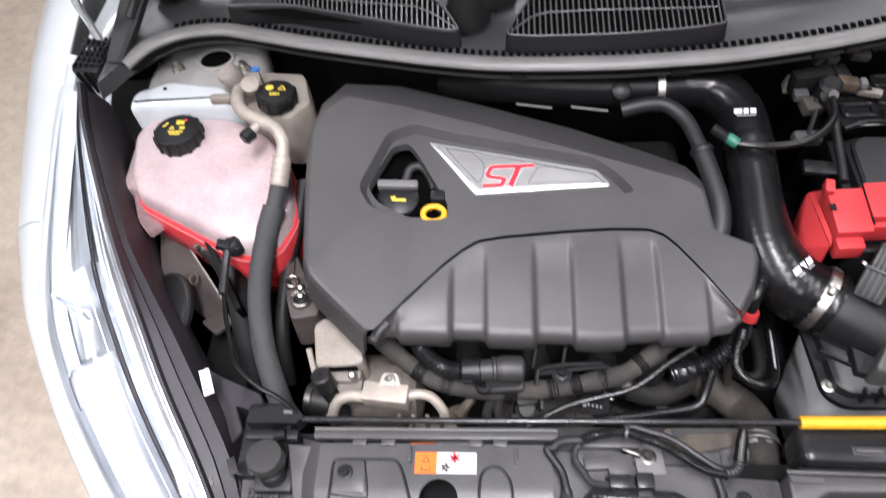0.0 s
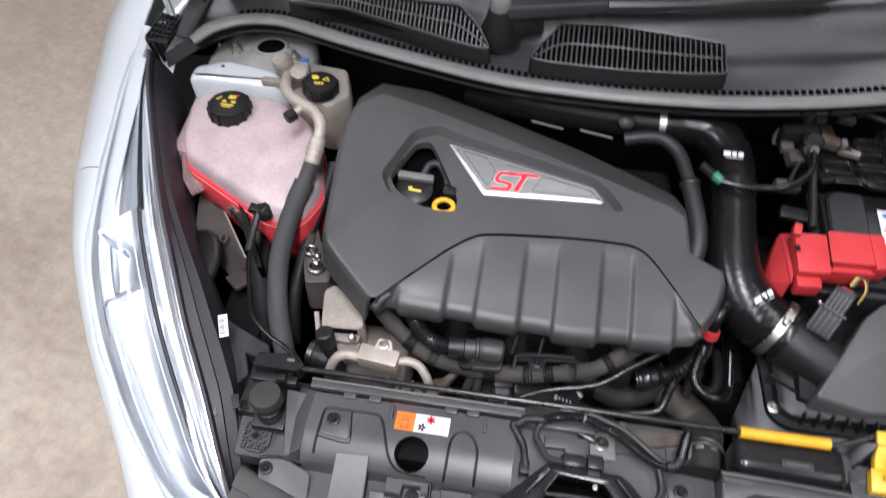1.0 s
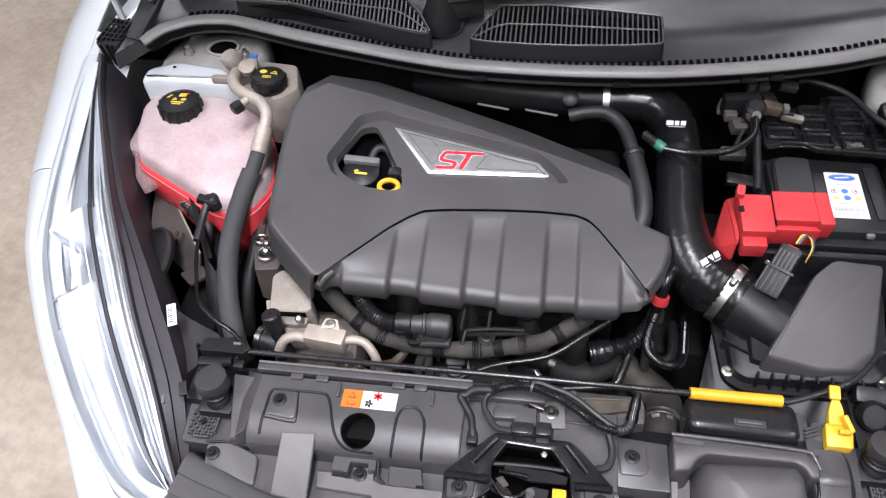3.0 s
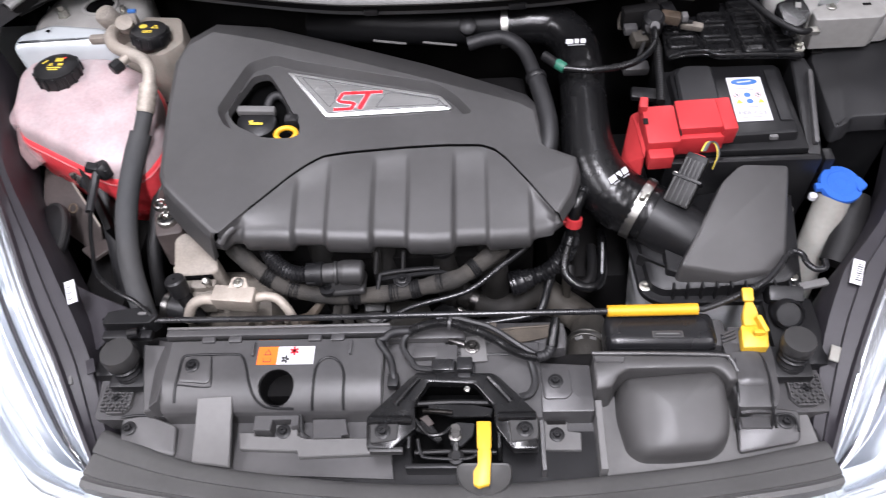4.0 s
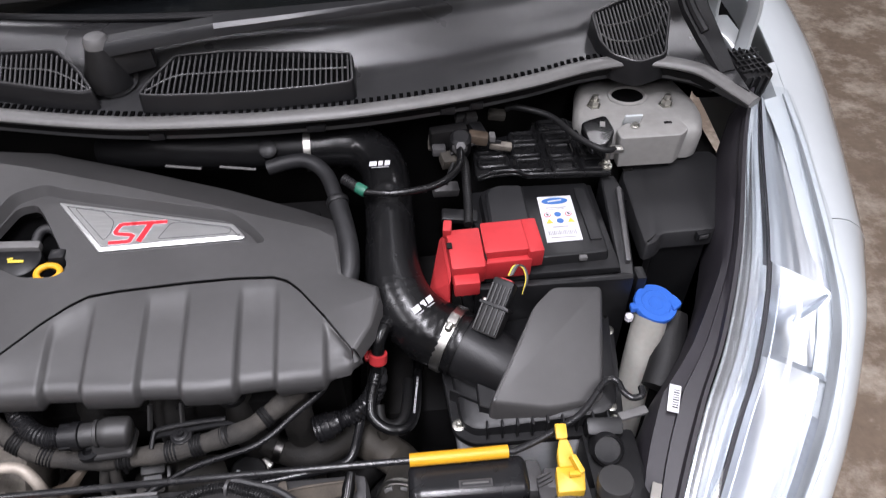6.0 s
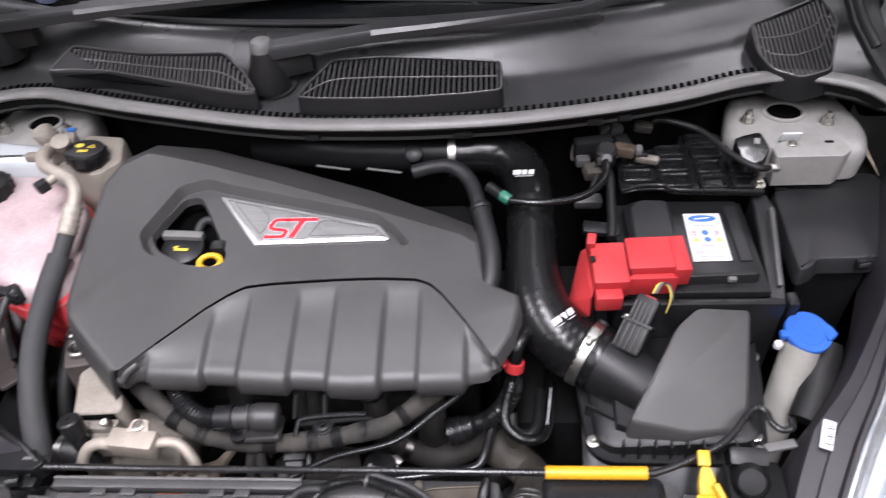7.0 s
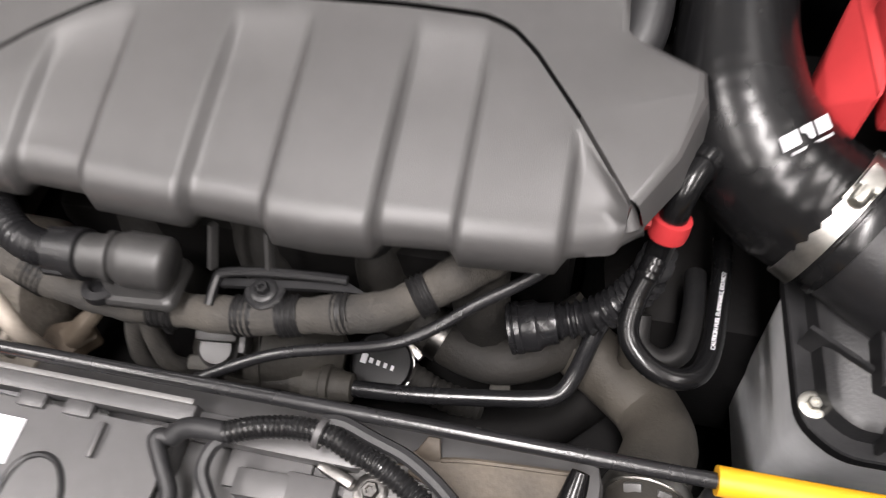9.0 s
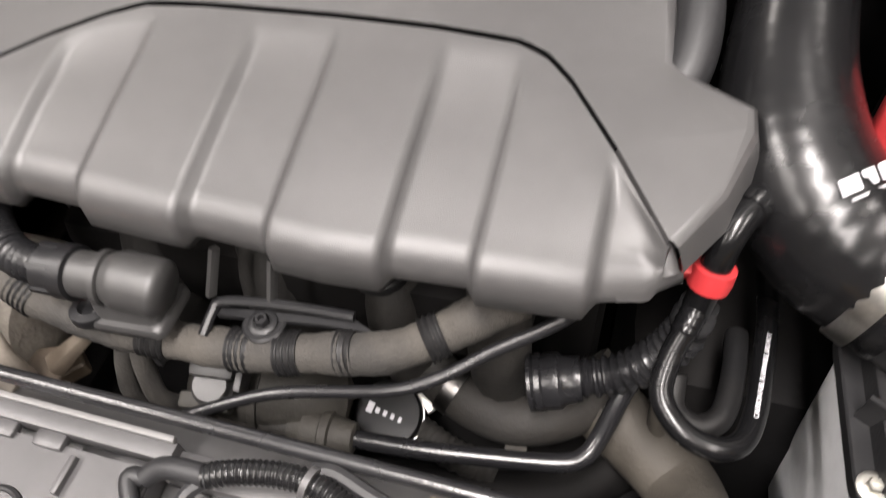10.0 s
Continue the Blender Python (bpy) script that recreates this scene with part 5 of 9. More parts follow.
band((0.2375, 0.2075, 0.797), (0.80, -0.50, -0.15), 0.0397, 0.0115, intake, "clamp", 95)
band((0.078, 0.4775, 0.882), (1, 0, 0), 0.0302, 0.009, intake, "clamp", 60)
tube_oem = thing("rear_intake_pipe", (-0.03, 0.49, 0.83), "black plastic intake pipe behind the engine cover", "pipe")
# blacker than the other plastic: the cowl's shade is put into its colour
part("pipe", tube([(0.088, 0.478, 0.882), (0.03, 0.481, 0.882), (-0.05, 0.488, 0.882), (-0.12, 0.50, 0.88), (-0.20, 0.53, 0.86)], 0.027, 20), "matt_cap", tube_oem)
part("boss", lathe([(0.012, -0.02), (0.012, 0.012), (0.009, 0.014), (0, 0.014)], pose(0.028, 0.462, 0.892, 40, 0, 0), 16), "black", tube_oem)
# pale strips drawn in as the pipe's line highlights
for x0, x1, yy in ((-0.105, -0.058, 0.452), (-0.035, 0.012, 0.443)):
    part("edge_highlight", box((x0 + x1) / 2, yy - 0.002, 0.884, x1 - x0, 0.004, 0.0015, 0.0006, (0, 3, -9)), "panel_light", tube_oem)
breather = thing("breather_hose", (0.12, 0.33, 0.83), "black rubber breather hose beside the engine cover", "hose")
part("upper_hose", tube([(0.028, 0.434, 0.886), (0.055, 0.436, 0.892), (0.080, 0.431, 0.895), (0.102, 0.410, 0.890), (0.116, 0.367, 0.882)], 0.0095, 14), "rubber", breather)
part("lower_sleeve", tube([(0.115, 0.370, 0.882), (0.124, 0.33, 0.873), (0.129, 0.295, 0.864), (0.127, 0.268, 0.852), (0.116, 0.255, 0.84)], 0.0118, 14), "rubber", breather, "thicker grey rubber sleeve")
part("ring", lathe([(0.013, 0), (0.014, 0.002), (0.014, 0.006), (0.013, 0.008)], along((0.1155, 0.369, 0.882), (0.124, 0.33, 0.873)), 16), "black", breather)
purge = thing("purge_pipe", (0.21, 0.36, 0.88), "thin black pipe with a green quick connector", "pipe")
part("pipe", tube([(0.150, 0.358, 0.900), (0.184, 0.352, 0.900), (0.224, 0.357, 0.900), (0.250, 0.371, 0.900), (0.269, 0.396, 0.901), (0.273, 0.428, 0.903), (0.270, 0.45, 0.895)], 0.0048, 12), "silicone", purge)
part("connector", lathe([(0.0065, 0), (0.007, 0.003), (0.007, 0.012), (0.006, 0.014)], along((0.152, 0.3575, 0.900), (0.130, 0.374, 0.906)), 14), "green", purge, "green connector")
part("stub", ribbed([(0.142, 0.364, 0.9022), (0.133, 0.3715, 0.905), (0.126, 0.377, 0.907)], 0.0068, 0.003, 0.12), "black", purge)


# ---- air filter box ----
airbox = thing("air_filter_box", (0.33, 0.17, 0.60), "black air filter box with a sloping smooth lid", "air filter box")
lid_z = plane3((0.273, 0.116, 0.804), (0.397, 0.121, 0.787), (0.420, 0.242, 0.826))
LID = rounded([(0.272, 0.114), (0.335, 0.107), (0.398, 0.116), (0.423, 0.246), (0.362, 0.243), (0.336, 0.220), (0.300, 0.160)], 0.008)
part("lid", slab(LID, lid_z, ((0.004, 0.0), (0.0012, 0.0012), (0, 0.004), (-0.002, 0.014), (-0.004, 0.05))), "cover", airbox, "smooth grained sloping lid")
BASE = rounded([(0.232, 0.108), (0.252, 0.092), (0.402, 0.092), (0.424, 0.11), (0.446, 0.24), (0.36, 0.262), (0.262, 0.25), (0.226, 0.20)], 0.012)
part("flange", slab(BASE, flat(0.757), ((0.001, 0), (0, 0.001), (0, 0.009))), "black", airbox, "rim of the box")
part("lid_skirt", slab(inset(ccw(BASE), 0.009), lambda x, y: 0.772 + 0.1 * max(0, x - 0.28), ((0.006, 0), (0.002, 0.003), (0, 0.02))), "black", airbox)
part("base", slab(inset(ccw(BASE), 0.006), flat(0.749), ((0, 0), (0, 0.004), (0.012, 0.16), (0.016, 0.2))), "box_grey", airbox, "pale grey lower box")
for k in range(9):
    part("front_rib", box(0.268 + 0.0165 * k, 0.1005, 0.770, 0.0025, 0.010, 0.024, 0.0008), "black", airbox)
part("outlet", tube([(0.234, 0.2097, 0.798), (0.262, 0.192, 0.791), (0.290, 0.176, 0.783), (0.312, 0.164, 0.774)], 0.0362, 24), "black", airbox, "round outlet stub")
part("outlet_saddle", box(0.304, 0.178, 0.778, 0.04, 0.075, 0.045, 0.012, (0, 14, 28)), "black", airbox)
for a, b in (((0.238, 0.186), (0.262, 0.160)), ((0.236, 0.150), (0.268, 0.13))):
    part("web", box((a[0] + b[0]) / 2, (a[1] + b[1]) / 2, 0.767, 0.045, 0.0025, 0.02, 0, (0, 0, math.degrees(math.atan2(b[1] - a[1], b[0] - a[0])))), "black", airbox)
part("corner_bracket", slab([(0.262, 0.150), (0.283, 0.138), (0.288, 0.112), (0.262, 0.122)], lambda x, y: 0.785 + 0.15 * (y - 0.12), ((0.001, 0), (0, 0.001), (0, 0.03))), "black", airbox)
for bx, by in ((0.239, 0.117), (0.412, 0.106), (0.437, 0.232)):
    bolt(bx, by, 0.757, 0.0075, airbox, "zinc")
maf = thing("airflow_sensor", (0.285, 0.2, 0.82), "black airflow sensor plugged into the filter outlet", "sensor")
mm = along((0.2795, 0.1960, 0.824), (0.3055, 0.2360, 0.8585))
part("sensor_body", moved(box(0, 0, 0.010, 0.031, 0.024, 0.034, 0.003), mm), "satin", maf)
for k in (-2, -1, 0, 1, 2):
    for side in (-0.0128, 0.0128):
        part("rib", moved(box(k * 0.0064, side, 0.010, 0.0018, 0.004, 0.030, 0.0005), mm), "hood", maf)
plug = part("plug", moved(box(0, 0, 0.042, 0.026, 0.021, 0.034, 0.004), mm), "satin", maf)
part("flange", moved(box(0, 0, 0.027, 0.035, 0.028, 0.004, 0.001), mm), "black", maf)
for k in range(5):
    part("grip_ridge", moved(box(-0.010 + 0.005 * k, -0.0112, 0.040, 0.0016, 0.0030, 0.022, 0), mm), "hood", plug)
    part("grip_ridge", moved(box(-0.010 + 0.005 * k, 0.0112, 0.040, 0.0016, 0.0030, 0.022, 0), mm), "hood", plug)
part("latch_bridge", moved(box(0.0, -0.0135, 0.050, 0.016, 0.005, 0.005, 0.001), mm), "black", plug)
part("flange_screw", moved(lathe([(0.0042, 0), (0.0042, 0.003), (0.003, 0.004), (0, 0.004)], pose(0.017, -0.008, 0.029), 10), mm), "clamp", maf)
part("red_lock", moved(box(0.0, -0.006, 0.0585, 0.014, 0.012, 0.005, 0.001), mm), "red", plug)
part("clip", moved(box(0.013, -0.004, 0.026, 0.004, 0.012, 0.008, 0.001), mm), "zinc", plug)
for k, c in enumerate(("yellow_ink", "panel_light", "panel_light", "ink")):
    o = 0.0016 * k
    part("wire", tube([(0.308 + o, 0.240, 0.862), (0.316 + o, 0.250, 0.867), (0.326 + o * 0.6, 0.250, 0.863), (0.329 + o * 0.4, 0.240, 0.854), (0.324, 0.230, 0.84)], 0.0010, 6), c, maf)


# ---- battery ----
battery = thing("car_battery", (0.36, 0.34, 0.66), "black car battery with a white warning label", "battery")
part("case", box(0.366, 0.338, 0.755, 0.158, 0.150, 0.155, 0.006), "black", battery)
part("lid_rim", box(0.366, 0.338, 0.834, 0.164, 0.154, 0.010, 0.003), "black", battery)
part("lid", slab(rounded([(0.296, 0.272), (0.436, 0.277), (0.438, 0.405), (0.310, 0.408), (0.296, 0.398)], 0.006), flat(0.8515), ((0.003, 0), (0.0008, 0.001), (0, 0.003), (-0.002, 0.014))), "black", battery)
part("vent_strip", box(0.425, 0.345, 0.8525, 0.014, 0.095, 0.002, 0.001), "rubber", battery)
part("pole_well", slab(rounded([(0.300, 0.325), (0.350, 0.325), (0.352, 0.402), (0.316, 0.404), (0.302, 0.392)], 0.008), flat(0.8585), ((0.003, 0), (0, 0.003), (0, 0.008))), "rubber", battery)
lab = part("label", slab([(0.365, 0.2975), (0.409, 0.2985), (0.411, 0.380), (0.3675, 0.3805)], flat(0.8526), ((0, 0), (0, 0.0006))), "white", battery, "white printed label", smooth=False)


def on_label(name, x, y, sx, sy, mat, rot=0):
    part(name, box(x, y, 0.8529, sx, sy, 0.0004, 0, (0, 0, rot)), mat, lab, smooth=False)


part("logo_oval", slab(circle(0.3885, 0.371, 0.006, 24, 2.8), flat(0.8530), ((0, 0), (0, 0.0004))), "blue_ink", lab, smooth=False)
part("logo_bar", box(0.3885, 0.371, 0.8532, 0.018, 0.002, 0.0003, 0, (0, 0, 6)), "white", lab, smooth=False)
for k, (dx, dy, c) in enumerate(((-0.013, 0.346, "red_ink"), (0, 0.346, "blue_ink"), (0.0135, 0.346, "red_ink"), (-0.0125, 0.334, "yellow_ink"), (0.001, 0.334, "blue_ink"), (0.0145, 0.334, "yellow_ink"))):
    if c == "yellow_ink":
        part("symbol", slab([(0.3875 + dx - 0.0045, dy - 0.0035), (0.3875 + dx + 0.0045, dy - 0.0035), (0.3875 + dx, dy + 0.0045)], flat(0.8530), ((0, 0), (0, 0.0004))), c, lab, smooth=False)
    else:
        part("symbol", slab(circle(0.3875 + dx, dy, 0.0043, 14), flat(0.8530), ((0, 0), (0, 0.0004))), c, lab, smooth=False)
        if c == "red_ink":
            part("symbol_inside", slab(circle(0.3875 + dx, dy, 0.0034, 14), flat(0.8532), ((0, 0), (0, 0.0004))), "white", lab, smooth=False)
            part("symbol_figure", box(0.3875 + dx, dy, 0.8533, 0.002, 0.004, 0.0004, 0, (0, 0, 30)), "ink", lab, smooth=False)
on_label("text_bar", 0.388, 0.3585, 0.026, 0.0012, "grey_ink")
on_label("text_bar", 0.388, 0.3555, 0.020, 0.0008, "grey_ink")
on_label("text_bar", 0.387, 0.3235, 0.020, 0.0014, "grey_ink")
for k in range(16):
    on_label("barcode_bar", 0.3705 + 0.0022 * k, 0.313, 0.0008 + 0.0006 * (k % 3 == 0), 0.007, "grey_ink")
on_label("text_bar", 0.387, 0.305, 0.03, 0.0012, "grey_ink")
part("lifting_notch", box(0.402, 0.268, 0.853, 0.010, 0.006, 0.006, 0.002), "panel_light", battery)
tray = thing("battery_tray", (0.37, 0.34, 0.60), "black plastic battery tray and upright retaining bracket", "battery tray")
part("floor_tray", box(0.366, 0.338, 0.67, 0.19, 0.18, 0.02, 0.006), "black", tray)
part("front_wall", box(0.366, 0.251, 0.755, 0.19, 0.010, 0.16, 0.004), "black", tray)
part("front_rail", box(0.366, 0.256, 0.822, 0.186, 0.014, 0.012, 0.003), "black", tray)
part("side_post", slab([(0.450, 0.262), (0.468, 0.262), (0.482, 0.385), (0.474, 0.408), (0.456, 0.408)], lambda x, y: 0.822 + 0.25 * (y - 0.262), ((0.002, 0), (0, 0.002), (0, 0.15))), "black", tray)
part("side_lip", box(0.468, 0.33, 0.842, 0.006, 0.11, 0.012, 0.002, (14, 0, -6)), "panel", tray)
part("latch_tab", box(0.474, 0.262, 0.812, 0.012, 0.02, 0.03, 0.003), "black", tray)
support = thing("battery_bracket", (0.38, 0.43, 0.80), "glossy black pressed steel bracket with waffle bosses", "bracket")
part("sheet", slab(rounded([(0.292, 0.405), (0.315, 0.412), (0.345, 0.413), (0.358, 0.405), (0.468, 0.398), (0.474, 0.494), (0.446, 0.502), (0.440, 0.524), (0.385, 0.524), (0.378, 0.502), (0.296, 0.486)], 0.006), flat(0.868), ((0.0015, 0), (0, 0.0015), (0, 0.004))), "gloss", support)
for gx, gy, w, h in ((0.318, 0.436, 0.036, 0.020), (0.318, 0.466, 0.036, 0.018), (0.364, 0.425, 0.034, 0.022), (0.364, 0.456, 0.034, 0.022), (0.410, 0.421, 0.030, 0.022), (0.410, 0.451, 0.030, 0.022), (0.448, 0.421, 0.026, 0.022), (0.448, 0.451, 0.024, 0.022), (0.366, 0.486, 0.034, 0.018), (0.412, 0.482, 0.034, 0.020), (0.412, 0.510, 0.040, 0.018), (0.452, 0.483, 0.022, 0.020)):
    cell = rounded([(gx - w / 2, gy - h / 2), (gx + w / 2, gy - h / 2), (gx + w / 2, gy + h / 2), (gx - w / 2, gy + h / 2)], 0.004, 3)
    part("pressed_bead", tube([(x, y, 0.8695) for x, y in cell], 0.0034, 8, fine=1, closed=True), "gloss", support)
part("front_lip", tube([(0.293, 0.406, 0.870), (0.318, 0.414, 0.871), (0.345, 0.414, 0.871), (0.36, 0.405, 0.871), (0.41, 0.402, 0.871), (0.466, 0.399, 0.870)], 0.003, 8), "gloss", support)
part("upper_ear", slab(rounded([(0.442, 0.488), (0.470, 0.486), (0.476, 0.506), (0.466, 0.518), (0.446, 0.516)], 0.007, 4), flat(0.884), ((0.003, 0), (0.0008, 0.001), (0, 0.003), (0, 0.02))), "gloss", support)
part("support_leg", box(0.38, 0.485, 0.74, 0.17, 0.012, 0.25, 0.004), "deep", support)
part("hold_down", lathe([(0.009, 0), (0.009, 0.003), (0.0055, 0.003), (0.0055, 0.009), (0.0028, 0.009), (0.0028, 0.022), (0, 0.023)], pose(0.463, 0.414, 0.868), 12), "zinc", support)
red = thing("terminal_cover", (0.30, 0.28, 0.83), "bright red plastic battery terminal cover", "terminal cover")
part("side_flap", slab(rounded([(0.218, 0.262), (0.242, 0.240), (0.254, 0.308), (0.237, 0.324)], 0.004), lambda x, y: 0.876 - 1.6 * max(0, 0.254 - x), ((0.002, 0), (0, 0.002), (0, 0.062))), "red", red)
part("front_box", box(0.263, 0.276, 0.862, 0.040, 0.056, 0.034, 0.004, (10, 0, 2)), "red", red)
part("front_lug", box(0.261, 0.244, 0.849, 0.030, 0.018, 0.024, 0.003, (6, 0, 2)), "red", red)
part("main_box", box(0.314, 0.287, 0.870, 0.062, 0.046, 0.024, 0.004, (7, 0, 2)), "red", red)
part("end_box", box(0.342, 0.285, 0.868, 0.018, 0.050, 0.030, 0.003, (7, 0, 4)), "red", red)
part("apron", box(0.309, 0.264, 0.853, 0.060, 0.012, 0.030, 0.003, (4, 0, 2)), "red", red)
part("hinge_post", box(0.2445, 0.300, 0.884, 0.010, 0.016, 0.016, 0.002, (10, 0, -10)), "red", red)
part("latch_slot", box(0.2445, 0.276, 0.8808, 0.006, 0.008, 0.002, 0.0005, (10, 0, 2)), "deep", red)
part("seam_gap", box(0.284, 0.281, 0.8785, 0.0014, 0.052, 0.002, 0, (9, 0, 2)), "deep", red)
lead = thing("battery_lead", (0.275, 0.37, 0.84), "black corrugated battery lead running behind the terminal cover", "cable")
part("conduit", ribbed([(0.272, 0.322, 0.868), (0.275, 0.35, 0.872), (0.277, 0.385, 0.878), (0.278, 0.42, 0.885), (0.270, 0.46, 0.88)], 0.0058, 0.004, 0.12), "satin", lead)


# ---- fuse box ----
fuse = thing("fuse_box", (0.56, 0.40, 0.62), "black plastic fuse box with a clipped lid", "fuse box")
FUSE = [(0.490, 0.298), (0.508, 0.306), (0.517, 0.318), (0.580, 0.319), (0.587, 0.321), (0.631, 0.405), (0.642, 0.454), (0.634, 0.474), (0.535, 0.480), (0.509, 0.464), (0.495, 0.432), (0.491, 0.345)]
part("lid", slab(rounded(FUSE, 0.007), lambda x, y: 0.835 + 0.02 * (y - 0.4), ((0.006, 0), (0.0018, 0.0016), (0, 0.005), (-0.002, 0.024))), "fuse_lid", fuse)
part("body", slab(inset(ccw(FUSE), 0.006), flat(0.812), ((0, 0), (0.002, 0.15))), "black", fuse)
part("lid_clip", box(0.569, 0.3155, 0.828, 0.018, 0.008, 0.012, 0.002, (0, 0, 10)), "black", fuse)
part("clip_slot", box(0.569, 0.3110, 0.829, 0.012, 0.002, 0.005, 0, (0, 0, 10)), "panel", fuse)
part("back_tab", box(0.548, 0.472, 0.839, 0.028, 0.008, 0.006, 0.002), "black", fuse)
part("notch", box(0.506, 0.448, 0.837, 0.014, 0.016, 0.004, 0.001), "deep", fuse)
for k in range(12):
    part("edge_rib", box(0.4885 + 0.0012 * k, 0.435 - 0.0105 * k, 0.818, 0.004, 0.003, 0.018, 0, (0, 0, 10)), "black", fuse)


# ---- washer filler ----
washer = thing("washer_filler", (0.46, 0.18, 0.62), "grey washer bottle neck with a bright blue cap", "washer bottle")
part("neck", tube([(0.4835, 0.227, 0.789), (0.480, 0.218, 0.772), (0.470, 0.198, 0.735), (0.462, 0.178, 0.695), (0.455, 0.16, 0.64)], 0.021, 20, rfun=lambda s, t: 1.0 - 0.12 * s / t), "neck", washer)
cap = part("cap", lathe([(0.027, -0.010), (0.030, -0.008), (0.0305, -0.002), (0.0295, 0.0), (0.021, 0.0004), (0.0205, 0.0010), (0.0195, 0.0010), (0.019, 0.0004), (0.011, 0.0004), (0.0105, 0.0009), (0.0095, 0.0009), (0.009, 0.0004), (0, 0.0004)], pose(0.489, 0.2325, 0.803, 10, 6, 0) @ Matrix.Scale(0.87, 4), 32), "blue", washer, "bright blue snap cap")
part("tab", slab(rounded([(0.507, 0.219), (0.521, 0.229), (0.515, 0.244), (0.505, 0.247)], 0.005), flat(0.8025), ((0.001, 0), (0, 0.001), (0, 0.005))), "blue", cap)
part("hinge", box(0.4615, 0.229, 0.801, 0.010, 0.010, 0.008, 0.002), "blue", cap)
part("hinge_knob", lathe([(0.005, 0), (0.005, 0.006), (0.003, 0.008), (0, 0.008)], pose(0.455, 0.222, 0.789), 12), "white", washer)
part("duct", tube([(0.515, 0.236, 0.775), (0.500, 0.19, 0.76), (0.478, 0.150, 0.745)], 0.02, 12, flat=0.6), "satin", washer)


# ---- front carrier (the moulded panel over the radiator) ----
carrier = thing("front_carrier", (0, -0.03, 0.62), "grey moulded plastic panel over the radiator", "radiator panel")


def panel_z(x, y):
    """Level behind, then a rounded roll down towards the bumper."""
    t = max(0.0, min(1.0, (-0.010 - y) / 0.040))
    return 0.788 - 0.026 * (1 - math.sqrt(max(0.0, 1 - t * t)))


HOLE = (-0.193, -0.0245, 0.0205)


def left_panel():
    """The rolled sheet with a round hole through it and a wall along its front edge."""
    bm, nx = bmesh.new(), 80
    ys = [0.034, 0.012, -0.002, -0.010] + [-0.010 - 0.038 * math.sin(radians(a)) for a in np.linspace(6, 90, 22)]
    grid = []
    for i in range(nx + 1):
        x = -0.326 + 0.252 * i / nx
        grid.append([bm.verts.new((x, y, panel_z(x, y))) for y in ys] + [bm.verts.new((x, -0.0485, 0.758)), bm.verts.new((x, -0.0495, 0.735))])
    for a, b in zip(grid, grid[1:]):
        for k in range(len(a) - 1):
            bm.faces.new((a[k], a[k + 1], b[k + 1], b[k]))
    cx, cy, r = HOLE
    kill = [f for f in bm.faces if (f.calc_center_median().xy - Vector((cx, cy))).length < r and f.calc_center_median().z > 0.762]
    bmesh.ops.delete(bm, geom=kill, context="FACES")
    for v in bm.verts:
        if v.is_boundary and (v.co.xy - Vector((cx, cy))).length < r * 1.5 and v.co.z > 0.75:
            d = (v.co.xy - Vector((cx, cy))).normalized() * r
            v.co.x, v.co.y = cx + d.x, cy + d.y
            v.co.z = panel_z(v.co.x, v.co.y)
    return thick(bm, 0.0025)


def bead(name, pts, r=0.0017, mat="black", lift=0.0, top=None, closed=False):
    """A thin moulded line that follows the panel's surface."""
    top = top or panel_z
    line = [(p.x, p.y, top(p.x, p.y) + lift) for p in smooth_path([(x, y, 0) for x, y in pts], 8, closed)]
    return part(name, tube(line, r, 8, straight=True, closed=closed), mat, carrier)


part("left_panel", left_panel(), "panel", carrier, "smooth moulded left panel with a round hole")
part("hole_collar", lathe([(0.0200, -0.002), (0.0206, -0.0015), (0.0215, -0.004), (0.0200, -0.085), (0.0192, -0.085)], pose(HOLE[0], HOLE[1], 0.7835, 18, 0, 0), 28, caps=False), "black", carrier)
# black disc stands in for the shade down the hole
part("hole_shade", lathe([(0.03, 0), (0, 0)], pose(HOLE[0], HOLE[1] + 0.02, 0.690), 20), "recess_shade", carrier)
bead("moulded_bead", [(-0.310, -0.040), (-0.3095, -0.0232), (-0.309, -0.010), (-0.309, 0.006), (-0.3075, 0.0135), (-0.302, 0.0158), (-0.2754, 0.0162), (-0.246, 0.0160), (-0.238, 0.0125), (-0.2319, 0.0014), (-0.2238, -0.0219), (-0.2192, -0.0322), (-0.2124, -0.0402), (-0.201, -0.0450), (-0.1724, -0.0460)])
bead("arch_bead", [(-0.1516, -0.0470), (-0.1505, -0.0300), (-0.1501, -0.0136), (-0.1490, -0.002), (-0.1445, 0.0062), (-0.1355, 0.0098), (-0.1258, 0.0062), (-0.1188, -0.0039), (-0.1160, -0.0156), (-0.1158, -0.0300), (-0.116, -0.0470)])
part("raised_pad", slab(rounded([(-0.306, 0.0128), (-0.2745, 0.0140), (-0.2690, -0.0175), (-0.2735, -0.0215), (-0.3075, -0.0185)], 0.004), lambda x, y: 0.7900, ((0.0022, 0), (0.0006, 0.0008), (0, 0.006))), "panel", carrier)
bead("pad_edge", [(-0.2745, 0.0145), (-0.2685, -0.018), (-0.2738, -0.0245), (-0.308, -0.0212)], 0.0009)
bolt(-0.294, 0.001, 0.7902, 0.0085, carrier)
part("flat_strip", slab([(-0.2820, -0.036), (-0.2420, -0.034), (-0.2405, -0.105), (-0.2830, -0.100)], lambda x, y: 0.7835 + 0.39 * (y + 0.036), ((0.001, 0), (0, 0.001), (0, 0.006))), "panel_light", carrier, "pale flat plastic strip")
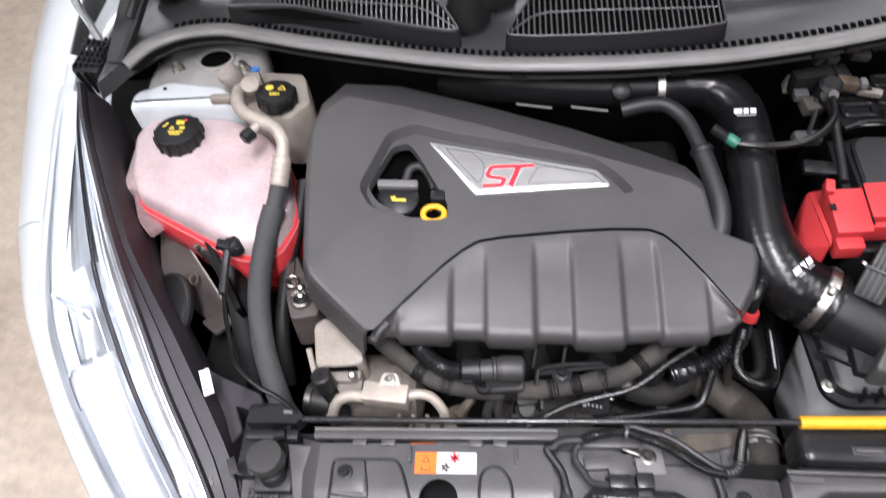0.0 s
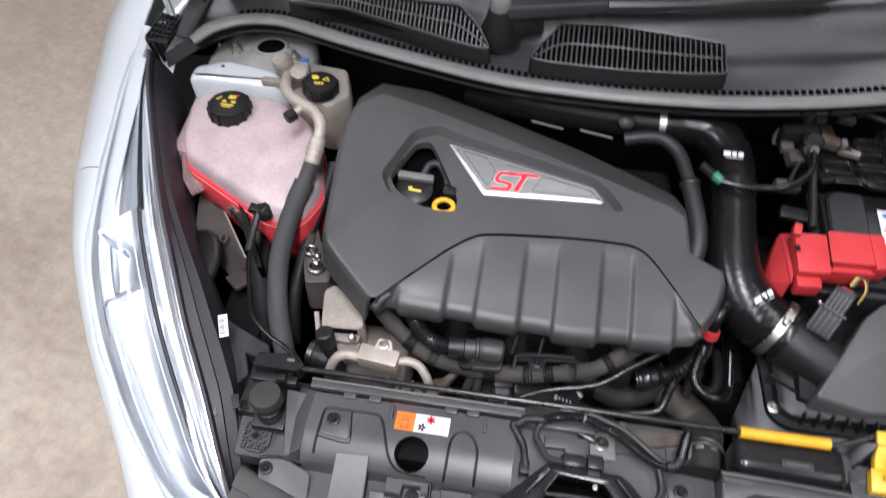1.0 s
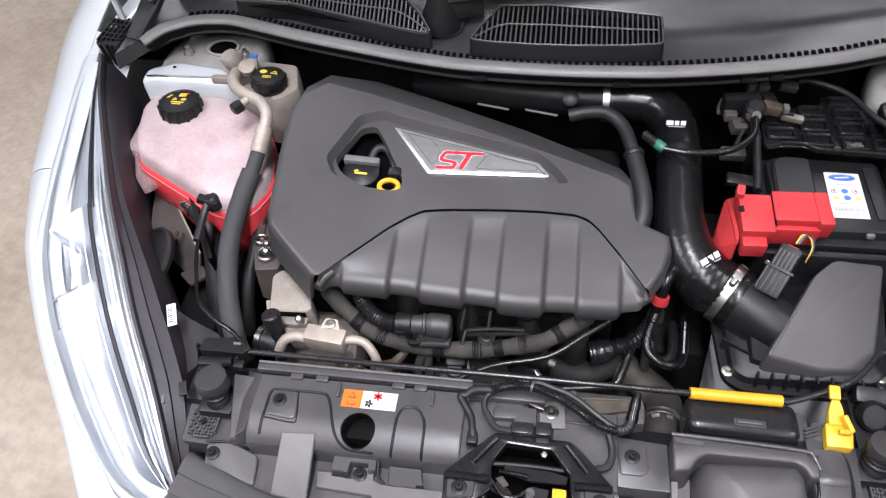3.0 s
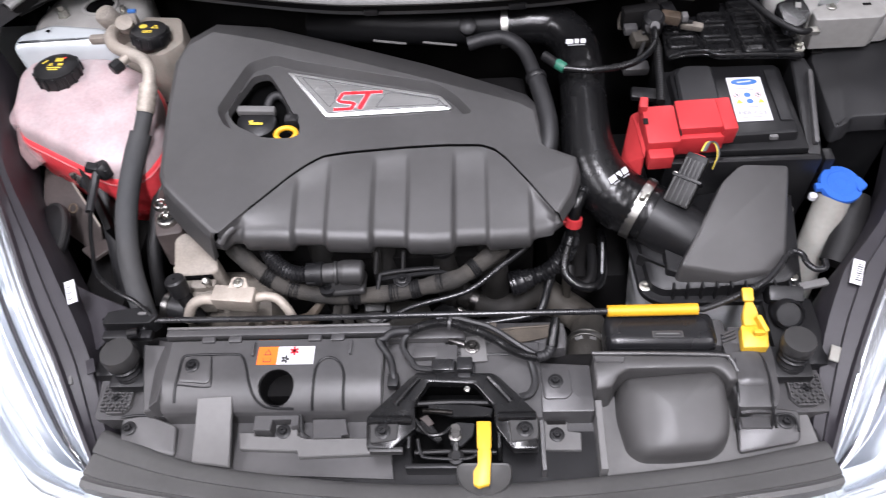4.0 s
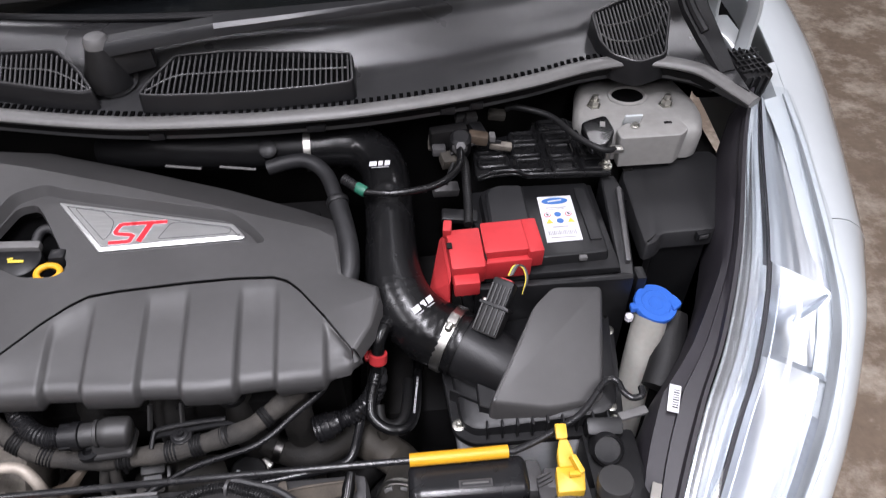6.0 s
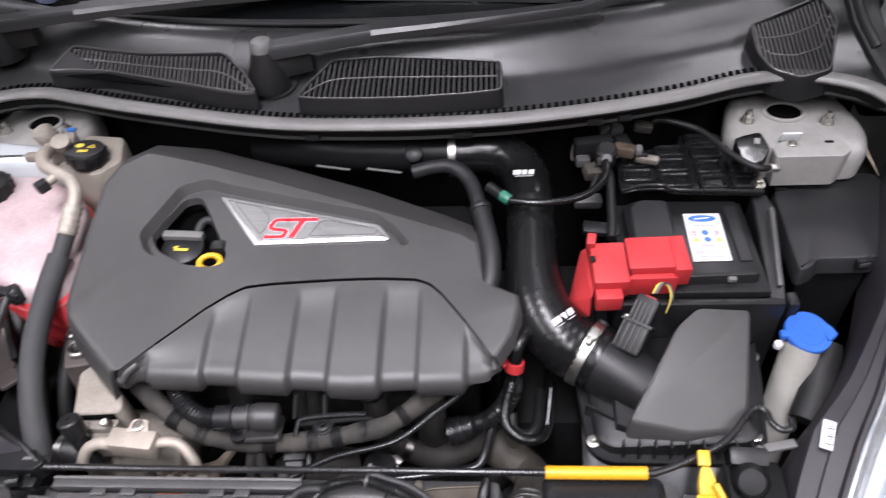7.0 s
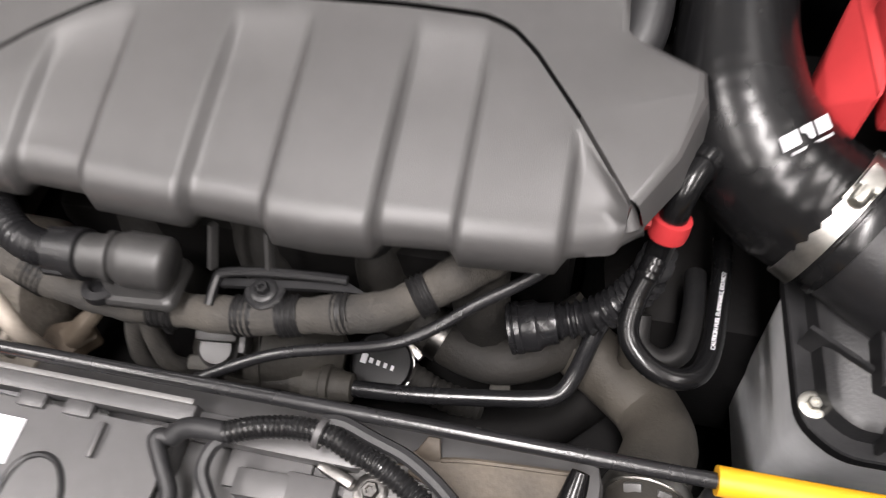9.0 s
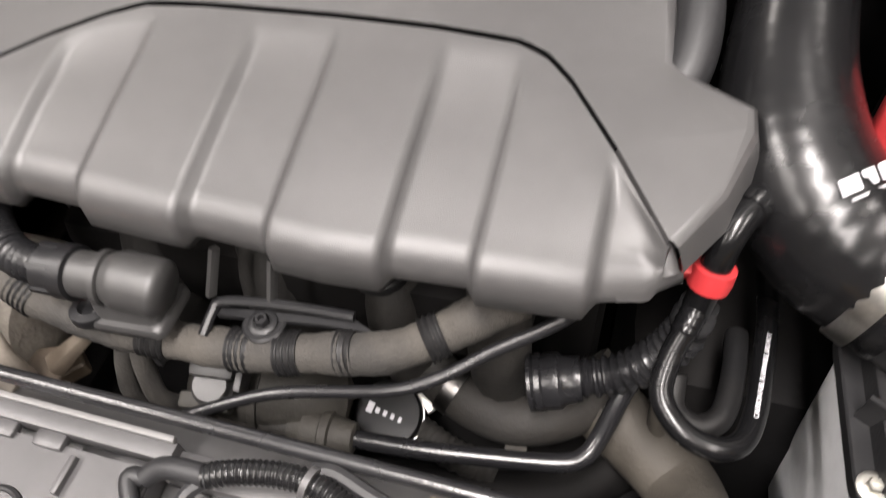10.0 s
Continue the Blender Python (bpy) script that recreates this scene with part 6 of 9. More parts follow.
part("shelf_floor", slab([(-0.33, -0.045), (-0.07, -0.045), (-0.06, -0.115), (-0.33, -0.105)], flat(0.742), ((0, 0), (0, 0.004))), "panel", carrier)
part("pale_shelf", slab([(-0.239, -0.064), (-0.220, -0.064), (-0.220, -0.068), (-0.195, -0.069), (-0.197, -0.055), (-0.177, -0.054), (-0.172, -0.0585), (-0.170, -0.068), (-0.161, -0.0715), (-0.151, -0.072), (-0.072, -0.071), (-0.064, -0.089), (-0.166, -0.093), (-0.169, -0.086), (-0.235, -0.083)], flat(0.7505), ((0.001, 0), (0, 0.001), (0, 0.008))), "panel_light", carrier, "pale grey shelf")
part("arch_tongue", slab([(-0.155, -0.0497), (-0.117, -0.0497), (-0.112, -0.068), (-0.119, -0.069), (-0.120, -0.072), (-0.152, -0.0725)], flat(0.7535), ((0.0012, 0), (0, 0.001), (0, 0.01))), "panel", carrier)
part("step_block", slab([(-0.220, -0.047), (-0.169, -0.047), (-0.168, -0.060), (-0.177, -0.062), (-0.178, -0.053), (-0.199, -0.0535), (-0.200, -0.066), (-0.220, -0.065)], flat(0.7605), ((0.0008, 0), (0, 0.001), (0, 0.02))), "panel", carrier)
bead("step_bead", [(-0.1724, -0.0460), (-0.1665, -0.0500), (-0.1655, -0.0600), (-0.163, -0.067), (-0.156, -0.0715)], 0.0016, top=lambda x, y: 0.762 - 0.4 * max(0, -0.048 - y))
bolt(-0.187, -0.0635, 0.7505, 0.0085, carrier)
bead("corner_bead", [(-0.310, -0.042), (-0.318, -0.0455), (-0.335, -0.044), (-0.363, -0.0430), (-0.381, -0.0455)], 0.0016, top=flat(0.7535))
part("corner_wall", slab([(-0.338, -0.046), (-0.326, -0.040), (-0.324, 0.034), (-0.352, 0.046)], lambda x, y: 0.788 - 0.6 * max(0, -0.326 - x), ((0.001, 0), (0, 0.001), (0, 0.05))), "panel", carrier)
for s in (-1, 1):
    part("corner_tab", slab(rounded([(s * 0.381, -0.046), (s * 0.352, -0.042), (s * 0.314, -0.055), (s * 0.310, -0.090), (s * 0.376, -0.078)], 0.006), lambda x, y: 0.7505 + 0.12 * (y + 0.06), ((0.0015, 0), (0, 0.0012), (0, 0.006))), "panel", carrier)
    bolt(s * (0.370 if s < 0 else 0.364), -0.058, 0.7515, 0.0085, carrier)
    part("pad_seat", slab(rounded([(s * 0.424, 0.008), (s * 0.352, 0.012), (s * 0.345, -0.046), (s * 0.418, -0.044)], 0.004), flat(0.747), ((0.0015, 0), (0, 0.0012), (0, 0.03))), "panel", carrier)
    part("side_wall", box(s * 0.40, 0.05, 0.70, 0.06, 0.09, 0.12, 0.008), "black", carrier)
part("upright_web", slab([(-0.366, 0.036), (-0.334, 0.034), (-0.334, -0.044), (-0.348, -0.046)], lambda x, y: 0.776 + 0.12 * y, ((0.0015, 0), (0, 0.0015), (0, 0.04))), "panel", carrier)
part("panel_end", slab([(-0.0775, 0.034), (-0.0735, 0.034), (-0.0735, -0.046), (-0.0775, -0.046)], lambda x, y: panel_z(x, y) - 0.0008, ((0, 0), (0, 0.05))), "panel", carrier)
# narrow cross bar behind, with pins and hooks
part("cross_bar", box(-0.20, 0.043, 0.787, 0.268, 0.010, 0.012, 0.002), "panel", carrier)
part("cross_bar_top", box(-0.20, 0.0475, 0.7945, 0.266, 0.003, 0.004, 0.0008), "panel_light", carrier)
part("cross_bar_right", box(-0.025, 0.040, 0.780, 0.09, 0.014, 0.012, 0.003), "panel", carrier)
for x in (-0.2255, -0.1115):
    part("locating_pin", box(x, 0.0215, 0.7895, 0.0032, 0.018, 0.005, 0.0012), "panel", carrier)
for x in (-0.282, -0.25, -0.155, -0.128):
    part("hook", box(x, 0.0345, 0.7885, 0.016, 0.008, 0.006, 0.002), "panel", carrier)
# centre and right
part("centre_floor", slab([(-0.074, 0.034), (0.104, 0.034), (0.104, -0.058), (0.056, -0.058), (0.050, -0.012), (-0.036, -0.012), (-0.044, -0.05), (-0.074, -0.05)], lambda x, y: 0.772 + 0.06 * min(0.0, y), ((0.001, 0), (0, 0.001), (0, 0.012))), "panel", carrier)
part("seam_ridge", tube([(-0.02, 0.0225, 0.7725), (0.04, 0.019, 0.7725), (0.102, 0.018, 0.7725)], 0.0015, 6), "black", carrier)
# black floor, with the shade under the latch put into its colour
part("latch_floor", box(0.01, -0.075, 0.715, 0.19, 0.09, 0.01, 0.003), "recess_shade", carrier)
STACK = rounded([(0.101, 0.010), (0.160, 0.006), (0.161, -0.050), (0.103, -0.050)], 0.0025)
part("right_tower", slab(STACK, flat(0.7665), ((0.0015, 0), (0.0003, 0.0006), (0, 0.002), (0, 0.05))), "panel", carrier)
part("right_pad", slab(rounded([(0.1035, -0.001), (0.110, 0.0035), (0.137, 0.001), (0.1385, -0.028), (0.132, -0.036), (0.106, -0.036)], 0.005), flat(0.7695), ((0.0022, 0), (0.0006, 0.0008), (0, 0.005))), "panel", carrier)
bolt(0.120, -0.015, 0.7697, 0.0085, carrier)
part("tower_lower_floor", slab([(0.101, -0.045), (0.166, -0.045), (0.166, -0.112), (0.101, -0.112)], flat(0.7345), ((0, 0), (0, 0.004))), "panel", carrier)
part("right_tab", slab(rounded([(0.106, -0.050), (0.132, -0.050), (0.132, -0.062), (0.146, -0.064), (0.145, -0.084), (0.106, -0.083)], 0.0015), flat(0.7415), ((0.0008, 0), (0, 0.0008), (0, 0.007))), "panel_light", carrier)
part("tab_slot", slab([(0.108, -0.0505), (0.131, -0.0505), (0.130, -0.0545), (0.110, -0.0545)], flat(0.7423), ((0, 0), (0, 0.0008))), "deep", carrier)
bolt(0.1195, -0.0665, 0.7417, 0.0085, carrier)
part("pillar_wall", slab([(0.0995, -0.030), (0.1045, -0.030), (0.1055, -0.112), (0.1005, -0.112)], lambda x, y: 0.7665 + 0.15 * min(0.0, y + 0.05), ((0.0006, 0), (0, 0.0008), (0, 0.035))), "panel", carrier)
part("post", slab([(0.1615, -0.037), (0.1690, -0.037), (0.1695, -0.112), (0.1615, -0.112)], lambda x, y: 0.767 + 0.10 * (y + 0.036), ((0.0006, 0), (0, 0.0008), (0, 0.035))), "panel_light", carrier)
part("right_shelf", slab([(0.168, 0.0), (0.352, -0.01), (0.395, -0.045), (0.400, -0.09), (0.280, -0.104), (0.168, -0.118)], flat(0.738), ((0.001, 0), (0, 0.001), (0, 0.006))), "panel_light", carrier, "pale grey shelf")
# air duct: rounded hood, arched ridge and the black resonator behind
HOOD = rounded([(0.186, -0.050), (0.188, -0.018), (0.194, -0.009), (0.296, -0.009), (0.3025, -0.020), (0.3035, -0.062), (0.298, -0.083), (0.282, -0.0945), (0.240, -0.0985), (0.206, -0.0985), (0.192, -0.088)], 0.010, 6)
part("air_hood", dome(rounded(HOOD, 0.006), lambda x, y: 0.786 + 0.24 * min(0.0, y + 0.030) - 7.0 * (x - 0.244) ** 2 * (x < 0.244), ((1.03, 0.055), (1.0, 0.026), (0.985, 0.0165), (0.96, 0.0095), (0.92, 0.0050), (0.86, 0.0022), (0.76, 0.0006), (0.6, -0.0006), (0.4, -0.0013), (0.2, -0.0017), (0.08, -0.0018))), "cover", carrier, "smooth rounded air intake hood", sharp=80)
RIDGE = rounded([(0.161, 0.006), (0.302, 0.001), (0.3125, -0.014), (0.3135, -0.0255), (0.3035, -0.0275), (0.2985, -0.0185), (0.289, -0.0125), (0.197, -0.0130), (0.187, -0.0190), (0.1795, -0.031), (0.161, -0.035)], 0.004, 4)
part("hood_ridge", slab(RIDGE, lambda x, y: 0.7925 + 0.25 * min(0.0, y + 0.012), ((0.0032, 0), (0.0012, 0.0007), (0.0003, 0.002), (0, 0.004), (-0.0005, 0.05))), "cover", carrier, "arched ridge behind the hood")
part("ridge_rim", tube([(0.161, 0.0075, 0.791), (0.24, 0.0055, 0.791), (0.300, 0.0025, 0.791), (0.309, -0.003, 0.7905), (0.314, -0.016, 0.788)], 0.0022, 8), "panel", carrier)
part("ridge_step", slab([(0.161, 0.0035), (0.196, 0.001), (0.193, -0.0055), (0.163, -0.0042)], flat(0.7945), ((0.0008, 0), (0, 0.001), (0, 0.006))), "panel", carrier)
part("right_plate", slab(rounded([(0.310, 0.041), (0.331, 0.050), (0.362, 0.046), (0.363, 0.013), (0.359, -0.035), (0.352, -0.049), (0.312, -0.049), (0.312, 0.0)], 0.004), lambda x, y: 0.7705, ((0.0015, 0), (0.0003, 0.0006), (0, 0.002), (0, 0.03))), "panel", carrier)
for k in range(3):
    part("plate_rib", box(0.3185, 0.0405 - 0.0045 * k, 0.7725, 0.016, 0.0016, 0.004, 0, (0, 0, 22)), "panel", carrier)
part("arch_bead_right", tube([(x, y, 0.7712 - max(0.0, -0.046 - y) * 1.2) for x, y in ((0.3125, -0.062), (0.3135, -0.040), (0.3165, -0.015), (0.3195, 0.005), (0.3255, 0.0155), (0.3355, 0.019), (0.3450, 0.0155), (0.3500, 0.004), (0.3510, -0.02), (0.3480, -0.046), (0.3485, -0.062), (0.3400, -0.0665), (0.3200, -0.0665))], 0.0017, 8, fine=6, closed=True), "black", carrier)
part("arch_pad_right", loft([[Vector((0.3335 + a * (0.0165 - 0.02 * max(0.0, y - 0.004)), y, 0.7715 + 0.0035 * (1 - a * a) - 0.012 * max(0.0, min(1.0, (-0.018 - y) / 0.012)) * max(0.0, min(1.0, (-0.018 - y) / 0.012)))) for a in np.linspace(-1, 1, 9)] for y in np.linspace(0.0155, -0.052, 18)]), "panel", carrier, sharp=80)
part("arch_foot", slab([(0.3165, -0.052), (0.3475, -0.052), (0.3475, -0.0655), (0.3165, -0.0655)], flat(0.7525), ((0.001, 0), (0, 0.001), (0, 0.012))), "panel", carrier)
bead("tab_bead", [(0.352, -0.0655), (0.3535, -0.054), (0.3575, -0.0505), (0.370, -0.0505), (0.374, -0.056), (0.374, -0.070)], 0.0014, top=flat(0.7535))
resonator = thing("air_resonator", (0.24, 0.04, 0.70), "glossy black plastic air resonator behind the hood", "resonator")
part("body", box(0.2400, 0.036, 0.765, 0.122, 0.046, 0.056, 0.013, (-6, 0, -1), 4), "resonator", resonator, sharp=70)
part("base_flange", box(0.2410, 0.0105, 0.779, 0.130, 0.006, 0.010, 0.002, (-6, 0, -1)), "black", resonator)
part("slot_frame", box(0.246, 0.0285, 0.7930, 0.034, 0.009, 0.0022, 0.0008, (-6, 0, -1)), "panel", resonator)
part("slot", box(0.246, 0.0285, 0.7938, 0.030, 0.0058, 0.0014, 0, (-6, 0, -1)), "ink", resonator)
part("slot_line", box(0.246, 0.0285, 0.7941, 0.026, 0.0020, 0.0014, 0, (-6, 0, -1)), "panel_light", resonator)

warn = thing("warning_label", (-0.187, 0.012, 0.788), "orange and white warning sticker on the grey panel", "label")


def sticker(x0, y0, x1, y1, mat, name, lift):
    return part(name, slab([(x0, y0), (x1, y0), (x1, y1), (x0, y1)], lambda x, y: panel_z(x, y) + lift, ((0, 0), (0, 0.0004))), mat, warn, smooth=False)


sticker(-0.2195, 0.0015, -0.196, 0.0245, "orange", "orange_field", 0.0008)
sticker(-0.196, 0.0015, -0.1535, 0.0245, "white", "white_field", 0.0008)
part("triangle_mark", slab([(-0.2125, 0.0135), (-0.203, 0.0135), (-0.2078, 0.0215)], lambda x, y: panel_z(x, y) + 0.0012, ((0, 0), (0, 0.0003))), "ink", warn, smooth=False)
part("triangle_inside", slab([(-0.2108, 0.0145), (-0.2047, 0.0145), (-0.2078, 0.0196)], lambda x, y: panel_z(x, y) + 0.0015, ((0, 0), (0, 0.0003))), "orange", warn, smooth=False)
sticker(-0.2125, 0.0045, -0.203, 0.0055, "ink", "book_mark", 0.0012)
sticker(-0.2125, 0.0055, -0.2118, 0.0095, "ink", "book_mark", 0.0012)
sticker(-0.2037, 0.0055, -0.203, 0.0095, "ink", "book_mark", 0.0012)
for a in (0, 60, 120):
    part("red_cross", box(-0.177, 0.0185, panel_z(0, 0.0185) + 0.001, 0.011, 0.0026, 0.0006, 0, (0, 0, a + 35)), "red_ink", warn, smooth=False)
for a in (0, 72, 144, 216, 288):
    part("fan_mark", box(-0.1865 + 0.003 * math.cos(radians(a)), 0.008 + 0.003 * math.sin(radians(a)), panel_z(0, 0.008) + 0.001, 0.004, 0.0026, 0.0006, 0, (0, 0, a + 20)), "ink", warn, smooth=False)
tank_label = thing("small_label", (-0.197, 0.0442, 0.772), "narrow faded orange and white label on the radiator tank", "label")
part("orange_field", box(-0.2145, 0.0445, 0.7712, 0.028, 0.010, 0.0008, 0, (0, 0, -2)), "orange", tank_label, smooth=False)
part("white_field", box(-0.182, 0.0435, 0.7712, 0.036, 0.010, 0.0008, 0, (0, 0, -2)), "grey_ink", tank_label, smooth=False)
# seal over the bumper, two steps wide
bumper_seal = thing("bumper_top_seal", (0, -0.13, 0.74), "long dark grey rubber seal along the bumper's upper edge", "seal")
SB = smooth_table([(-0.43, -0.045), (-0.40, -0.058), (-0.361, -0.073), (-0.276, -0.100), (-0.116, -0.120), (0.0, -0.124), (0.116, -0.120), (0.276, -0.103), (0.361, -0.086), (0.40, -0.078), (0.43, -0.07)])
SF = smooth_table([(-0.43, -0.118), (-0.40, -0.128), (-0.36, -0.138), (-0.28, -0.150), (-0.15, -0.166), (0, -0.170), (0.15, -0.166), (0.28, -0.150), (0.36, -0.138), (0.40, -0.128), (0.43, -0.118)])
rows = []
for x in np.linspace(-0.402, 0.402, 61):
    b, f = curve_at(*SB, x), curve_at(*SF, x)
    drop = 0.05 * max(0, abs(x) - 0.30) ** 1.5 * 10 * 0.3
    rows.append([Vector((x, b + 0.004, 0.735)), Vector((x, b, 0.750 - drop)), Vector((x, b - 0.004, 0.754 - drop))] + [Vector((x, b + (f - b) * t, 0.755 + 0.014 * t - 0.0035 * (t > 0.42) * (t < 0.46) - 0.003 * (t > 0.80) * (t < 0.84) - drop)) for t in (0.2, 0.42, 0.435, 0.45, 0.7, 0.80, 0.815, 0.83, 0.9)] + [Vector((x, f, 0.766 - drop)), Vector((x, f - 0.002, 0.75 - drop))])
part("seal_strip", thick(loft(rows), 0.002), "seal", bumper_seal)
part("filler", thick(loft([[Vector((x, -0.06, 0.735)), Vector((x, curve_at(*SB, x) + 0.003, 0.738))] for x in np.linspace(-0.40, 0.40, 41)]), 0.003), "black", bumper_seal)

# bonnet stops and lattice pads
for s in (-1, 1):
    stop = thing("rubber_bonnet_stop", (s * 0.380, 0.012, 0.75), "black rubber bonnet stop on a threaded stem", "rubber stop", "rubber bonnet stops")
    part("head", lathe([(0.0175, -0.016), (0.0198, -0.013), (0.0200, 0.002), (0.0188, 0.005), (0.014, 0.0056), (0, 0.0056)], pose(s * 0.382, 0.013, 0.800, -4, 0, 0) @ Matrix.Scale(0.89 if s > 0 else 1.0, 4), 30), "hood", stop)
    part("stem", ribbed([(s * 0.381, 0.010, 0.790), (s * 0.380, 0.006, 0.774), (s * 0.380, 0.004, 0.758)], 0.0160, 0.006, 0.14), "black", stop)
    part("seat", box(s * 0.380, 0.006, 0.760, 0.044, 0.040, 0.016, 0.005), "black", stop)
    pad = thing("lattice_pad", (s * 0.394, -0.021, 0.75), "black lattice rubber pad screwed to the carrier", "rubber pad", "lattice pads")
    part("base", slab(rounded([(s * 0.4115, -0.003), (s * 0.377, -0.004), (s * 0.375, -0.030), (s * 0.383, -0.040), (s * 0.400, -0.040), (s * 0.4115, -0.034)], 0.003), flat(0.7505), ((0.0005, 0), (0, 0.0006), (0, 0.004))), "panel", pad)
    for k in range(-3, 4):
        for turn in (45, -45):
            d = k * 0.0062
            n = Vector((-math.sin(radians(turn)), math.cos(radians(turn)))) * d
            part("bar", box(s * 0.394 + n.x, -0.0210 + n.y, 0.7525, max(0.0, 0.049 - 2 * abs(d) - 0.004), 0.0019, 0.0045, 0, (0, 0, turn)), "panel", pad)
    for bx, by, sx, sy in ((0.394, -0.0035, 0.034, 0.002), (0.392, -0.0395, 0.020, 0.002), (0.411, -0.019, 0.002, 0.032), (0.3765, -0.018, 0.002, 0.026)):
        part("rim", box(s * bx, by, 0.7528, sx, sy, 0.0045, 0.0006), "panel", pad)
    bolt(s * 0.394, -0.0215, 0.7528, 0.0062, pad)

# ---- bonnet latch ----
latch = thing("bonnet_latch", (0.01, -0.06, 0.74), "glossy black steel bonnet latch with a yellow lever", "bonnet latch")
FRAME = [(-0.0861, -0.0636), (-0.0382, -0.0143), (-0.033, -0.0106), (0.0506, -0.0131), (0.0591, -0.0188), (0.0960, -0.0598), (0.0960, -0.0998), (0.0700, -0.1000), (0.0521, -0.0739), (0.0508, -0.0511), (0.0303, -0.0256), (-0.0202, -0.0226), (-0.0348, -0.0461), (-0.0327, -0.0768), (-0.0563, -0.0990), (-0.0840, -0.0977)]
part("bracket", slab(rounded(FRAME, 0.003, 3), flat(0.7885), ((0.0016, 0), (0.0004, 0.0006), (0, 0.0018), (0, 0.012))), "gloss", latch)
for x0, x1, y0, y1 in ((-0.084, -0.036, -0.064, -0.073), (0.055, 0.096, -0.060, -0.071)):
    part("step_fold", box((x0 + x1) / 2, (y0 + y1) / 2, 0.7905, x1 - x0, 0.009, 0.008, 0.0025, (-14, 0, 0)), "gloss", latch)
for a, b in (((-0.056, -0.050), (-0.032, -0.019)), ((0.046, -0.019), (0.070, -0.048))):
    part("pressed_rib", tube([(*a, 0.7895), ((a[0] + b[0]) / 2, (a[1] + b[1]) / 2, 0.7905), (*b, 0.7895)], 0.0032, 8), "gloss", latch)
for x in (-0.066, 0.082):
    part("foot_plate", slab(rounded([(x - 0.016, -0.064), (x + 0.016, -0.064), (x + 0.015, -0.09), (x - 0.014, -0.094)], 0.003), flat(0.7868 + 0.004), ((0.001, 0), (0, 0.001), (0, 0.003))), "hood", latch)
bolt(-0.067, -0.081, 0.7905, 0.0088, latch)
bolt(0.083, -0.080, 0.7905, 0.0088, latch)
part("lower_lip", box(-0.063, -0.099, 0.782, 0.036, 0.006, 0.010, 0.002), "hood", latch)
# back plate and rear wall are blacked in for the shade inside the latch
part("back_plate", box(0.009, -0.055, 0.742, 0.100, 0.085, 0.004, 0.001, (6, 0, 0)), "recess_shade", latch)
for x in (-0.040, 0.056):
    part("cheek_plate", box(x, -0.056, 0.762, 0.003, 0.080, 0.040, 0.001), "black", latch)
part("rear_wall", box(0.009, -0.018, 0.765, 0.094, 0.004, 0.040, 0.001), "recess_shade", latch)
part("front_wall", box(0.009, -0.106, 0.742, 0.110, 0.006, 0.030, 0.002), "black", latch)
for y, z, r, x0, x1 in ((-0.0415, 0.772, 0.0032, -0.036, 0.052), (-0.092, 0.758, 0.0028, -0.036, 0.052)):
    part("cross_rod", tube([(x0, y, z), ((x0 + x1) / 2, y + 0.001, z + 0.001), (x1, y, z)], r, 8), "satin", latch)
part("pawl", slab(rounded([(-0.022, -0.044), (0.030, -0.046), (0.050, -0.050), (0.048, -0.060), (0.006, -0.060), (-0.020, -0.052)], 0.002), flat(0.778), ((0.0008, 0), (0, 0.0008), (0, 0.004))), "gloss", latch)
part("spring", ribbed([(-0.026, -0.0535, 0.780), (-0.010, -0.0545, 0.7805), (0.006, -0.056, 0.780)], 0.0034, 0.002, 0.35, 10), "dark_steel", latch)
part("claw", slab(rounded([(-0.036, -0.066), (-0.026, -0.062), (-0.014, -0.070), (-0.004, -0.084), (-0.010, -0.088), (-0.022, -0.078), (-0.036, -0.074)], 0.002), flat(0.776), ((0.0008, 0), (0, 0.0008), (0, 0.004))), "gloss", latch)
part("catch_plate", slab(rounded([(0.010, -0.062), (0.030, -0.064), (0.028, -0.078), (0.016, -0.090), (0.004, -0.088), (0.002, -0.070)], 0.002), flat(0.770), ((0.0008, 0), (0, 0.0008), (0, 0.004))), "black", latch)
part("spacer", lathe([(0.007, 0), (0.007, 0.002), (0.0045, 0.003), (0.0045, 0.005)], pose(0.009, -0.079, 0.7725), 14), "dark_steel", latch)
part("pin", lathe([(0.0055, 0), (0.0055, 0.003), (0.0045, 0.003), (0.0045, 0.008), (0.0055, 0.008), (0.0055, 0.010), (0, 0.010)], pose(0.009, -0.073, 0.768), 14), "dark_steel", latch)
part("striker_rod", tube([(0.009, -0.068, 0.774), (0.009, -0.085, 0.769), (0.0095, -0.100, 0.765)], 0.0036, 8), "gloss", latch)
part("pin_washer", lathe([(0.0085, 0), (0.0085, 0.002), (0.005, 0.003), (0.005, 0.006), (0, 0.006)], pose(0.0095, -0.0995, 0.764), 14), "satin", latch)
part("catch_loop", tube([(-0.034, -0.064, 0.782), (-0.026, -0.074, 0.780), (-0.018, -0.080, 0.778), (-0.004, -0.0785, 0.778), (0.004, -0.072, 0.779)], 0.0020, 8), "gloss", latch)
part("catch_loop", tube([(-0.032, -0.082, 0.772), (-0.028, -0.096, 0.768), (-0.02, -0.101, 0.767), (0.02, -0.102, 0.767), (0.032, -0.098, 0.768)], 0.0018, 8), "black", latch)
part("stained_arm", slab([(-0.030, -0.060), (-0.022, -0.056), (-0.014, -0.066), (-0.020, -0.070)], flat(0.7765), ((0.0006, 0), (0, 0.0006), (0, 0.002))), "stained", latch)
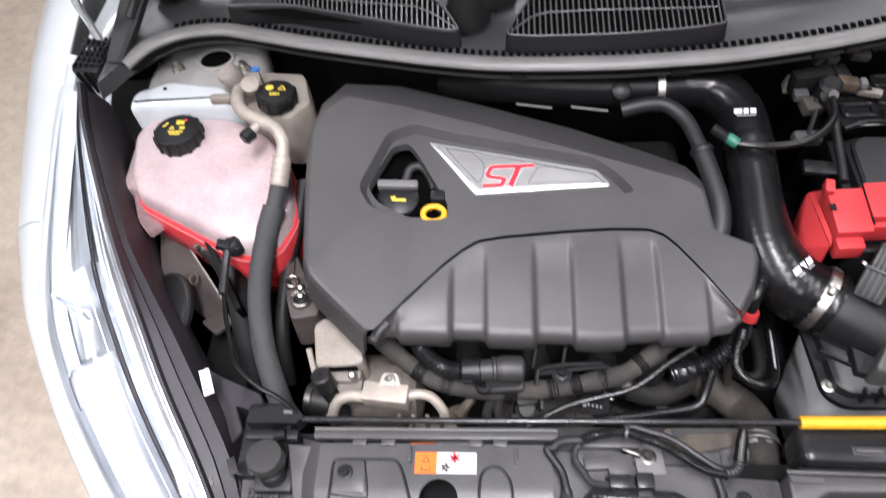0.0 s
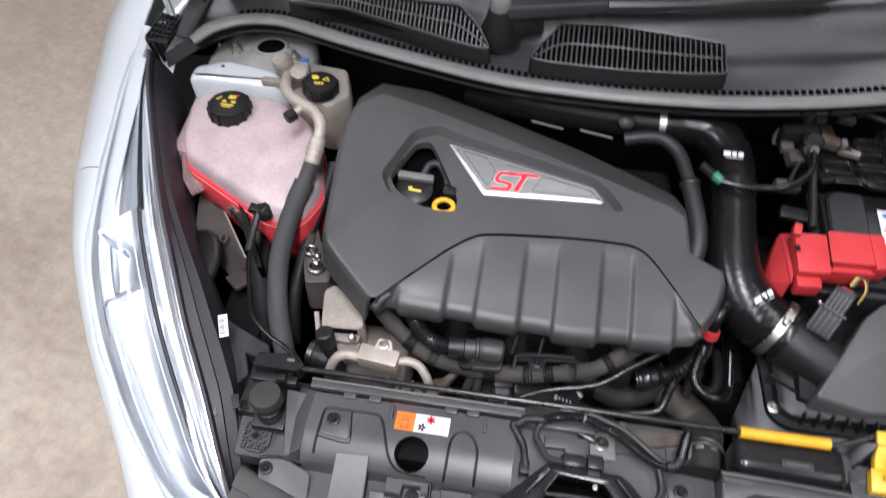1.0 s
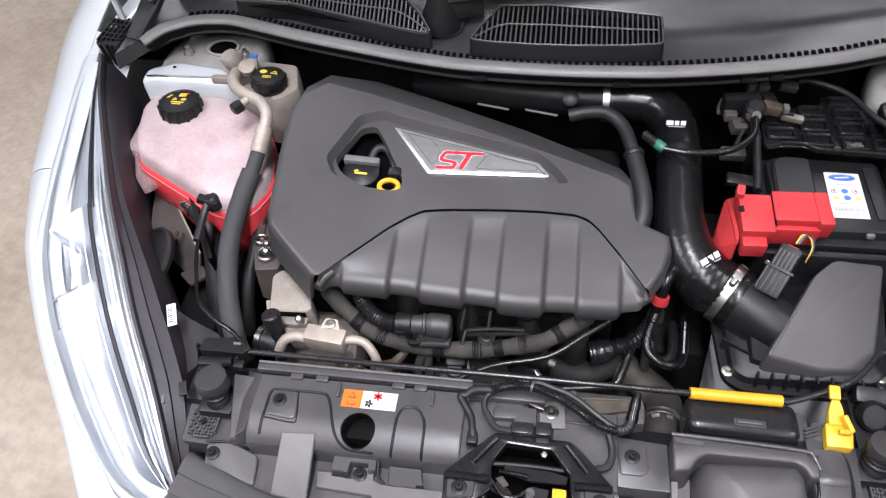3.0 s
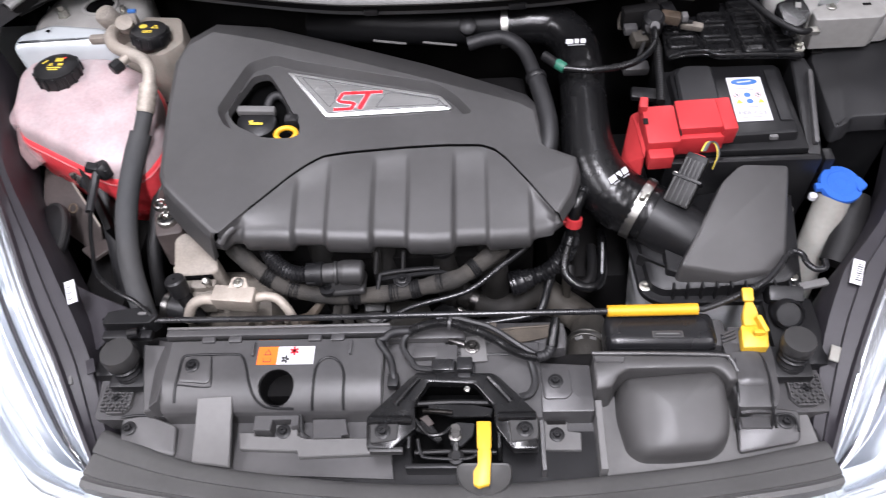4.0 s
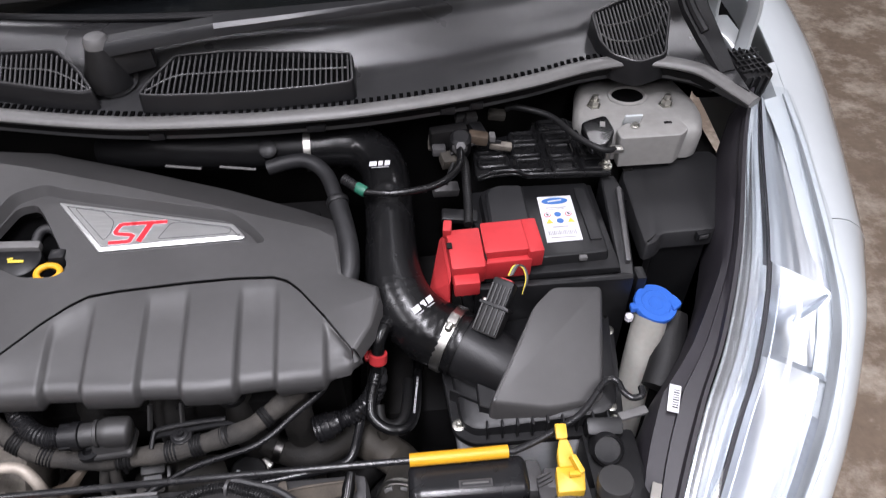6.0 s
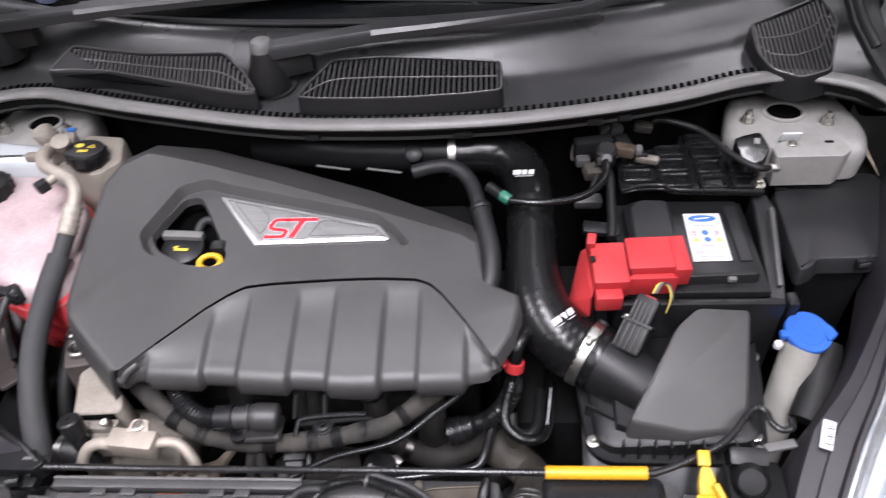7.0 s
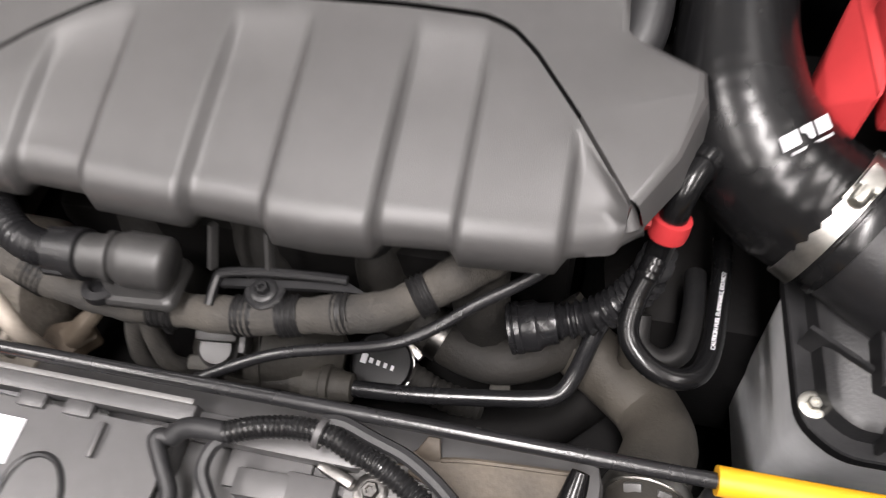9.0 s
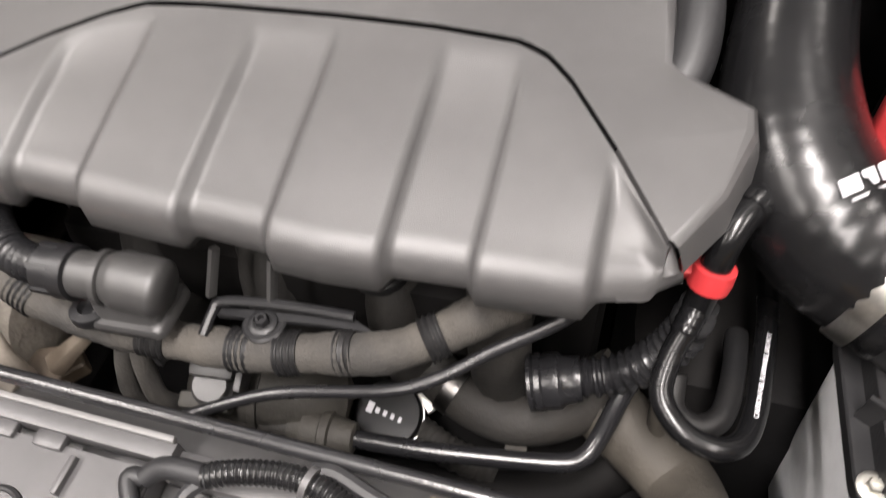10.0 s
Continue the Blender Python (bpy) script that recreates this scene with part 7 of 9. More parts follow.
part("small_nut", lathe([(0.0035, 0), (0.0035, 0.004), (0.002, 0.004), (0.002, 0.008), (0, 0.008)], pose(0.022, -0.030, 0.780), 6), "steel", latch)
part("lever_notch", slab(rounded([(0.010, -0.104), (0.068, -0.104), (0.067, -0.122), (0.060, -0.133), (0.046, -0.1385), (0.030, -0.138), (0.018, -0.131), (0.011, -0.120)], 0.008), lambda x, y: 0.7590 + 0.12 * (-0.11 - y), ((0.002, 0.0015), (0, 0.0), (-0.001, 0.003), (-0.001, 0.02))), "seal", latch, "dark notch round the lever")
lever_z = lambda x, y: 0.791 if y > -0.108 else 0.791 - 0.35 * (-0.108 - y)
part("lever", slab(rounded([(0.0325, -0.070), (0.0478, -0.0705), (0.0475, -0.0985), (0.0462, -0.1005), (0.0475, -0.1025), (0.0468, -0.114), (0.0452, -0.1345), (0.034, -0.1375), (0.0285, -0.1345), (0.0285, -0.1225), (0.0335, -0.1155), (0.0332, -0.1025), (0.0345, -0.1005), (0.0328, -0.0985)], 0.0015, 2), lever_z, ((0.0014, 0), (0.0003, 0.0005), (0, 0.0016), (0, 0.005))), "yellow", latch, "bright yellow release lever")

# small connector block, cables and the loom above the latch
micro = thing("latch_connector", (0.005, -0.005, 0.77), "black latch switch plug", "connector")
part("plug_body", box(-0.004, -0.005, 0.789, 0.026, 0.014, 0.012, 0.002), "resonator", micro)
part("plug_cap", box(0.0195, -0.0045, 0.790, 0.018, 0.016, 0.013, 0.002), "resonator", micro)
part("plug_base", box(0.006, -0.006, 0.781, 0.05, 0.020, 0.006, 0.002), "black", micro)
part("lug", box(0.019, -0.016, 0.787, 0.014, 0.006, 0.006, 0.001), "rubber", micro)
torx_plate = thing("fixing_bracket", (0.025, 0.02, 0.745), "grey steel bracket with a star-headed bolt", "bracket")
part("plate", box(0.029, 0.024, 0.7745, 0.030, 0.034, 0.004, 0.002, (0, 0, 4)), "panel_light", torx_plate)
bolt(0.0275, 0.0262, 0.7768, 0.0088, torx_plate, "dark_steel")
part("base_plate", box(-0.026, 0.026, 0.7735, 0.044, 0.020, 0.004, 0.001, (0, 0, 2)), "panel", torx_plate)
part("dark_clip", box(0.010, 0.030, 0.780, 0.020, 0.006, 0.010, 0.002, (0, 0, -20)), "dark_steel", torx_plate)
part("side_block", box(-0.002, 0.016, 0.776, 0.026, 0.024, 0.010, 0.003), "panel", torx_plate)
part("pale_block", box(-0.0255, 0.0185, 0.776, 0.029, 0.014, 0.010, 0.002, (0, 0, 2)), "panel", torx_plate)
loom = thing("latch_loom", (0.04, 0.02, 0.77), "black corrugated wiring loom above the latch", "wiring loom")
part("taped_start", tube([(-0.072, 0.029, 0.794), (-0.066, 0.0335, 0.797), (-0.056, 0.035, 0.7995), (-0.040, 0.035, 0.8005)], 0.0052, 10), "rubber", loom)
part("conduit", ribbed([(-0.043, 0.035, 0.8005), (-0.028, 0.0395, 0.803), (-0.010, 0.0425, 0.804), (0.006, 0.042, 0.804), (0.021, 0.037, 0.8025), (0.036, 0.0325, 0.801), (0.056, 0.022, 0.798), (0.072, 0.0125, 0.794), (0.086, 0.007, 0.791), (0.100, 0.005, 0.789)], 0.0058, 0.0027, 0.16, 14, 6), "gloss", loom)
part("conduit_end", ribbed([(0.100, 0.005, 0.789), (0.112, 0.009, 0.789), (0.118, 0.020, 0.791)], 0.0062, 0.004, 0.12), "rubber", loom)
part("boot", lathe([(0.0065, 0), (0.0072, 0.004), (0.0060, 0.012), (0.0066, 0.018), (0.005, 0.030), (0.0042, 0.034)], along((0.117, 0.017, 0.790), (0.123, 0.045, 0.801)), 14), "silicone", loom)
part("tie", lathe([(0.0066, 0), (0.0074, 0), (0.0074, 0.003), (0.0066, 0.003)], along((0.002, 0.0425, 0.8042), (0.012, 0.0405, 0.8035)), 14), "panel", loom)
part("left_branch", tube([(-0.072, 0.029, 0.794), (-0.079, 0.027, 0.7945), (-0.072, 0.016, 0.793), (-0.064, 0.004, 0.791), (-0.060, -0.014, 0.790), (-0.058, -0.022, 0.786)], 0.0042, 10), "rubber", loom)
part("left_branch_plug", box(-0.060, -0.021, 0.786, 0.012, 0.016, 0.012, 0.002), "black", loom)
part("thin_branch", tube([(-0.042, 0.034, 0.799), (-0.049, 0.027, 0.797), (-0.050, 0.016, 0.795), (-0.042, 0.004, 0.792), (-0.034, -0.006, 0.790), (-0.016, -0.008, 0.789)], 0.0035, 8), "rubber", loom)
part("second_cable", tube([(0.002, 0.0485, 0.802), (0.012, 0.0495, 0.802), (0.028, 0.045, 0.801), (0.045, 0.040, 0.800), (0.060, 0.032, 0.798), (0.074, 0.022, 0.796), (0.092, 0.011, 0.792), (0.106, 0.006, 0.789)], 0.0036, 8), "rubber", loom)
part("down_branch", tube([(0.092, 0.006, 0.785), (0.0965, -0.008, 0.780), (0.097, -0.022, 0.778), (0.091, -0.033, 0.776), (0.080, -0.036, 0.774)], 0.0042, 8), "rubber", loom)

# ---- prop rod, stowed ----
rod = thing("bonnet_prop_rod", (0, 0.046, 0.80), "slim black steel bonnet prop rod with a yellow grip, stowed", "prop rod")
part("rod", tube([(-0.3826, 0.0444, 0.7915), (-0.3724, 0.0424, 0.7905), (-0.3643, 0.0465, 0.7925), (-0.3603, 0.0537, 0.7980), (-0.3501, 0.0563, 0.8005), (-0.1938, 0.0553, 0.8010), (-0.0028, 0.0558, 0.8010), (0.1811, 0.0563, 0.7995), (0.2771, 0.0573, 0.7980), (0.2935, 0.0588, 0.7980), (0.3292, 0.0731, 0.7990), (0.3670, 0.0936, 0.8000), (0.3977, 0.1263, 0.8010), (0.4079, 0.1319, 0.8010), (0.4150, 0.1273, 0.8005), (0.4176, 0.1150, 0.8000), (0.4252, 0.1068, 0.7995), (0.4365, 0.1089, 0.7995), (0.4385, 0.1191, 0.7995)], 0.0037, 12, fine=8), "resonator", rod)
part("grip_sleeve", tube([(0.1821, 0.0565, 0.7995), (0.2322, 0.0570, 0.7987), (0.2827, 0.0576, 0.7981)], 0.0068, 16), "amber", rod, "yellow rubber grip sleeve")
pivot = thing("prop_pivot", (-0.38, 0.055, 0.78), "black plastic pivot bracket of the prop rod", "bracket")
part("top_plate", slab(rounded([(-0.410, 0.049), (-0.407, 0.066), (-0.360, 0.0735), (-0.344, 0.058), (-0.352, 0.049)], 0.003), flat(0.808), ((0.001, 0), (0, 0.001), (0, 0.022))), "black", pivot)
part("shelf", box(-0.380, 0.040, 0.794, 0.060, 0.012, 0.010, 0.003), "black", pivot)
part("eye", lathe([(0.0065, -0.006), (0.0065, 0.006), (0.0035, 0.006), (0.0035, -0.006)], pose(-0.368, 0.037, 0.805, 0, 90, 10), 14), "gloss", pivot)
part("white_rest", box(-0.362, 0.061, 0.8095, 0.010, 0.004, 0.003, 0.001), "panel_light", pivot)
clip = thing("prop_rod_clip", (0.343, 0.04, 0.765), "bright yellow plastic clip holding the prop rod", "clip")
part("base", slab(rounded([(0.3275, 0.0155), (0.3555, 0.0155), (0.359, 0.040), (0.350, 0.044), (0.340, 0.0435), (0.330, 0.042)], 0.002, 2), lambda x, y: 0.785 + 0.1 * (y - 0.03), ((0.001, 0), (0.0002, 0.0005), (0, 0.0014), (0, 0.012))), "yellow", clip)
part("upright", slab(rounded([(0.333, 0.040), (0.351, 0.040), (0.349, 0.056), (0.345, 0.066), (0.337, 0.066), (0.333, 0.054)], 0.002, 2), lambda x, y: 0.788 + 0.45 * (y - 0.040), ((0.001, 0), (0, 0.001), (0, 0.01))), "yellow", clip)
part("cheek", box(0.3505, 0.040, 0.7910, 0.006, 0.020, 0.012, 0.002, (20, 0, 24)), "yellow", clip)
part("hook_tongue", box(0.3395, 0.0715, 0.8035, 0.012, 0.016, 0.006, 0.002, (14, 0, -3)), "yellow", clip)
part("stop", box(0.347, 0.031, 0.789, 0.012, 0.005, 0.006, 0.001), "yellow", clip)
part("mount", box(0.340, 0.034, 0.762, 0.044, 0.03, 0.018, 0.004, (4, 0, -6)), "panel", clip)
mount = thing("relay_housing", (0.395, 0.08, 0.72), "black cylindrical housing beside the lamp", "housing")
part("cylinder", lathe([(0.0165, -0.05), (0.0175, 0.0), (0.0175, 0.018), (0.0145, 0.022), (0.0135, 0.016), (0, 0.016)], pose(0.392, 0.072, 0.762, 38, 0, -8), 24), "black", mount)
part("block", box(0.394, 0.092, 0.768, 0.040, 0.02, 0.026, 0.005, (20, 0, -4)), "black", mount)
part("arm", box(0.430, 0.104, 0.772, 0.034, 0.010, 0.006, 0.002, (0, 0, 12)), "panel_light", mount)
bolt(0.4075, 0.1125, 0.776, 0.006, mount, "zinc")


# ---- coolant tank ----
tank = thing("coolant_tank", (-0.51, 0.36, 0.70), "milky pink coolant tank with red coolant along its lower edge", "coolant tank")
TANK = [(-0.600, 0.340), (-0.450, 0.258), (-0.408, 0.262), (-0.388, 0.312), (-0.402, 0.376), (-0.430, 0.425), (-0.492, 0.462), (-0.612, 0.466), (-0.628, 0.44), (-0.616, 0.372)]
tank_z = lambda x, y: 0.868 + 0.09 * (y - 0.36)
part("upper_half", dome(rounded(TANK, 0.020, 5), tank_z, ((1.02, 0.028), (1.0, 0.014), (0.975, 0.007), (0.94, 0.0025), (0.88, 0.0), (0.75, -0.003), (0.5, -0.005), (0.25, -0.006), (0.08, -0.006))), "tank", tank, "milky pink upper half", sharp=80)
part("lower_half", slab(rounded(TANK, 0.020, 5), lambda x, y: tank_z(x, y) - 0.026, ((-0.002, 0.0), (-0.005, 0.012), (-0.006, 0.03), (0.0, 0.09), (0.02, 0.12))), "coolant", tank, "red coolant showing through the lower half", sharp=80)
part("weld_flange", slab(rounded(TANK, 0.020, 5), lambda x, y: tank_z(x, y) - 0.034, ((-0.001, 0), (-0.0050, 0.0008), (-0.0058, 0.002), (-0.0050, 0.0032), (-0.002, 0.004))), "tank_rim", tank)
part("side_bulge", slab(rounded([(-0.640, 0.37), (-0.61, 0.36), (-0.61, 0.44), (-0.645, 0.45)], 0.01), flat(0.842), ((0.008, 0), (0.002, 0.004), (0, 0.012), (0, 0.09))), "tank", tank)
part("clear_skirt", slab(rounded([(-0.6209, 0.3626), (-0.5645, 0.3489), (-0.5638, 0.3299), (-0.597, 0.3116), (-0.6115, 0.3268)], 0.004), lambda x, y: 0.812 + 0.55 * (y - 0.3116), ((0.0015, 0), (0, 0.0015), (0, 0.012))), "skirt", tank, "clear pinkish plastic skirt")
tcap = part("cap", lathe([(0.029, -0.012), (0.031, -0.008), (0.0315, 0.006), (0.030, 0.011), (0.026, 0.013), (0, 0.0135)], pose(-0.552, 0.419, 0.884, -4, 2, 0), 36), "black", tank, "black cap with yellow warning print")
for k in range(14):
    a = 2 * math.pi * k / 14
    part("grip_rib", moved(box(0.0315, 0, 0.0, 0.003, 0.005, 0.018, 0.001), pose(-0.552, 0.419, 0.884, -4, 2, 0) @ pose(0, 0, 0, 0, 0, math.degrees(a))), "black", tcap)


def cap_print(parent, m, marks):
    for x, y, sx, sy, rot, c in marks:
        part("print", moved(box(x, y, 0, sx, sy, 0.0005, 0, (0, 0, rot)), m), c, parent, smooth=False)


cap_print(tcap, pose(-0.552, 0.419, 0.884, -4, 2, 0) @ pose(0, 0, 0.0138), [(0.003, 0.011, 0.011, 0.008, 0, "yellow_ink"), (0.009, 0.015, 0.005, 0.003, 30, "red_ink"), (0.004, 0.012, 0.006, 0.0012, 0, "ink"), (-0.007, 0.0, 0.006, 0.0016, 60, "yellow_ink"), (-0.004, 0.0, 0.006, 0.0016, -60, "yellow_ink"), (-0.0055, -0.0022, 0.007, 0.0014, 0, "yellow_ink"),
                                                              (0.008, 0.0, 0.007, 0.005, 0, "yellow_ink"), (0.001, -0.0075, 0.020, 0.0026, 0, "yellow_ink"), (0.001, -0.012, 0.014, 0.0022, 0, "yellow_ink"), (-0.016, 0.006, 0.010, 0.002, 60, "yellow_ink")])
part("neck", lathe([(0.026, 0), (0.028, 0.002), (0.026, 0.02)], pose(-0.552, 0.419, 0.862), 28), "tank", tank)

# level sensor plug and its cable
sensor = thing("coolant_sensor_cable", (-0.455, 0.25, 0.82), "black plug and thin cable at the coolant tank", "cable")
part("plug", lathe([(0.011, 0), (0.012, 0.004), (0.012, 0.016), (0.009, 0.020), (0, 0.020)], along((-0.452, 0.262, 0.838), (-0.465, 0.262, 0.875)), 16), "black", sensor)
part("collar", box(-0.460, 0.258, 0.853, 0.028, 0.012, 0.010, 0.002, (0, 20, 0)), "black", sensor)
part("tail", tube([(-0.460, 0.258, 0.852), (-0.462, 0.235, 0.842), (-0.460, 0.20, 0.835)], 0.0055, 8), "rubber", sensor)
part("cable", tube([(-0.461, 0.215, 0.838), (-0.452, 0.175, 0.832), (-0.440, 0.140, 0.827), (-0.428, 0.112, 0.824), (-0.400, 0.088, 0.820), (-0.372, 0.074, 0.816), (-0.352, 0.060, 0.806)], 0.0028, 8), "silicone", sensor)

# ---- air conditioning pipe and hose ----
ac = thing("air_conditioning_hose", (-0.40, 0.22, 0.70), "thick black foam-covered hose on an aluminium pipe", "hose")
part("aluminium_pipe", tube([(-0.468, 0.462, 0.918), (-0.462, 0.436, 0.926), (-0.448, 0.412, 0.928), (-0.424, 0.396, 0.928), (-0.402, 0.384, 0.926), (-0.391, 0.366, 0.918), (-0.393, 0.345, 0.904)], 0.0085, 16), "pipe", ac, "dull bent aluminium pipe")
part("crimp_collar", ribbed([(-0.392, 0.352, 0.909), (-0.394, 0.338, 0.900), (-0.397, 0.322, 0.889)], 0.0122, 0.008, 0.1, 18), "pipe", ac, "crimped metal collar")
part("bare_hose", tube([(-0.397, 0.325, 0.890), (-0.402, 0.308, 0.877), (-0.408, 0.292, 0.864)], 0.0104, 16), "foam", ac)
part("foam_hose", tube([(-0.404, 0.302, 0.872), (-0.416, 0.270, 0.848), (-0.424, 0.216, 0.815), (-0.417, 0.160, 0.785), (-0.400, 0.112, 0.757), (-0.385, 0.08, 0.72)], 0.0140, 20), "foam", ac, "grey-black foam sleeve")
port = part("service_port", tube([(-0.424, 0.390, 0.927), (-0.432, 0.379, 0.925)], 0.006, 10), "pipe", ac)
part("port_cap", lathe([(0.0085, 0), (0.009, 0.002), (0.009, 0.013), (0.007, 0.015), (0, 0.015)], along((-0.431, 0.380, 0.925), (-0.445, 0.362, 0.9235)), 8), "black", port, "black port cap")
valve = thing("expansion_valve", (-0.46, 0.47, 0.88), "cast alloy valve block below the cowl", "valve")
part("block", box(-0.462, 0.482, 0.905, 0.040, 0.034, 0.03, 0.006, (0, 0, 20)), "alloy", valve)
part("drum", lathe([(0.014, 0), (0.015, 0.003), (0.015, 0.016), (0.012, 0.02), (0, 0.02)], pose(-0.480, 0.488, 0.915, 12, -14, 0), 20), "alloy", valve)
part("drum", lathe([(0.011, 0), (0.012, 0.003), (0.012, 0.012), (0, 0.014)], pose(-0.452, 0.468, 0.918, 20, 10, 0), 18), "alloy", valve)
part("neck", box(-0.50, 0.47, 0.899, 0.03, 0.012, 0.012, 0.004), "alloy", valve)
part("blue_tag", box(-0.452, 0.50, 0.922, 0.012, 0.006, 0.004, 0.001), "blue_ink", valve)
brake = thing("brake_fluid_reservoir", (-0.41, 0.47, 0.80), "yellowed plastic brake fluid reservoir with a black cap", "reservoir")
part("body", slab(rounded([(-0.470, 0.448), (-0.402, 0.432), (-0.376, 0.462), (-0.394, 0.522), (-0.455, 0.53)], 0.010), flat(0.895), ((0.008, 0), (0.002, 0.003), (0, 0.010), (0, 0.09))), "reservoir", brake)
bcap = part("cap", lathe([(0.022, -0.014), (0.0245, -0.010), (0.0262, -0.006), (0.0262, 0.006), (0.024, 0.010), (0, 0.0105)], pose(-0.419, 0.460, 0.908, -8, 6, 0), 32), "black", brake, "black cap with yellow symbols")
for k in range(10):
    part("grip_rib", moved(box(0.026, 0, 0.0, 0.003, 0.006, 0.014, 0.001), pose(-0.419, 0.460, 0.908, -8, 6, 0) @ pose(0, 0, 0, 0, 0, 36 * k)), "black", bcap)
bm_ = pose(-0.419, 0.460, 0.908, -8, 6, 0) @ pose(0, 0, 0.0108)
part("print_ring", lathe([(0.0028, 0), (0.0055, 0), (0.0055, 0.0004), (0.0028, 0.0004)], bm_ @ pose(-0.009, 0.005, 0), 18), "yellow_ink", bcap, smooth=False)
cap_print(bcap, bm_, [(0.005, 0.006, 0.009, 0.0014, 60, "yellow_ink"), (0.010, 0.006, 0.009, 0.0014, -60, "yellow_ink"), (0.0075, 0.0022, 0.010, 0.0014, 0, "yellow_ink"), (0.0, -0.006, 0.011, 0.0014, 10, "yellow_ink"), (0.0, -0.0105, 0.011, 0.0014, 10, "yellow_ink"), (-0.0055, -0.009, 0.0014, 0.005, 10, "yellow_ink"), (0.0055, -0.0075, 0.0014, 0.005, 10, "yellow_ink"), (0.0, -0.008, 0.005, 0.0014, 40, "yellow_ink")])

# ---- suspension towers ----
for s in (-1, 1):
    tower = thing("suspension_tower", (s * 0.54, 0.54, 0.70), "dull white painted suspension tower top with bolts", "suspension tower", "suspension towers")
    hx = 0.530 if s < 0 else 0.521
    hy = 0.558 if s < 0 else 0.534
    out = [(s * (hx - 0.085), hy - 0.04), (s * (hx - 0.055), hy - 0.075), (s * (hx + 0.085), hy - 0.085), (s * (hx + 0.10), hy - 0.03), (s * (hx + 0.08), hy + 0.06), (s * (hx - 0.06), hy + 0.06)]
    part("top_plate", slab(rounded(out, 0.025, 5), flat(0.893), ((0.016, 0), (0.007, 0.003), (0.002, 0.010), (0, 0.02), (0.002, 0.05))), "body", tower, "dull white top plate", sharp=70)
    # flush black disc draws the opening's shade; the wall's shade is its colour
    part("opening", slab(circle(s * hx, hy, 0.0185, 24, 1.2), flat(0.8942), ((0, 0), (0, 0.001))), "recess_shade", tower, "flush black disc drawn as the shaded round opening")
    part("tower_wall", slab(inset(ccw(rounded(out, 0.025, 5)), 0.006), flat(0.85), ((0, 0), (0, 0.14))), "deep", tower, "lower wall, near-black for the shade below the plate")
    part("hole_rim", tube([(x, y, 0.8945) for x, y in circle(s * hx, hy, 0.021, 20, 1.2)], 0.0028, 8, fine=2, closed=True), "body", tower)
    for a in (200, 330, 90):
        bx, by = s * hx + 0.055 * math.cos(radians(a)), hy + 0.05 * math.sin(radians(a))
        part("strut_nut", lathe([(0.010, 0), (0.010, 0.002), (0.0072, 0.002), (0.0072, 0.010), (0.0042, 0.010), (0.0042, 0.017), (0, 0.018)], pose(bx, by, 0.893), 6), "zinc", tower)
flare = thing("white_wing_panel", (-0.56, 0.48, 0.80), "bright white painted inner body panel beside the tank", "body panel")
part("panel", slab(rounded([(-0.634, 0.462), (-0.612, 0.466), (-0.492, 0.462), (-0.478, 0.474), (-0.50, 0.498), (-0.585, 0.512), (-0.632, 0.492)], 0.012, 4), lambda x, y: 0.8985 + 0.1 * (y - 0.47), ((0.010, 0), (0.004, 0.002), (0.001, 0.007), (0, 0.014), (0, 0.09))), "paint", flare, sharp=70)
part("drain_hole", lathe([(0.003, 0), (0, 0)], pose(-0.585, 0.492, 0.9022), 10), "deep", flare)
right_panel = thing("white_bracket_panel", (0.53, 0.46, 0.80), "white painted bracket plate in front of the tower", "body panel")
part("plate", slab(rounded([(0.484, 0.455), (0.505, 0.470), (0.528, 0.488), (0.574, 0.470), (0.580, 0.446), (0.566, 0.434), (0.485, 0.434)], 0.005), flat(0.897), ((0.001, 0), (0, 0.001), (0, 0.004), (0.004, 0.05))), "body", right_panel)
part("tab", box(0.508, 0.466, 0.903, 0.024, 0.003, 0.018, 0.001, (20, 0, 0)), "paint", right_panel)
part("slot", box(0.556, 0.462, 0.8975, 0.010, 0.004, 0.001, 0), "deep", right_panel)
bolt(0.51, 0.458, 0.898, 0.006, right_panel, "zinc")
earth = thing("earth_cable", (0.44, 0.46, 0.88), "black cable running along the battery bracket", "cable")
part("cable", tube([(0.345, 0.512, 0.900), (0.3574, 0.5082, 0.905), (0.3995, 0.4827, 0.905), (0.4243, 0.4348, 0.905), (0.4513, 0.4067, 0.903), (0.470, 0.411, 0.898)], 0.0042, 10), "satin", earth)
part("lug", box(0.473, 0.412, 0.897, 0.016, 0.012, 0.006, 0.002), "zinc", earth)
part("guide_plate", slab(rounded([(0.439, 0.4703), (0.4765, 0.4825), (0.4799, 0.4465), (0.464, 0.4179), (0.4394, 0.4121)], 0.010), flat(0.902), ((0.002, 0), (0, 0.002), (0, 0.012))), "gloss", earth)
part("guide_slot", box(0.466, 0.460, 0.9025, 0.007, 0.011, 0.002, 0.0005, (0, 0, -15)), "body", earth)
solenoid = thing("solenoid_cluster", (0.27, 0.46, 0.84), "grubby solenoid valves and plugs below the cowl", "solenoid")
part("body", lathe([(0.013, 0), (0.014, 0.004), (0.014, 0.03), (0.010, 0.034), (0, 0.034)], pose(0.276, 0.452, 0.878, 15, 0, 0), 18), "black", solenoid)
part("bracket", box(0.262, 0.468, 0.892, 0.05, 0.018, 0.03, 0.004, (0, 0, 8)), "deep", solenoid)
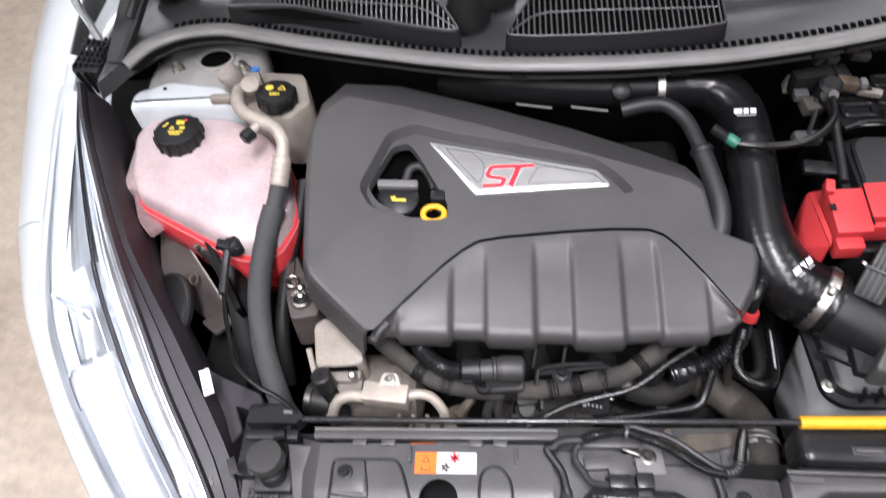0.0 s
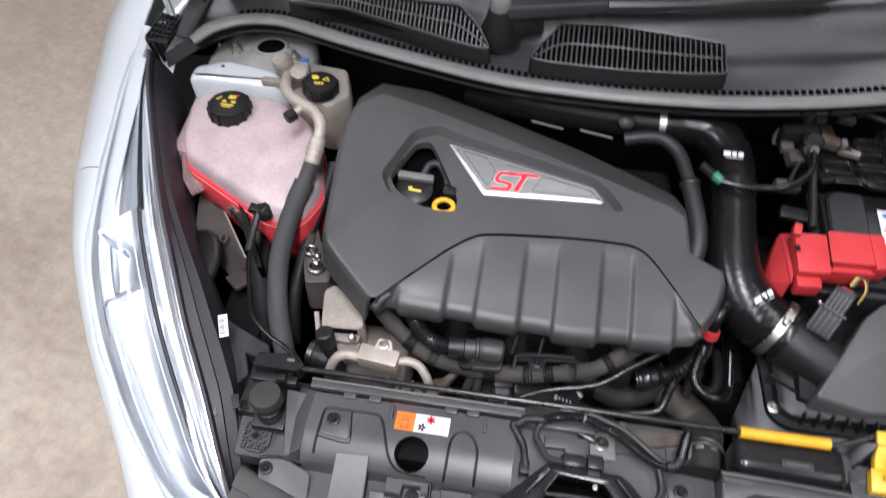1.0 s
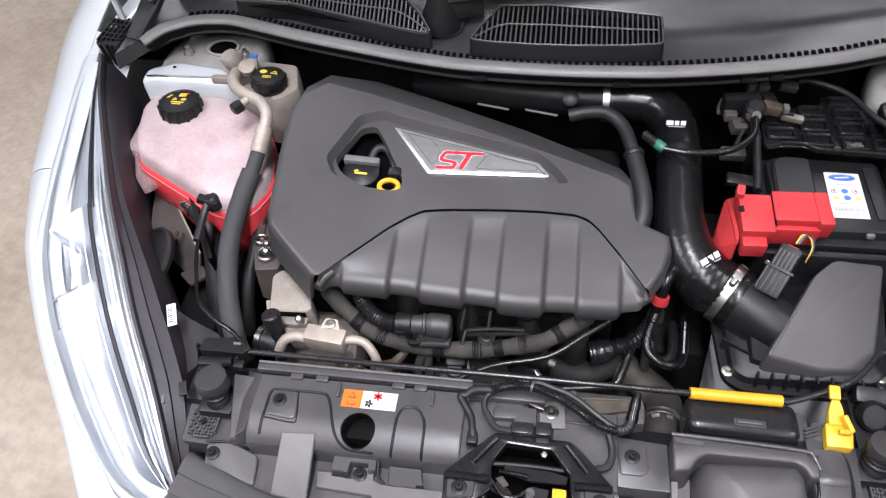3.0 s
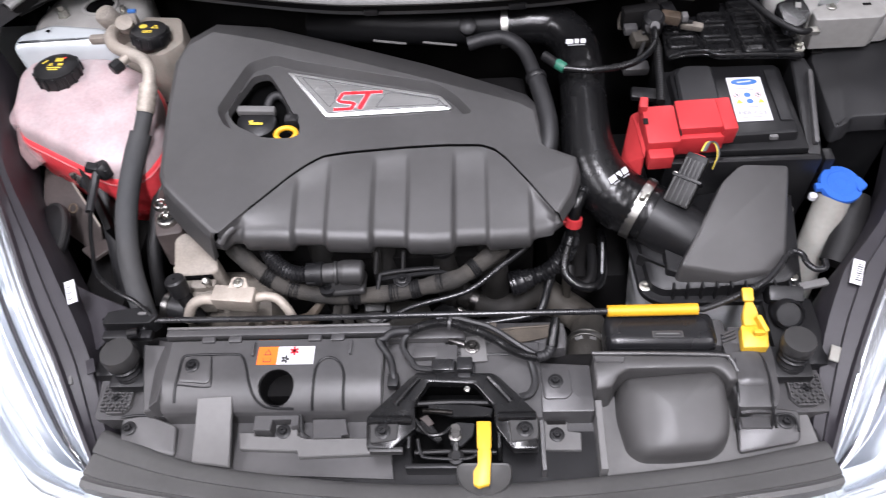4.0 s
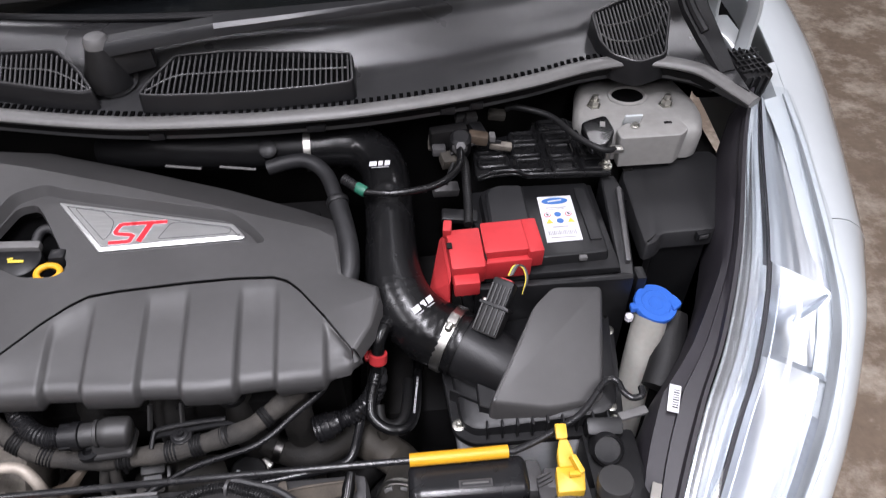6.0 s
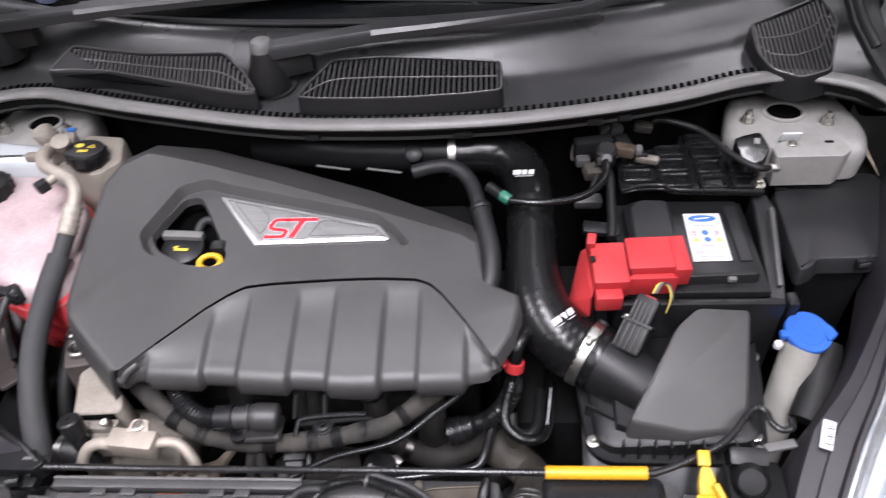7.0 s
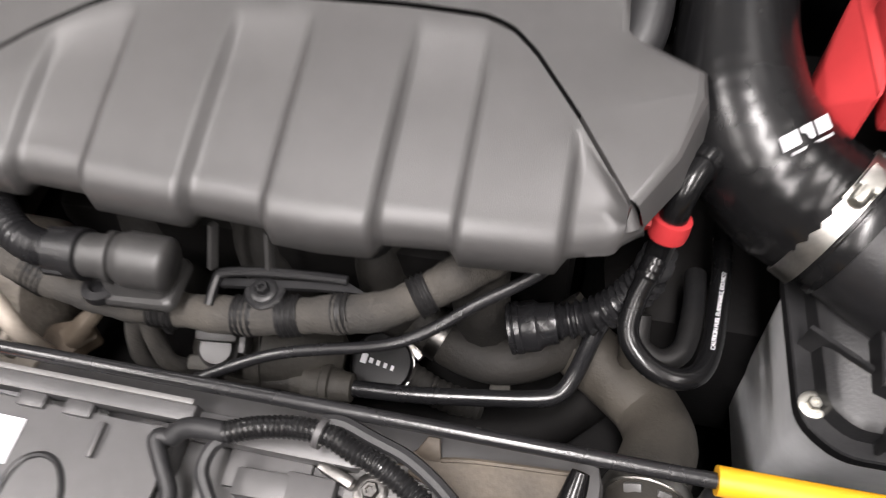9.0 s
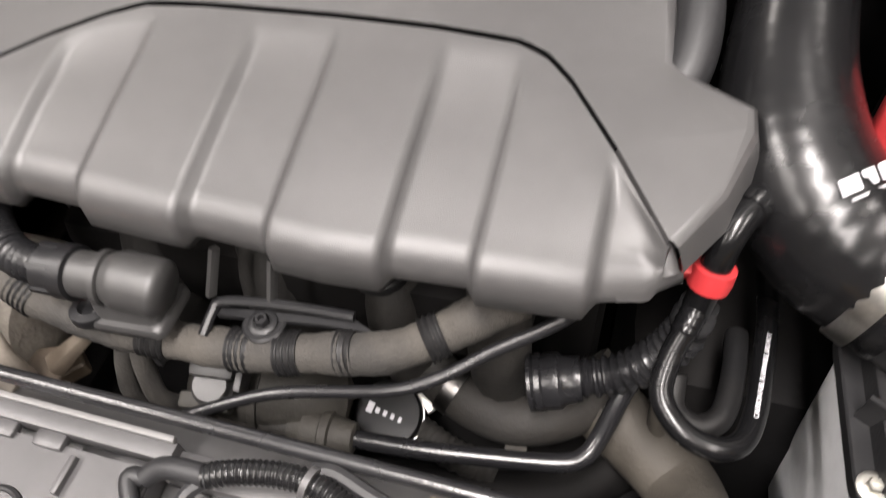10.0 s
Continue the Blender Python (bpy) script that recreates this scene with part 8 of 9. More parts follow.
part("plug", box(0.300, 0.455, 0.897, 0.026, 0.016, 0.014, 0.003, (0, 8, -8)), "rust", solenoid)
part("plug_tip", box(0.318, 0.452, 0.899, 0.008, 0.012, 0.010, 0.002), "panel_light", solenoid)
part("port", lathe([(0.009, 0), (0.010, 0.006), (0.007, 0.010), (0.006, 0.02), (0, 0.02)], pose(0.274, 0.44, 0.895, 50, 0, 0), 14), "panel", solenoid)
part("clip", box(0.248, 0.450, 0.885, 0.018, 0.014, 0.012, 0.003), "panel", solenoid)
for cx, cy, cz, sx, sy, sz, turn, mat in ((0.290, 0.508, 0.893, 0.030, 0.016, 0.014, 8, "panel"), (0.333, 0.512, 0.892, 0.024, 0.014, 0.012, -6, "dusty"), (0.262, 0.440, 0.876, 0.026, 0.020, 0.016, 14, "dusty"), (0.302, 0.482, 0.886, 0.018, 0.024, 0.018, 20, "black"),
                                      (0.330, 0.452, 0.884, 0.030, 0.010, 0.010, -10, "cast"), (0.252, 0.402, 0.858, 0.034, 0.016, 0.014, 6, "panel"), (0.266, 0.366, 0.842, 0.046, 0.018, 0.010, -4, "black"), (0.244, 0.476, 0.880, 0.016, 0.016, 0.022, 0, "cast")):
    part("plug", box(cx, cy, cz, sx, sy, sz, 0.003, (12, 6, turn)), mat, solenoid)
for a, b in (((0.252, 0.402, 0.866), (0.290, 0.508, 0.898)), ((0.330, 0.452, 0.890), (0.262, 0.440, 0.884))):
    part("wire", tube([a, tuple((p + q) / 2 + 0.006 for p, q in zip(a, b)), b], 0.0028, 8), "satin", solenoid)
for x, w in ((0.262, 0.02), (0.300, 0.018), (-0.10, 0.02), (0.095, 0.024)):
    part("cowl_clip", box(x, cowl_y(x) - 0.004, 0.934, w, 0.012, 0.010, 0.003), "black", solenoid)

# ---- dark corner on the left: horn, chassis leg, brackets ----
horn = thing("horn", (-0.56, 0.22, 0.66), "black disc horn behind the headlight", "horn")
part("disc", lathe([(0.0, 0.022), (0.012, 0.021), (0.016, 0.016), (0.03, 0.015), (0.046, 0.012), (0.056, 0.003), (0.056, -0.006), (0.036, -0.016), (0, -0.02)], pose(-0.578, 0.226, 0.742, 14, -34, 0), 36), "black", horn)
part("rim", lathe([(0.0555, -0.002), (0.0578, 0.0), (0.0578, 0.004), (0.0555, 0.005)], pose(-0.578, 0.226, 0.742, 14, -34, 0), 36), "hood", horn)
leg = thing("chassis_leg", (-0.50, 0.2, 0.5), "dark chassis leg beside the lamp", "chassis")
part("rail", box(-0.500, 0.22, 0.63, 0.07, 0.42, 0.12, 0.012), "deep", leg)
part("bracket_strip", box(-0.485, 0.255, 0.79, 0.008, 0.11, 0.05, 0.002, (20, 0, 30)), "deep", leg)
# the sheet's brown includes red reflected from the coolant
part("inner_sheet", thick(loft([[Vector((-0.612, 0.372, 0.775)), Vector((-0.598, 0.310, 0.766)), Vector((-0.589, 0.272, 0.757))], [Vector((-0.590, 0.356, 0.782)), Vector((-0.560, 0.298, 0.764)), Vector((-0.560, 0.250, 0.736))], [Vector((-0.546, 0.302, 0.766)), Vector((-0.528, 0.274, 0.754)), Vector((-0.541, 0.240, 0.718))], [Vector((-0.505, 0.250, 0.742)), Vector((-0.505, 0.240, 0.730)), Vector((-0.520, 0.228, 0.706))]]), 0.003), "stained", leg, "brown inner wing sheet, the coolant's red reflection put into its colour")
part("sheet_edge", tube([(-0.590, 0.357, 0.783), (-0.546, 0.303, 0.767), (-0.505, 0.251, 0.743)], 0.0016, 6), "reservoir", leg, "pale sheet edge")
part("mount_plate", slab(rounded([(-0.535, 0.225), (-0.51, 0.205), (-0.49, 0.225), (-0.505, 0.245)], 0.006), flat(0.725), ((0.001, 0), (0, 0.001), (0, 0.006))), "stained", leg)
part("grommet", tube([(x, y, 0.764 + 0.5 * (y - 0.2685)) for x, y in circle(-0.541, 0.2685, 0.0058, 14)], 0.0016, 8, fine=2, closed=True), "rust", leg)
thermo = thing("radiator_hose", (-0.46, 0.23, 0.70), "black radiator hose with a bright clamp below the tank", "hose")
part("hose", tube([(-0.522, 0.306, 0.80), (-0.504, 0.291, 0.797), (-0.4870, 0.273, 0.787), (-0.4750, 0.245, 0.757), (-0.4695, 0.205, 0.712), (-0.467, 0.16, 0.65)], 0.0165, 16), "rubber", thermo)
part("clamp", lathe([(0.0166, 0), (0.0178, 0), (0.0178, 0.008), (0.0166, 0.008)], along((-0.512, 0.298, 0.799), (-0.498, 0.285, 0.795)), 22), "steel", thermo)
part("clamp_ear", box(-0.520, 0.290, 0.812, 0.016, 0.006, 0.008, 0.001, (0, 0, 40)), "steel", thermo)
hose2 = thing("heater_hose", (-0.39, 0.25, 0.72), "black rubber hose behind the foam-covered one", "hose")
part("hose", tube([(-0.384, 0.37, 0.84), (-0.390, 0.32, 0.822), (-0.404, 0.265, 0.785), (-0.412, 0.205, 0.745), (-0.408, 0.15, 0.69)], 0.0095, 14), "satin", hose2)
part("pale_pipe", tube([(-0.370, 0.17, 0.75), (-0.360, 0.14, 0.74), (-0.352, 0.115, 0.73)], 0.004, 8), "pipe", hose2)
fitting = thing("pressure_fitting", (-0.345, 0.215, 0.77), "bright metal pressure fitting beside the engine", "fitting")
part("cast_boss", slab(rounded([(-0.402, 0.270), (-0.394, 0.290), (-0.382, 0.262), (-0.352, 0.222), (-0.350, 0.192), (-0.384, 0.186), (-0.396, 0.220)], 0.006, 3), flat(0.797), ((0.003, 0), (0.0008, 0.001), (0, 0.004), (-0.004, 0.06))), "stained", fitting, "grubby cast housing")
for fx, fy, fr in ((-0.389, 0.237, 0.0095), (-0.374, 0.212, 0.0135)):
    m = pose(fx, fy, 0.797, -6, 4, 0)
    part("flange_ring", lathe([(fr, 0), (fr, 0.006), (fr - 0.0018, 0.008), (fr - 0.003, 0.007), (fr - 0.0035, 0.002)], m, 24), "clamp", fitting, "bright metal ring")
    part("dark_seat", lathe([(fr - 0.003, 0.0025), (0, 0.003)], m, 20), "satin", fitting)
part("nipple", lathe([(0.006, 0), (0.006, 0.006), (0.0042, 0.008), (0.0042, 0.013), (0.0055, 0.014), (0.0055, 0.018), (0.003, 0.020), (0, 0.020)], pose(-0.375, 0.216, 0.799, -20, 10, 0), 12), "steel", fitting)
part("nipple", lathe([(0.004, 0), (0.004, 0.010), (0.0028, 0.012), (0, 0.012)], pose(-0.386, 0.231, 0.799, -20, 10, 0), 8), "steel", fitting)
part("upper_stud", lathe([(0.005, 0), (0.005, 0.012), (0.0038, 0.014), (0, 0.014)], pose(-0.402, 0.348, 0.808, -20, 10, 0), 8), "clamp", fitting)
part("upper_lug", box(-0.400, 0.342, 0.795, 0.022, 0.034, 0.026, 0.006, (0, 0, 12)), "cast", fitting)

# ---- compressor and pipes at the front left of the engine ----
comp = thing("air_conditioning_compressor", (-0.28, 0.11, 0.62), "dusty cast alloy compressor with aluminium pipe block", "compressor")
part("body", lathe([(0.043, -0.07), (0.046, -0.06), (0.046, 0.03), (0.04, 0.04), (0.02, 0.045), (0, 0.045)], pose(-0.27, 0.128, 0.715, 0, 90, 0), 28), "cast", comp)
part("mount_casting", slab(rounded([(-0.348, 0.168), (-0.334, 0.178), (-0.290, 0.145), (-0.285, 0.126), (-0.300, 0.121), (-0.342, 0.120)], 0.006), lambda x, y: 0.803 + 0.3 * (y - 0.13), ((0.003, 0), (0.0008, 0.001), (0, 0.003), (-0.002, 0.05))), "alloy", comp, "smooth cast bracket")
part("lower_flange", slab(rounded([(-0.344, 0.1165), (-0.288, 0.1175), (-0.289, 0.108), (-0.304, 0.1045), (-0.342, 0.1065)], 0.003), flat(0.797), ((0.002, 0), (0, 0.0015), (0, 0.012))), "alloy", comp)
# black bar drawn for the shade in the recessed slot
part("slot", box(-0.316, 0.1185, 0.7945, 0.046, 0.0045, 0.012, 0.001, (0, 0, 3)), "recess_shade", comp)
part("lower_block", box(-0.3035, 0.100, 0.777, 0.032, 0.026, 0.020, 0.003), "alloy", comp)
part("block_ridge", box(-0.3035, 0.090, 0.781, 0.034, 0.004, 0.018, 0.001), "cast", comp)
part("stud", lathe([(0.005, 0), (0.005, 0.014), (0.003, 0.016), (0, 0.016)], pose(-0.2955, 0.1105, 0.796, 20, 0, 0), 8), "clamp", comp)
part("pipe_block", box(-0.2545, 0.0835, 0.803, 0.052, 0.022, 0.026, 0.003, (4, 0, -6)), "pipe", comp, "pale machined pipe block")
part("block_tab", slab(rounded([(-0.2635, 0.088), (-0.236, 0.088), (-0.241, 0.103), (-0.2575, 0.104)], 0.003), lambda x, y: 0.816 + 0.25 * (y - 0.088), ((0.001, 0), (0, 0.001), (0, 0.006))), "pipe", comp)
bolt(-0.2495, 0.0955, 0.8185, 0.0065, comp, "zinc")
part("left_pipe", tube([(-0.278, 0.0825, 0.802), (-0.296, 0.085, 0.800), (-0.312, 0.082, 0.792), (-0.322, 0.072, 0.774)], 0.0068, 14), "pipe", comp)
part("right_pipe", tube([(-0.232, 0.0835, 0.803), (-0.218, 0.0855, 0.803), (-0.205, 0.0835, 0.800), (-0.195, 0.0765, 0.791), (-0.190, 0.071, 0.776), (-0.189, 0.070, 0.74)], 0.0058, 14), "pipe", comp)
part("lower_rib", box(-0.205, 0.06, 0.765, 0.055, 0.012, 0.012, 0.003), "cast", comp)
for k in range(4):
    part("fin", box(-0.242 + 0.016 * k, 0.064, 0.770, 0.005, 0.012, 0.03, 0.002), "cast", comp)
part("bracket_arm", strap([(-0.1778, 0.080, 0.755), (-0.168, 0.0905, 0.762), (-0.1566, 0.0994, 0.770)], (0.014, 0.011, 0.006), (0.008, 0.006, 0.005)), "shield", comp)
part("bracket_web", slab(rounded([(-0.200, 0.090), (-0.178, 0.098), (-0.166, 0.088), (-0.182, 0.070), (-0.200, 0.072)], 0.003), flat(0.748), ((0.001, 0), (0, 0.001), (0, 0.01))), "shield", comp)
cap2 = thing("service_valve", (-0.325, 0.09, 0.78), "black capped service valve", "valve")
part("cap", lathe([(0.0115, -0.01), (0.012, 0.0), (0.012, 0.012), (0.010, 0.014), (0.0015, 0.014), (0.0015, 0.012), (0, 0.012)], pose(-0.326, 0.096, 0.812, -12, -6, 0), 18), "black", cap2)
part("stem", tube([(-0.325, 0.094, 0.806), (-0.318, 0.086, 0.786), (-0.310, 0.078, 0.765)], 0.009, 12), "deep", cap2)
part("bright_ring", lathe([(0.0185, 0), (0.0195, 0.001), (0.0195, 0.008), (0.0185, 0.009)], along((-0.352, 0.092, 0.775), (-0.330, 0.088, 0.775)), 20), "dark_steel", cap2)
part("drum", lathe([(0.018, 0), (0.018, 0.03), (0.012, 0.034), (0, 0.034)], along((-0.352, 0.092, 0.775), (-0.310, 0.086, 0.775)), 20), "black", cap2)


# ---- hoses and looms in front of the engine ----
harness = thing("engine_harness", (-0.05, 0.11, 0.74), "dusty cloth-taped engine wiring harness", "wiring loom")
part("taped_loom", tube([(-0.268, 0.150, 0.818), (-0.240, 0.128, 0.806), (-0.215, 0.114, 0.796), (-0.190, 0.105, 0.787), (-0.155, 0.102, 0.778), (-0.122, 0.104, 0.771), (-0.086, 0.106, 0.770), (-0.053, 0.109, 0.772), (-0.024, 0.114, 0.775), (0.007, 0.119, 0.780), (0.029, 0.130, 0.785), (0.049, 0.145, 0.789), (0.068, 0.16, 0.79)], 0.0106, 16, fine=14,
     rfun=lambda s, t: 1.0 + 0.05 * math.sin(s * 95) + 0.03 * math.sin(s * 260) + 0.045 * ((s * 120) % 1.0)), "tape", harness)
for a, b in (((-0.226, 0.119, 0.8005), (-0.214, 0.1135, 0.7955)), ((-0.197, 0.1075, 0.789), (-0.184, 0.104, 0.785)), ((-0.125, 0.1038, 0.7715), (-0.110, 0.1045, 0.7705)), ((-0.074, 0.107, 0.7705), (-0.062, 0.1082, 0.7715)), ((-0.048, 0.1098, 0.7723), (-0.036, 0.112, 0.774)), ((-0.016, 0.1155, 0.7763), (-0.007, 0.117, 0.778)), ((0.026, 0.128, 0.7842), (0.034, 0.1335, 0.786))):
    part("bare_conduit", ribbed([a, tuple((p + q) / 2 for p, q in zip(a, b)), b], 0.0123, 0.0034, 0.10, 16, 6), "satin", harness, "bare corrugated conduit")
for k, (a, b) in enumerate((((-0.138, 0.098, 0.764), (-0.145, 0.087, 0.72)), ((-0.130, 0.099, 0.764), (-0.128, 0.088, 0.72)))):
    part("hanging_tail", tube([a, ((a[0] + b[0]) / 2 - 0.003, (a[1] + b[1]) / 2, (a[2] + b[2]) / 2), b, (b[0] + 0.01, b[1] + 0.01, b[2] - 0.03)], 0.006, 10), "tape", harness)
part("cable_tie", box(-0.118, 0.097, 0.762, 0.004, 0.006, 0.014, 0.001), "rubber", harness)
duct = thing("boost_pipe", (-0.15, 0.11, 0.77), "black corrugated pipe with a smooth moulded elbow", "pipe")
part("corrugated", ribbed([(-0.226, 0.150, 0.822), (-0.216, 0.133, 0.818), (-0.203, 0.120, 0.814), (-0.186, 0.112, 0.811), (-0.166, 0.110, 0.811)], 0.0106, 0.0040, 0.20, 18), "resonator", duct)
part("collar", lathe([(0.0118, 0), (0.013, 0.001), (0.013, 0.012), (0.0145, 0.012), (0.0145, 0.020), (0.0125, 0.021)], along((-0.170, 0.110, 0.811), (-0.14, 0.111, 0.811)), 22), "black", duct)
for k in range(6):
    part("collar_rib", moved(box(0.0135, 0, 0.007, 0.002, 0.003, 0.012, 0), along((-0.170, 0.110, 0.811), (-0.14, 0.111, 0.811), 60 * k)), "black", duct)
part("elbow", tube([(-0.152, 0.1105, 0.811), (-0.140, 0.1112, 0.811), (-0.128, 0.1125, 0.810), (-0.112, 0.1135, 0.808), (-0.101, 0.1140, 0.806)], 0.0122, 24, rfun=lambda s, t: 1.0 + 0.27 * max(0.0, min(1.0, (s - 0.018) / 0.008)) - 0.5 * max(0.0, (s / t - 0.9) / 0.1) ** 2), "hood", duct, "smooth black elbow with a closed end")
part("elbow_step", lathe([(0.0122, 0), (0.0145, 0.001), (0.0145, 0.004), (0.0132, 0.005)], along((-0.137, 0.1113, 0.811), (-0.12, 0.113, 0.8095)), 24), "hood", duct)
hood_rows = []
for z, x0, x1, y0, y1 in ((0.810, -0.131, -0.093, 0.103, 0.127), (0.808, -0.134, -0.0905, 0.100, 0.129), (0.800, -0.134, -0.0885, 0.097, 0.129), (0.7945, -0.132, -0.088, 0.095, 0.129), (0.7945, -0.135, -0.085, 0.0915, 0.131), (0.7925, -0.1365, -0.0835, 0.090, 0.132), (0.7885, -0.1365, -0.0835, 0.090, 0.132), (0.787, -0.134, -0.086, 0.092, 0.130)):
    hood_rows.append([Vector((-0.1235 + 0.82 * (x + 0.111), 0.1095 + 0.84 * (y - 0.111), z)) for x, y in rounded([(x0, y0), (x1, y0 + 0.003), (x1, y1), (x0, y1 - 0.004)], 0.008, 5)])
shell = loft(hood_rows, closed=True)
shell.verts.ensure_lookup_table()
shell.faces.new(shell.verts[:len(hood_rows[0])])
part("outlet_box", shell, "hood", duct, "boxy moulded outlet with a lip", sharp=50)
part("lug", lathe([(0.010, 0), (0.0105, 0.002), (0.0105, 0.006), (0.006, 0.007), (0.0045, 0.004), (0, 0.004)], pose(-0.146, 0.100, 0.789, -10, 0, 0), 20), "black", duct)
bracket = thing("cover_bracket", (-0.06, 0.13, 0.76), "black plastic bracket rail below the engine cover", "bracket")
part("rail", tube([(-0.088, 0.106, 0.781), (-0.0865, 0.118, 0.786), (-0.083, 0.1235, 0.7885), (-0.06, 0.1275, 0.789), (-0.03, 0.130, 0.789), (-0.012, 0.131, 0.788)], 0.0028, 8), "black", bracket)
part("web", slab([(-0.084, 0.122), (-0.012, 0.131), (0.0, 0.126), (-0.030, 0.124), (-0.084, 0.117)], flat(0.785), ((0, 0), (0, 0.003))), "black", bracket)
part("tab", slab(rounded([(-0.0705, 0.126), (-0.046, 0.127), (-0.0475, 0.112), (-0.058, 0.106), (-0.069, 0.112)], 0.006, 5), flat(0.7845), ((0.0012, 0), (0, 0.001), (0, 0.006))), "black", bracket)
bolt(-0.0582, 0.1185, 0.7845, 0.0078, bracket, "black")
for foot, head in (((-0.0908, 0.1257, 0.788), (-0.0861, 0.139, 0.814)), ((-0.057, 0.1288, 0.788), (-0.0539, 0.1392, 0.814))):
    part("upright_rib", strap([foot, head], (0.0036, 0.0036), (0.005, 0.005)), "hood", bracket)
part("side_nub", lathe([(0.016, 0.0), (0.0165, 0.02), (0.0155, 0.034), (0.0, 0.036)], along((-0.011, 0.166, 0.778), (-0.012, 0.168, 0.83)), 18), "satin", bracket)
part("nub_ring", lathe([(0.0165, 0), (0.018, 0.001), (0.018, 0.004), (0.0165, 0.005)], along((-0.011, 0.166, 0.783), (-0.012, 0.168, 0.83)), 18), "black", bracket)
thin = thing("thin_vacuum_pipe", (0.0, 0.11, 0.75), "thin black vacuum pipe curving below the engine cover", "pipe")
part("pipe", tube([(0.102, 0.158, 0.812), (0.091, 0.146, 0.801), (0.060, 0.131, 0.783), (0.033, 0.114, 0.772), (0.009, 0.1045, 0.767), (-0.037, 0.095, 0.762), (-0.063, 0.087, 0.757), (-0.100, 0.070, 0.748)], 0.0034, 10), "resonator", thin)
lower = thing("lower_coolant_pipe", (0.04, 0.11, 0.66), "black coolant pipe with a quick coupling", "pipe")
part("pipe", tube([(0.135, 0.175, 0.735), (0.127, 0.155, 0.720), (0.1195, 0.135, 0.702), (0.112, 0.1225, 0.695), (0.098, 0.117, 0.692), (0.064, 0.112, 0.690), (0.020, 0.106, 0.690), (-0.02, 0.103, 0.690)], 0.0056, 14), "resonator", lower)
part("pipe_left", tube([(-0.045, 0.102, 0.690), (-0.074, 0.100, 0.690), (-0.13, 0.098, 0.69)], 0.0078, 14), "shaded_dusty", lower)
part("coupling", lathe([(0.0085, 0), (0.0085, 0.008), (0.0125, 0.009), (0.0125, 0.020), (0.014, 0.021), (0.014, 0.026), (0.0115, 0.027), (0.0095, 0.040), (0.008, 0.041)], along((-0.060, 0.1005, 0.690), (0.0, 0.1045, 0.690)), 20), "dusty", lower, "dusty quick coupling")
pump = thing("water_pump_housing", (-0.08, 0.12, 0.62), "dusty brown cast pump housing behind the wiring", "pump housing")
part("housing", tube([(-0.125, 0.112, 0.690), (-0.105, 0.115, 0.694), (-0.080, 0.118, 0.694), (-0.055, 0.122, 0.690), (-0.040, 0.128, 0.682)], 0.021, 18, rfun=lambda s, t: 0.82 + 0.3 * math.sin(math.pi * s / t)), "dusty", pump)
part("flange", lathe([(0.016, 0), (0.026, 0.001), (0.026, 0.006), (0.016, 0.007)], along((-0.088, 0.117, 0.694), (-0.06, 0.121, 0.691)), 22), "dusty", pump)
part("base", box(-0.085, 0.135, 0.665, 0.09, 0.03, 0.05, 0.008), "dusty", pump)
grey_clip = thing("grey_plug", (-0.10, 0.098, 0.69), "dusty grey wiring plug", "connector")
part("body", lathe([(0.010, -0.014), (0.012, -0.010), (0.0125, 0.004), (0.0105, 0.006), (0.0095, 0.012)], pose(-0.101, 0.102, 0.722, 20, 10, 10), 18), "hood", grey_clip)
part("collar", box(-0.104, 0.094, 0.716, 0.030, 0.010, 0.016, 0.003, (20, 10, 10)), "dusty", grey_clip)
part("head", box(-0.099, 0.110, 0.738, 0.026, 0.018, 0.012, 0.004, (20, 10, 10)), "hood", grey_clip)
part("latch_ear", box(-0.083, 0.106, 0.728, 0.004, 0.012, 0.024, 0.001, (20, 10, 10)), "hood", grey_clip)
part("tail", tube([(-0.105, 0.09, 0.714), (-0.115, 0.08, 0.705), (-0.14, 0.085, 0.70), (-0.16, 0.10, 0.69)], 0.0035, 8), "rubber", grey_clip)
valve2 = thing("recirculation_valve", (-0.012, 0.14, 0.60), "round black valve cap with white print and a steel clamp", "valve")
cm = pose(-0.0125, 0.133, 0.664, 14, 4, 0)
part("cap", lathe([(0.0205, -0.03), (0.022, -0.012), (0.022, -0.002), (0.0205, 0.0), (0, 0.0006)], cm, 30), "matt_cap", valve2)
part("band", lathe([(0.0225, -0.016), (0.0232, -0.016), (0.0232, -0.008), (0.0225, -0.008)], cm, 30), "clamp", valve2)
part("band_screw", moved(box(0.020, 0.016, -0.011, 0.018, 0.008, 0.008, 0.002, (0, 0, -40)), cm), "clamp", valve2)
for k, w in enumerate((0.006, 0.004, 0.0035, 0.0035, 0.003)):
    part("print_block", moved(box(-0.012 + 0.0052 * k, 0.001 - 0.0008 * k, 0.0008, w * 0.7, 0.007 if k == 0 else 0.0035, 0.0004, 0, (0, 0, -8)), cm), "white", valve2, smooth=False)
part("hose", ribbed([(0.006, 0.134, 0.646), (0.03, 0.126, 0.640), (0.06, 0.124, 0.632)], 0.011, 0.006, 0.12), "shaded_dusty", valve2)
bellows = thing("bellows_hose", (0.11, 0.16, 0.70), "black bellows hose with a ringed collar and red connector", "hose")
